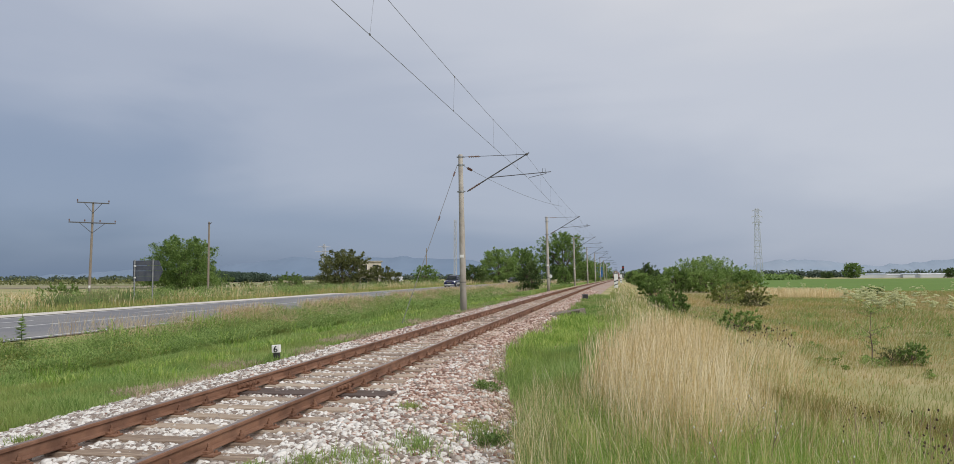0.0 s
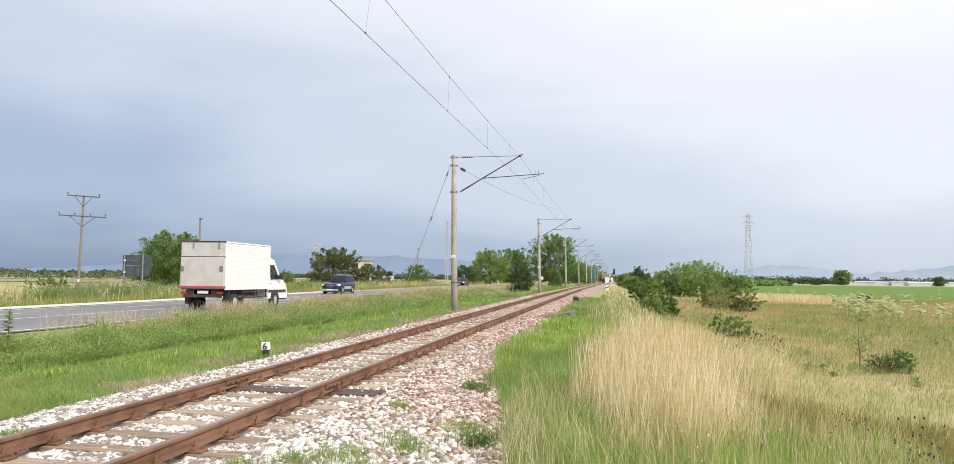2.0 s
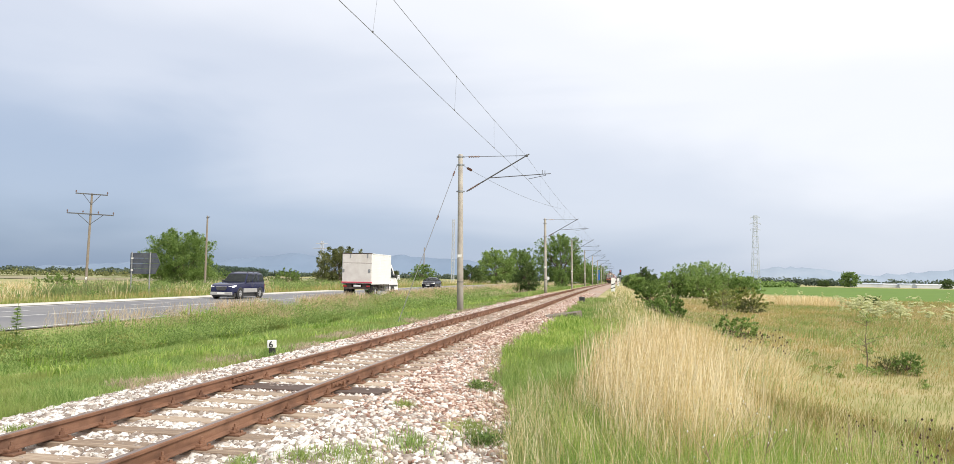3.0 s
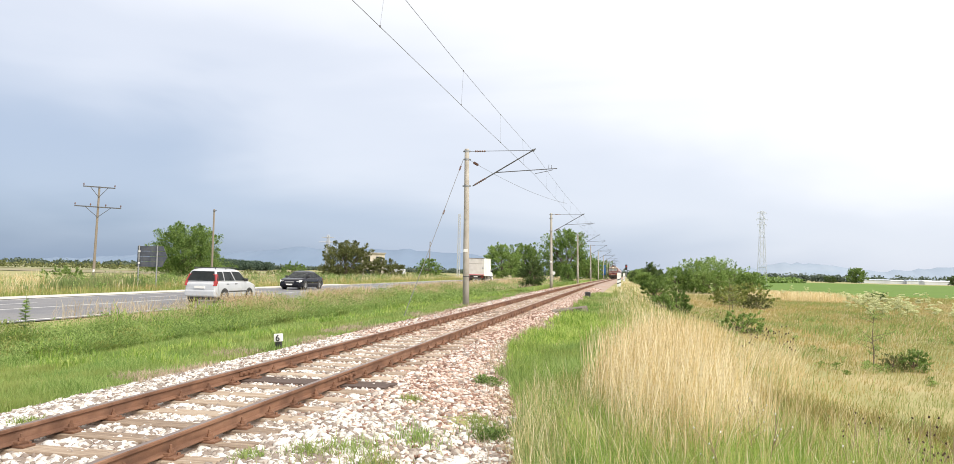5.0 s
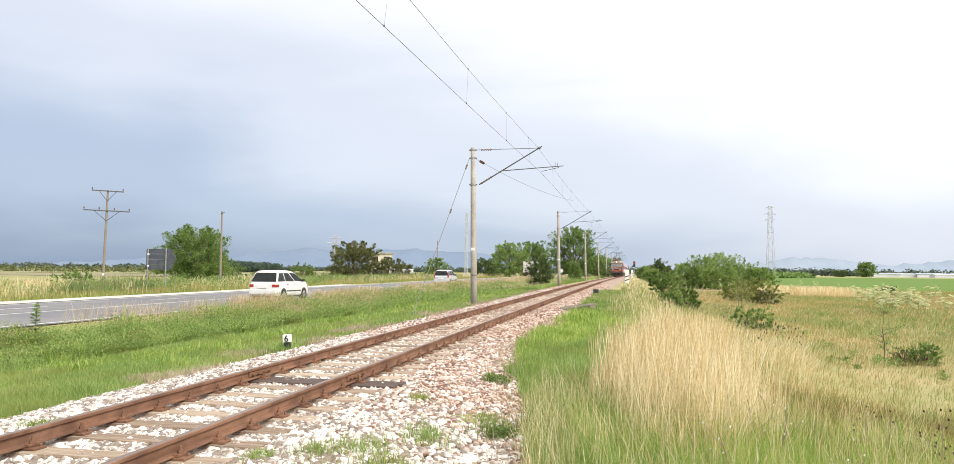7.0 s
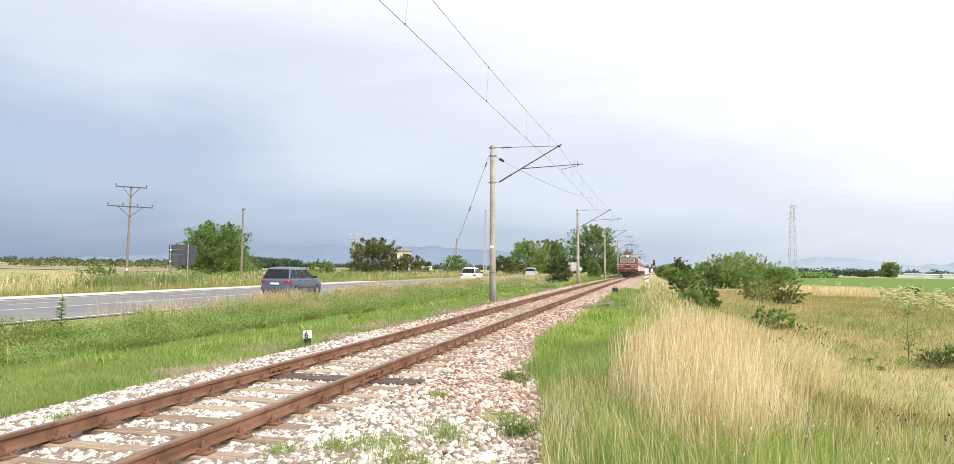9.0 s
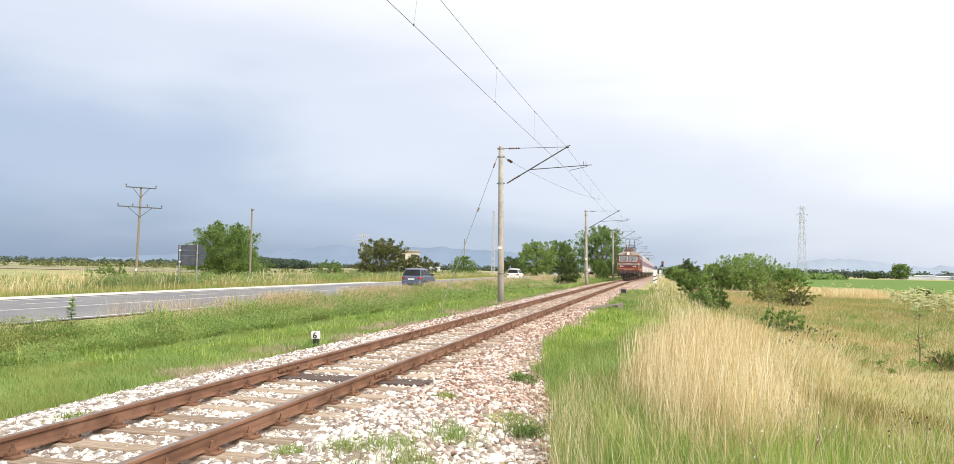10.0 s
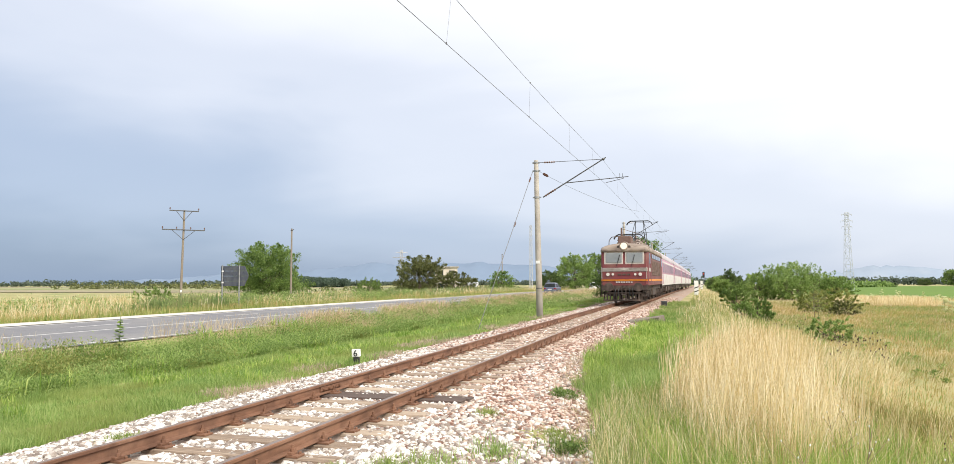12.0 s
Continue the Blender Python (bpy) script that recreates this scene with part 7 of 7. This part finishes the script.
blades("meadow_weeds", pts, 0.18, 0.46, 0.006, 1.1, GRASS_WEED, "green and brown weeds at the meadow's near edge", 24, 0.22, wind=0.2)
weeds("meadow_weeds", "low leafy weeds scattered in the dry meadow", 420, 15000, 1.6, 20, 12, 60, 0.15, 0.42, 0.026, LEAF_LIGHT, 35, lambda x, y: (field_noise(x, y, 0.6, 59) > 0.25) & (x < 0.45 * y))

for k, (x0, y0, r0, h0) in enumerate(((-2.1, 11.7, 0.16, 0.34), (-1.45, 8.3, 0.12, 0.3))):
    ob = weeds("weed_tuft", "dark leafy weed tuft at the foot of the ballast", 26, 900, x0 - r0, x0 + r0, y0 - r0, y0 + r0, h0 * 0.6, h0, 0.02, LEAF, 36 + k, anywhere, 1.0)
    tagged(ob, category="weed", group="weeds at the ballast foot", kind="")
# where nobody walks: behind and beside the standpoint
rs = np.random.RandomState(25)
near = np.stack([rs.uniform(-1.3, 9, 26000), rs.uniform(-7, 4.2, 26000)], 1)
near = near[np.hypot(near[:, 0], near[:, 1]) > 0.5]
blades("trodden_grass", near, 0.05, 0.2, 0.009, 1.1, GRASS, "short trodden green grass beside the track", 25)
near = np.stack([rs.uniform(-13.4, -7.6, 20000), rs.uniform(-7, 6.5, 20000)], 1)
blades("verge_grass", near, 0.09, 0.24, 0.012, 0.8, GRASS, "short bright green grass along the railway", 26)

# beyond the road
pts = scatter(115000, -86, -29.8, 23, 195, 21, 1.35, lambda x, y, r: x < -30.0 - 1.5 * r.rand(len(x)))
blades("roadside_meadow", np.column_stack([pts, 0.85 + 0.6 * field_noise(pts[:, 0], pts[:, 1], 0.35, 71)]), 0.3, 1.0, 0.008, 0.7, GRASS_MIX, "half dry tall grass beyond the road", 21)
pts = scatter(72000, -74, -31.4, 25, 195, 22, 1.35, lambda x, y, r: field_noise(x, y, 0.2, 17) + 0.5 * field_noise(x, y, 0.7, 73) > 0.05)
blades("roadside_straw_meadow", np.column_stack([pts, 0.95 + 0.4 * field_noise(pts[:, 0], pts[:, 1], 0.5, 74)]), 0.6, 1.45, 0.006, 0.5, GRASS_DRY, "pale straw coloured grass beyond the road", 22, ear=True, wind=0.1)
pts = scatter(15000, -34.5, -30.2, 23, 170, 34, 1.4, lambda x, y, r: x < -30.2 - 0.5 * r.rand(len(x)))
blades("shoulder_edge_grass", pts, 0.2, 0.55, 0.008, 0.9, GRASS_DEEP, "green grass at the gravel shoulder's edge", 34)
pts = scatter(110000, -55, -32.6, 44, 172, 23, 1.3, lambda x, y, r: np.abs(x + 36.2 + 0.03 * y) < 3.4 + 2.0 * field_noise(x, y, 0.2, 18))
blades("reeds", np.column_stack([pts, 0.9 + 0.4 * field_noise(pts[:, 0], pts[:, 1], 0.6, 75)]), 0.7, 1.75, 0.008, 0.55, GRASS_REED, "tall green reeds beyond the road", 23)

# tufts on the ballast
TUFTS = ((-1.55, 8.6, 0.26), (-2.15, 7.7, 0.24), (-2.55, 6.9, 0.22), (-2.2, 6.5, 0.2), (-1.8, 6.3, 0.22), (-2.9, 6.6, 0.16), (-2.75, 9.6, 0.12), (-1.75, 9.1, 0.15), (-3.3, 6.3, 0.12), (-6.2, 6.9, 0.12), (-2.0, 5.8, 0.3), (-2.6, 5.7, 0.22))
for k, (x, y, r) in enumerate(TUFTS):
    rs = np.random.RandomState(100 + k)
    n = 420
    pts = np.stack([x + rs.randn(n) * r * 0.6, y + rs.randn(n) * r * 0.8], 1)
    ob = blades("grass_tuft", pts, 0.06, 0.08 + 0.75 * r, 0.010, 1.1, GRASS if k % 3 else GRASS_DEEP, "small green weed tuft growing through the ballast", 100 + k)
    tagged(ob, category="weed", group="ballast weeds")


def head_mesh(name, r, material, seed, umbel=False):
    rs = np.random.RandomState(seed)
    bm = bmesh.new()
    if umbel:
        for k in range(14):
            a, q = k * 2.4, math.sqrt((k + 0.5) / 14)
            bmesh.ops.create_icosphere(bm, subdivisions=1, radius=r * 0.2, matrix=Matrix.Translation((math.cos(a) * q * r, math.sin(a) * q * r, 0.12 * r * (1 - q))))
    else:
        bmesh.ops.create_icosphere(bm, subdivisions=1, radius=r, matrix=Matrix.Diagonal((1, 1, 1.35, 1)))
        for v in bm.verts:
            v.co *= 1 + 0.15 * rs.randn()
    ob = part(name, bm, material)
    me = ob.data
    bpy.data.objects.remove(ob)
    return me


def seed_heads(name, spots, hmin, hmax, r, material, stemm, label, category, seed, per=3):
    rs = np.random.RandomState(seed)
    me = head_mesh("flower_head" if name != "thistle" else "seed_head", r, material, seed, name == "umbel_plant")
    for x, y in spots:
        root = tagged(empty(name, pose(x, y, float(ground_z(x, y)))), label, category, group=name + " stand")
        bm = bmesh.new()
        h = rs.uniform(hmin, hmax)
        tip = Vector((rs.uniform(-0.2, 0.2), rs.uniform(-0.2, 0.2), h))
        rod(bm, (0, 0, -0.05), tip, 0.006, 0.003, seg=4)
        for j in range(per):
            q = rs.uniform(0.55, 1.0)
            c = tip * q + Vector((rs.uniform(-0.16, 0.16), rs.uniform(-0.16, 0.16), rs.uniform(0.02, 0.12)))
            rod(bm, tip * (q - 0.12), c, 0.003, 0.002, seg=4)
            ob = new("flower_head" if name != "thistle" else "seed_head", me)
            ob.parent = root
            ob.matrix_basis = pose(*c, rs.uniform(-25, 25), rs.uniform(-25, 25), rs.uniform(0, 360))
        part("stem", bm, stemm, root)


THISTLE = mat("dark dry seed heads", [(0.05, 0.032, 0.022), (0.09, 0.06, 0.04)], 0.9, scale=30)
STALK = mat("dry stalk", [(0.26, 0.2, 0.12), (0.36, 0.29, 0.18)], 0.9, scale=10)
UMBEL = mat("pale yellow flower heads", [(0.60, 0.62, 0.34), (0.74, 0.75, 0.48)], 0.8, scale=12, translucent=0.3)
rs = np.random.RandomState(77)
seed_heads("thistle", [(3.05 + rs.randn() * 0.11, 8.4 + rs.randn() * 0.25) for _ in range(9)], 0.4, 0.8, 0.0115, THISTLE, STALK, "dry thistle with dark seed heads in the meadow", "weed", 5, 4)
seed_heads("thistle", [(2.4 + rs.randn() * 0.2, 8.4 + rs.randn() * 0.6) for _ in range(4)], 0.45, 0.8, 0.009, THISTLE, STALK, "dry thistle with dark seed heads in the meadow", "weed", 6, 3)
seed_heads("thistle", [(4.2 + rs.randn() * 1.0, 24 + rs.randn() * 3) for _ in range(14)], 0.6, 1.1, 0.02, THISTLE, STALK, "dry thistle with dark seed heads in the meadow", "weed", 7, 4)
seed_heads("umbel_plant", [(17 + rs.randn() * 1.1, 53 + rs.randn() * 4) for _ in range(60)], 0.8, 1.9, 0.16, UMBEL, LEAF_LIGHT, "tall weed with pale yellow flower umbels", "weed", 8, 6)
seed_heads("umbel_plant", [(24 + rs.randn() * 7, 92 + rs.randn() * 9) for _ in range(26)], 1.0, 2.0, 0.12, UMBEL, LEAF_LIGHT, "tall weed with pale yellow flower umbels", "weed", 9, 6)
seed_heads("umbel_plant", [(-52 + rs.randn() * 8, 58 + rs.randn() * 7) for _ in range(26)], 1.0, 1.5, 0.10, UMBEL, LEAF_LIGHT, "tall weed with pale yellow flower umbels", "weed", 10, 6)
seed_heads("white_flower", [(1.35 + rs.randn() * 0.35, 6.9 + rs.randn() * 1.0) for _ in range(7)], 0.5, 0.8, 0.007, WHITE, STALK, "small white wild flower in tall grass", "weed", 11, 5)

# ballast stones
STONE = mat("pale ballast stone", [(0.24, 0.195, 0.165), (0.42, 0.375, 0.335), (0.58, 0.55, 0.51), (0.70, 0.68, 0.645)], 0.9, scale=5, island=0.75, obj=0.0, bump=0.3, bump_scale=50)
STONE_RED = mat("reddish ballast stone", [(0.19, 0.105, 0.078), (0.33, 0.205, 0.155), (0.45, 0.32, 0.255), (0.58, 0.47, 0.405)], 0.92, scale=5, island=0.75, bump=0.3, bump_scale=50)
STONE_ONE = mat("single pale ballast stone", [(0.24, 0.195, 0.165), (0.42, 0.375, 0.335), (0.58, 0.55, 0.51), (0.70, 0.68, 0.645)], 0.9, scale=5, obj=0.75, bump=0.3, bump_scale=50)

bm = bmesh.new()
bmesh.ops.create_icosphere(bm, subdivisions=1, radius=1.0)
ICO_V = np.array([v.co[:] for v in bm.verts])
bm.verts.index_update()
ICO_F = np.array([[v.index for v in f.verts] for f in bm.faces])
bm.free()


def stone_shapes(n, seed):
    """Rough angular stones: jittered, flattened and turned."""
    rs = np.random.RandomState(seed)
    v = ICO_V[None] * (1 + 0.25 * rs.randn(n, len(ICO_V), 1).clip(-1.2, 1.2)) * np.stack([rs.uniform(0.8, 1.35, n), rs.uniform(0.65, 1.1, n), rs.uniform(0.5, 0.85, n)], 1)[:, None, :]
    a, b = rs.rand(n) * 6.283, rs.randn(n) * 0.5
    ca, sa, cb, sb = np.cos(a), np.sin(a), np.cos(b), np.sin(b)
    x, y, z = v[..., 0], v[..., 1], v[..., 2]
    y, z = y * cb[:, None] - z * sb[:, None], y * sb[:, None] + z * cb[:, None]
    return np.stack([x * ca[:, None] - y * sa[:, None], x * sa[:, None] + y * ca[:, None], z], -1)


def stone_field(name, n, x0, x1, y0, y1, size, material, label, seed, keep=None, near=1.0):
    rs = np.random.RandomState(seed)
    x = x0 + (x1 - x0) * rs.rand(n)
    y = y0 + (y1 - y0) * rs.rand(n) ** near
    xt = x - veer(y) - TRACK_X
    on_sleeper = (np.abs((y - JOINT_Y + 0.3125) % 0.625 - 0.3125) < 0.115) & (np.abs(xt) < 1.26)
    ok = (~on_sleeper | (rs.rand(n) < 0.74 + 0.6 * field_noise(x, y, 1.1, 41))) & (np.abs(np.abs(xt) - GAUGE / 2) > 0.10)
    if keep is not None:
        ok &= keep(x, y, rs)
    x, y = x[ok], y[ok]
    n = len(x)
    s = size * rs.uniform(0.6, 1.25, n)
    v = stone_shapes(n, seed + 1) * s[:, None, None]
    z = ground_z(x, y) + 0.006 + s * 0.22 + rs.rand(n) * 0.014
    v += np.stack([x, y, z], 1)[:, None, :]
    f = (ICO_F[None] + (np.arange(n) * len(ICO_V))[:, None, None]).reshape(-1, 3)
    return tagged(mesh_from(name, v.reshape(-1, 3), f, material), label, "ballast", kind="stuff")


left_edge = lambda x, y: x > -7.4 + 0.25 * field_noise(x, y, 1.3, 4)
right_edge = lambda x, y: x < np.interp(y, (3, 5, 8, 11, 13, 18, 30, 60), (-0.4, -0.75, -1.2, -1.6, -2.0, -2.4, -2.35, -2.2)) + 0.18 * field_noise(x, y, 1.1, 8)
inside = lambda x, y, r: left_edge(x, y) & right_edge(x, y)
redden = lambda x, y: np.clip((y - 7.2) / 4 + 0.2 * (x + 3.4) + 0.28 * field_noise(x, y, 0.6, 31), 0, 1) * np.where(x > -3.9, 1.0, 0.55)
pale = lambda x, y, r: inside(x, y, r) & (r.rand(len(x)) > redden(x, y) * 0.85)
reddish = lambda x, y, r: inside(x, y, r) & (r.rand(len(x)) < redden(x, y) * 0.9 + 0.04)
stone_field("ballast_stones", 60000, -7.8, -1.0, 4.5, 17, 0.040, STONE, "pale angular ballast stones around the sleepers", 1, pale)
stone_field("ballast_stones", 34000, -7.6, -1.6, 17, 60, 0.045, STONE, "pale ballast stones further along the track", 3, pale, 1.4)
stone_field("red_ballast_stones", 56000, -7.8, -1.0, 6, 20, 0.031, STONE_RED, "reddish brown ballast stones on the shoulder", 5, reddish)
stone_field("red_ballast_stones", 40000, -7.6, -1.6, 18, 75, 0.05, STONE_RED, "reddish brown ballast stones along the shoulder", 7, reddish, 1.4)

stone_field("ballast_stones", 26000, -7.6, -1.0, -7, 4.6, 0.042, STONE, "pale ballast stones further back along the track", 9, lambda x, y, r: left_edge(x, y) & (x < -1.0 + 0.2 * field_noise(x, y, 1.1, 8)))

# the stones nearest to the eye, one by one
shapes = stone_shapes(12, 50)
stone_mesh = []
for k in range(12):
    ob = mesh_from("ballast_stone", shapes[k], ICO_F, STONE_ONE)
    stone_mesh.append(ob.data)
    bpy.data.objects.remove(ob)
rs = np.random.RandomState(60)
made = 0
while made < 280:
    x, y = rs.uniform(-3.75, -1.7), rs.uniform(5.2, 8.4)
    if abs(abs(x - TRACK_X) - GAUGE / 2) < 0.12:
        continue
    s = rs.uniform(0.028, 0.052)
    ob = new("ballast_stone", stone_mesh[made % 12])
    ob.parent = bed
    ob.matrix_basis = Matrix.LocRotScale((x, y, float(ground_z(x, y)) + 0.02 + rs.rand() * 0.012), Euler((rs.rand() * 0.8, rs.rand() * 0.8, rs.rand() * 6.28)), (s, s, s))
    made += 1


def motions():
    # the train runs at an even pace; the rail lies level beyond the first hundred metres
    for thing, back in [(loco, 0.0)] + [(c, 16.2 + 24.9 * k) for k, c in enumerate(coaches)]:
        rows = []
        for k in range(13):
            y = 46.7 + 28.2 * (12 - k) + back
            grade = math.degrees(math.atan((float(track_z(y + 14)) - float(track_z(y + 2))) / 12))
            rows.append((float(k), pose(TRACK_X + float(veer(y)), y, float(track_z(y + 2)) - 2 * math.tan(math.radians(grade)), grade, 0, -0.24)))
        walk(thing, rows)
    # road: seconds and the place of the rear (going away) or of the front (coming)
    away = ((truck, -19.89, [(0.0, -10.3), (1.0, 13.2), (1.5, 23.9), (2.0, 34.0), (2.5, 44.6), (3.0, 55.2), (5.0, 99.8), (5.5, 112.1), (6.5, 134.5), (9.0, 192.0), (10.5, 223.1), (12.0, 255.3)]),
            (wagon, -19.72, [(0.0, -70.1), (3.0, -9.2), (4.8, 27.9), (5.0, 32.3), (5.5, 42.7), (6.0, 53.6), (6.5, 64.9), (9.0, 122.4), (12.0, 188.6)]),
            (mpv, -19.72, [(0.0, -105.8), (3.0, -43.7), (6.0, 17.9), (6.5, 27.7), (7.0, 37.6), (7.2, 41.9), (9.0, 79.8), (9.5, 90.2), (10.5, 111.2), (12.0, 142.6)]),
            (hatch, -19.78, [(0.0, -149.5), (3.0, -87.4), (7.0, -4.6), (8.8, 32.7), (9.0, 36.8), (9.5, 47.3), (10.0, 58.1), (10.5, 69.0), (11.0, 79.3), (12.0, 100.0)]))
    coming = ((suv, -25.76, 4.55, [(0.0, 111.1), (1.0, 88.3), (1.5, 76.9), (2.0, 66.0), (3.0, 45.5), (3.2, 41.4), (6.0, -16.1), (12.0, -138.0)]),
              (sedan, -25.53, 4.6, [(0.0, 174.8), (1.5, 136.6), (2.5, 111.0), (3.0, 98.9), (5.0, 54.3), (5.5, 43.9), (6.0, 33.6), (6.5, 23.2), (9.0, -28.7), (12.0, -90.8)]))
    for thing, x, rows in away:
        walk(thing, [(t, pose(x, y, ROAD_LEVEL + float(road_z(y)) + 0.003)) for t, y in rows])
    for thing, x, long, rows in coming:
        walk(thing, [(t, pose(x, y + long, ROAD_LEVEL + float(road_z(y)) + 0.003, 0, 0, 180)) for t, y in rows])


motions()
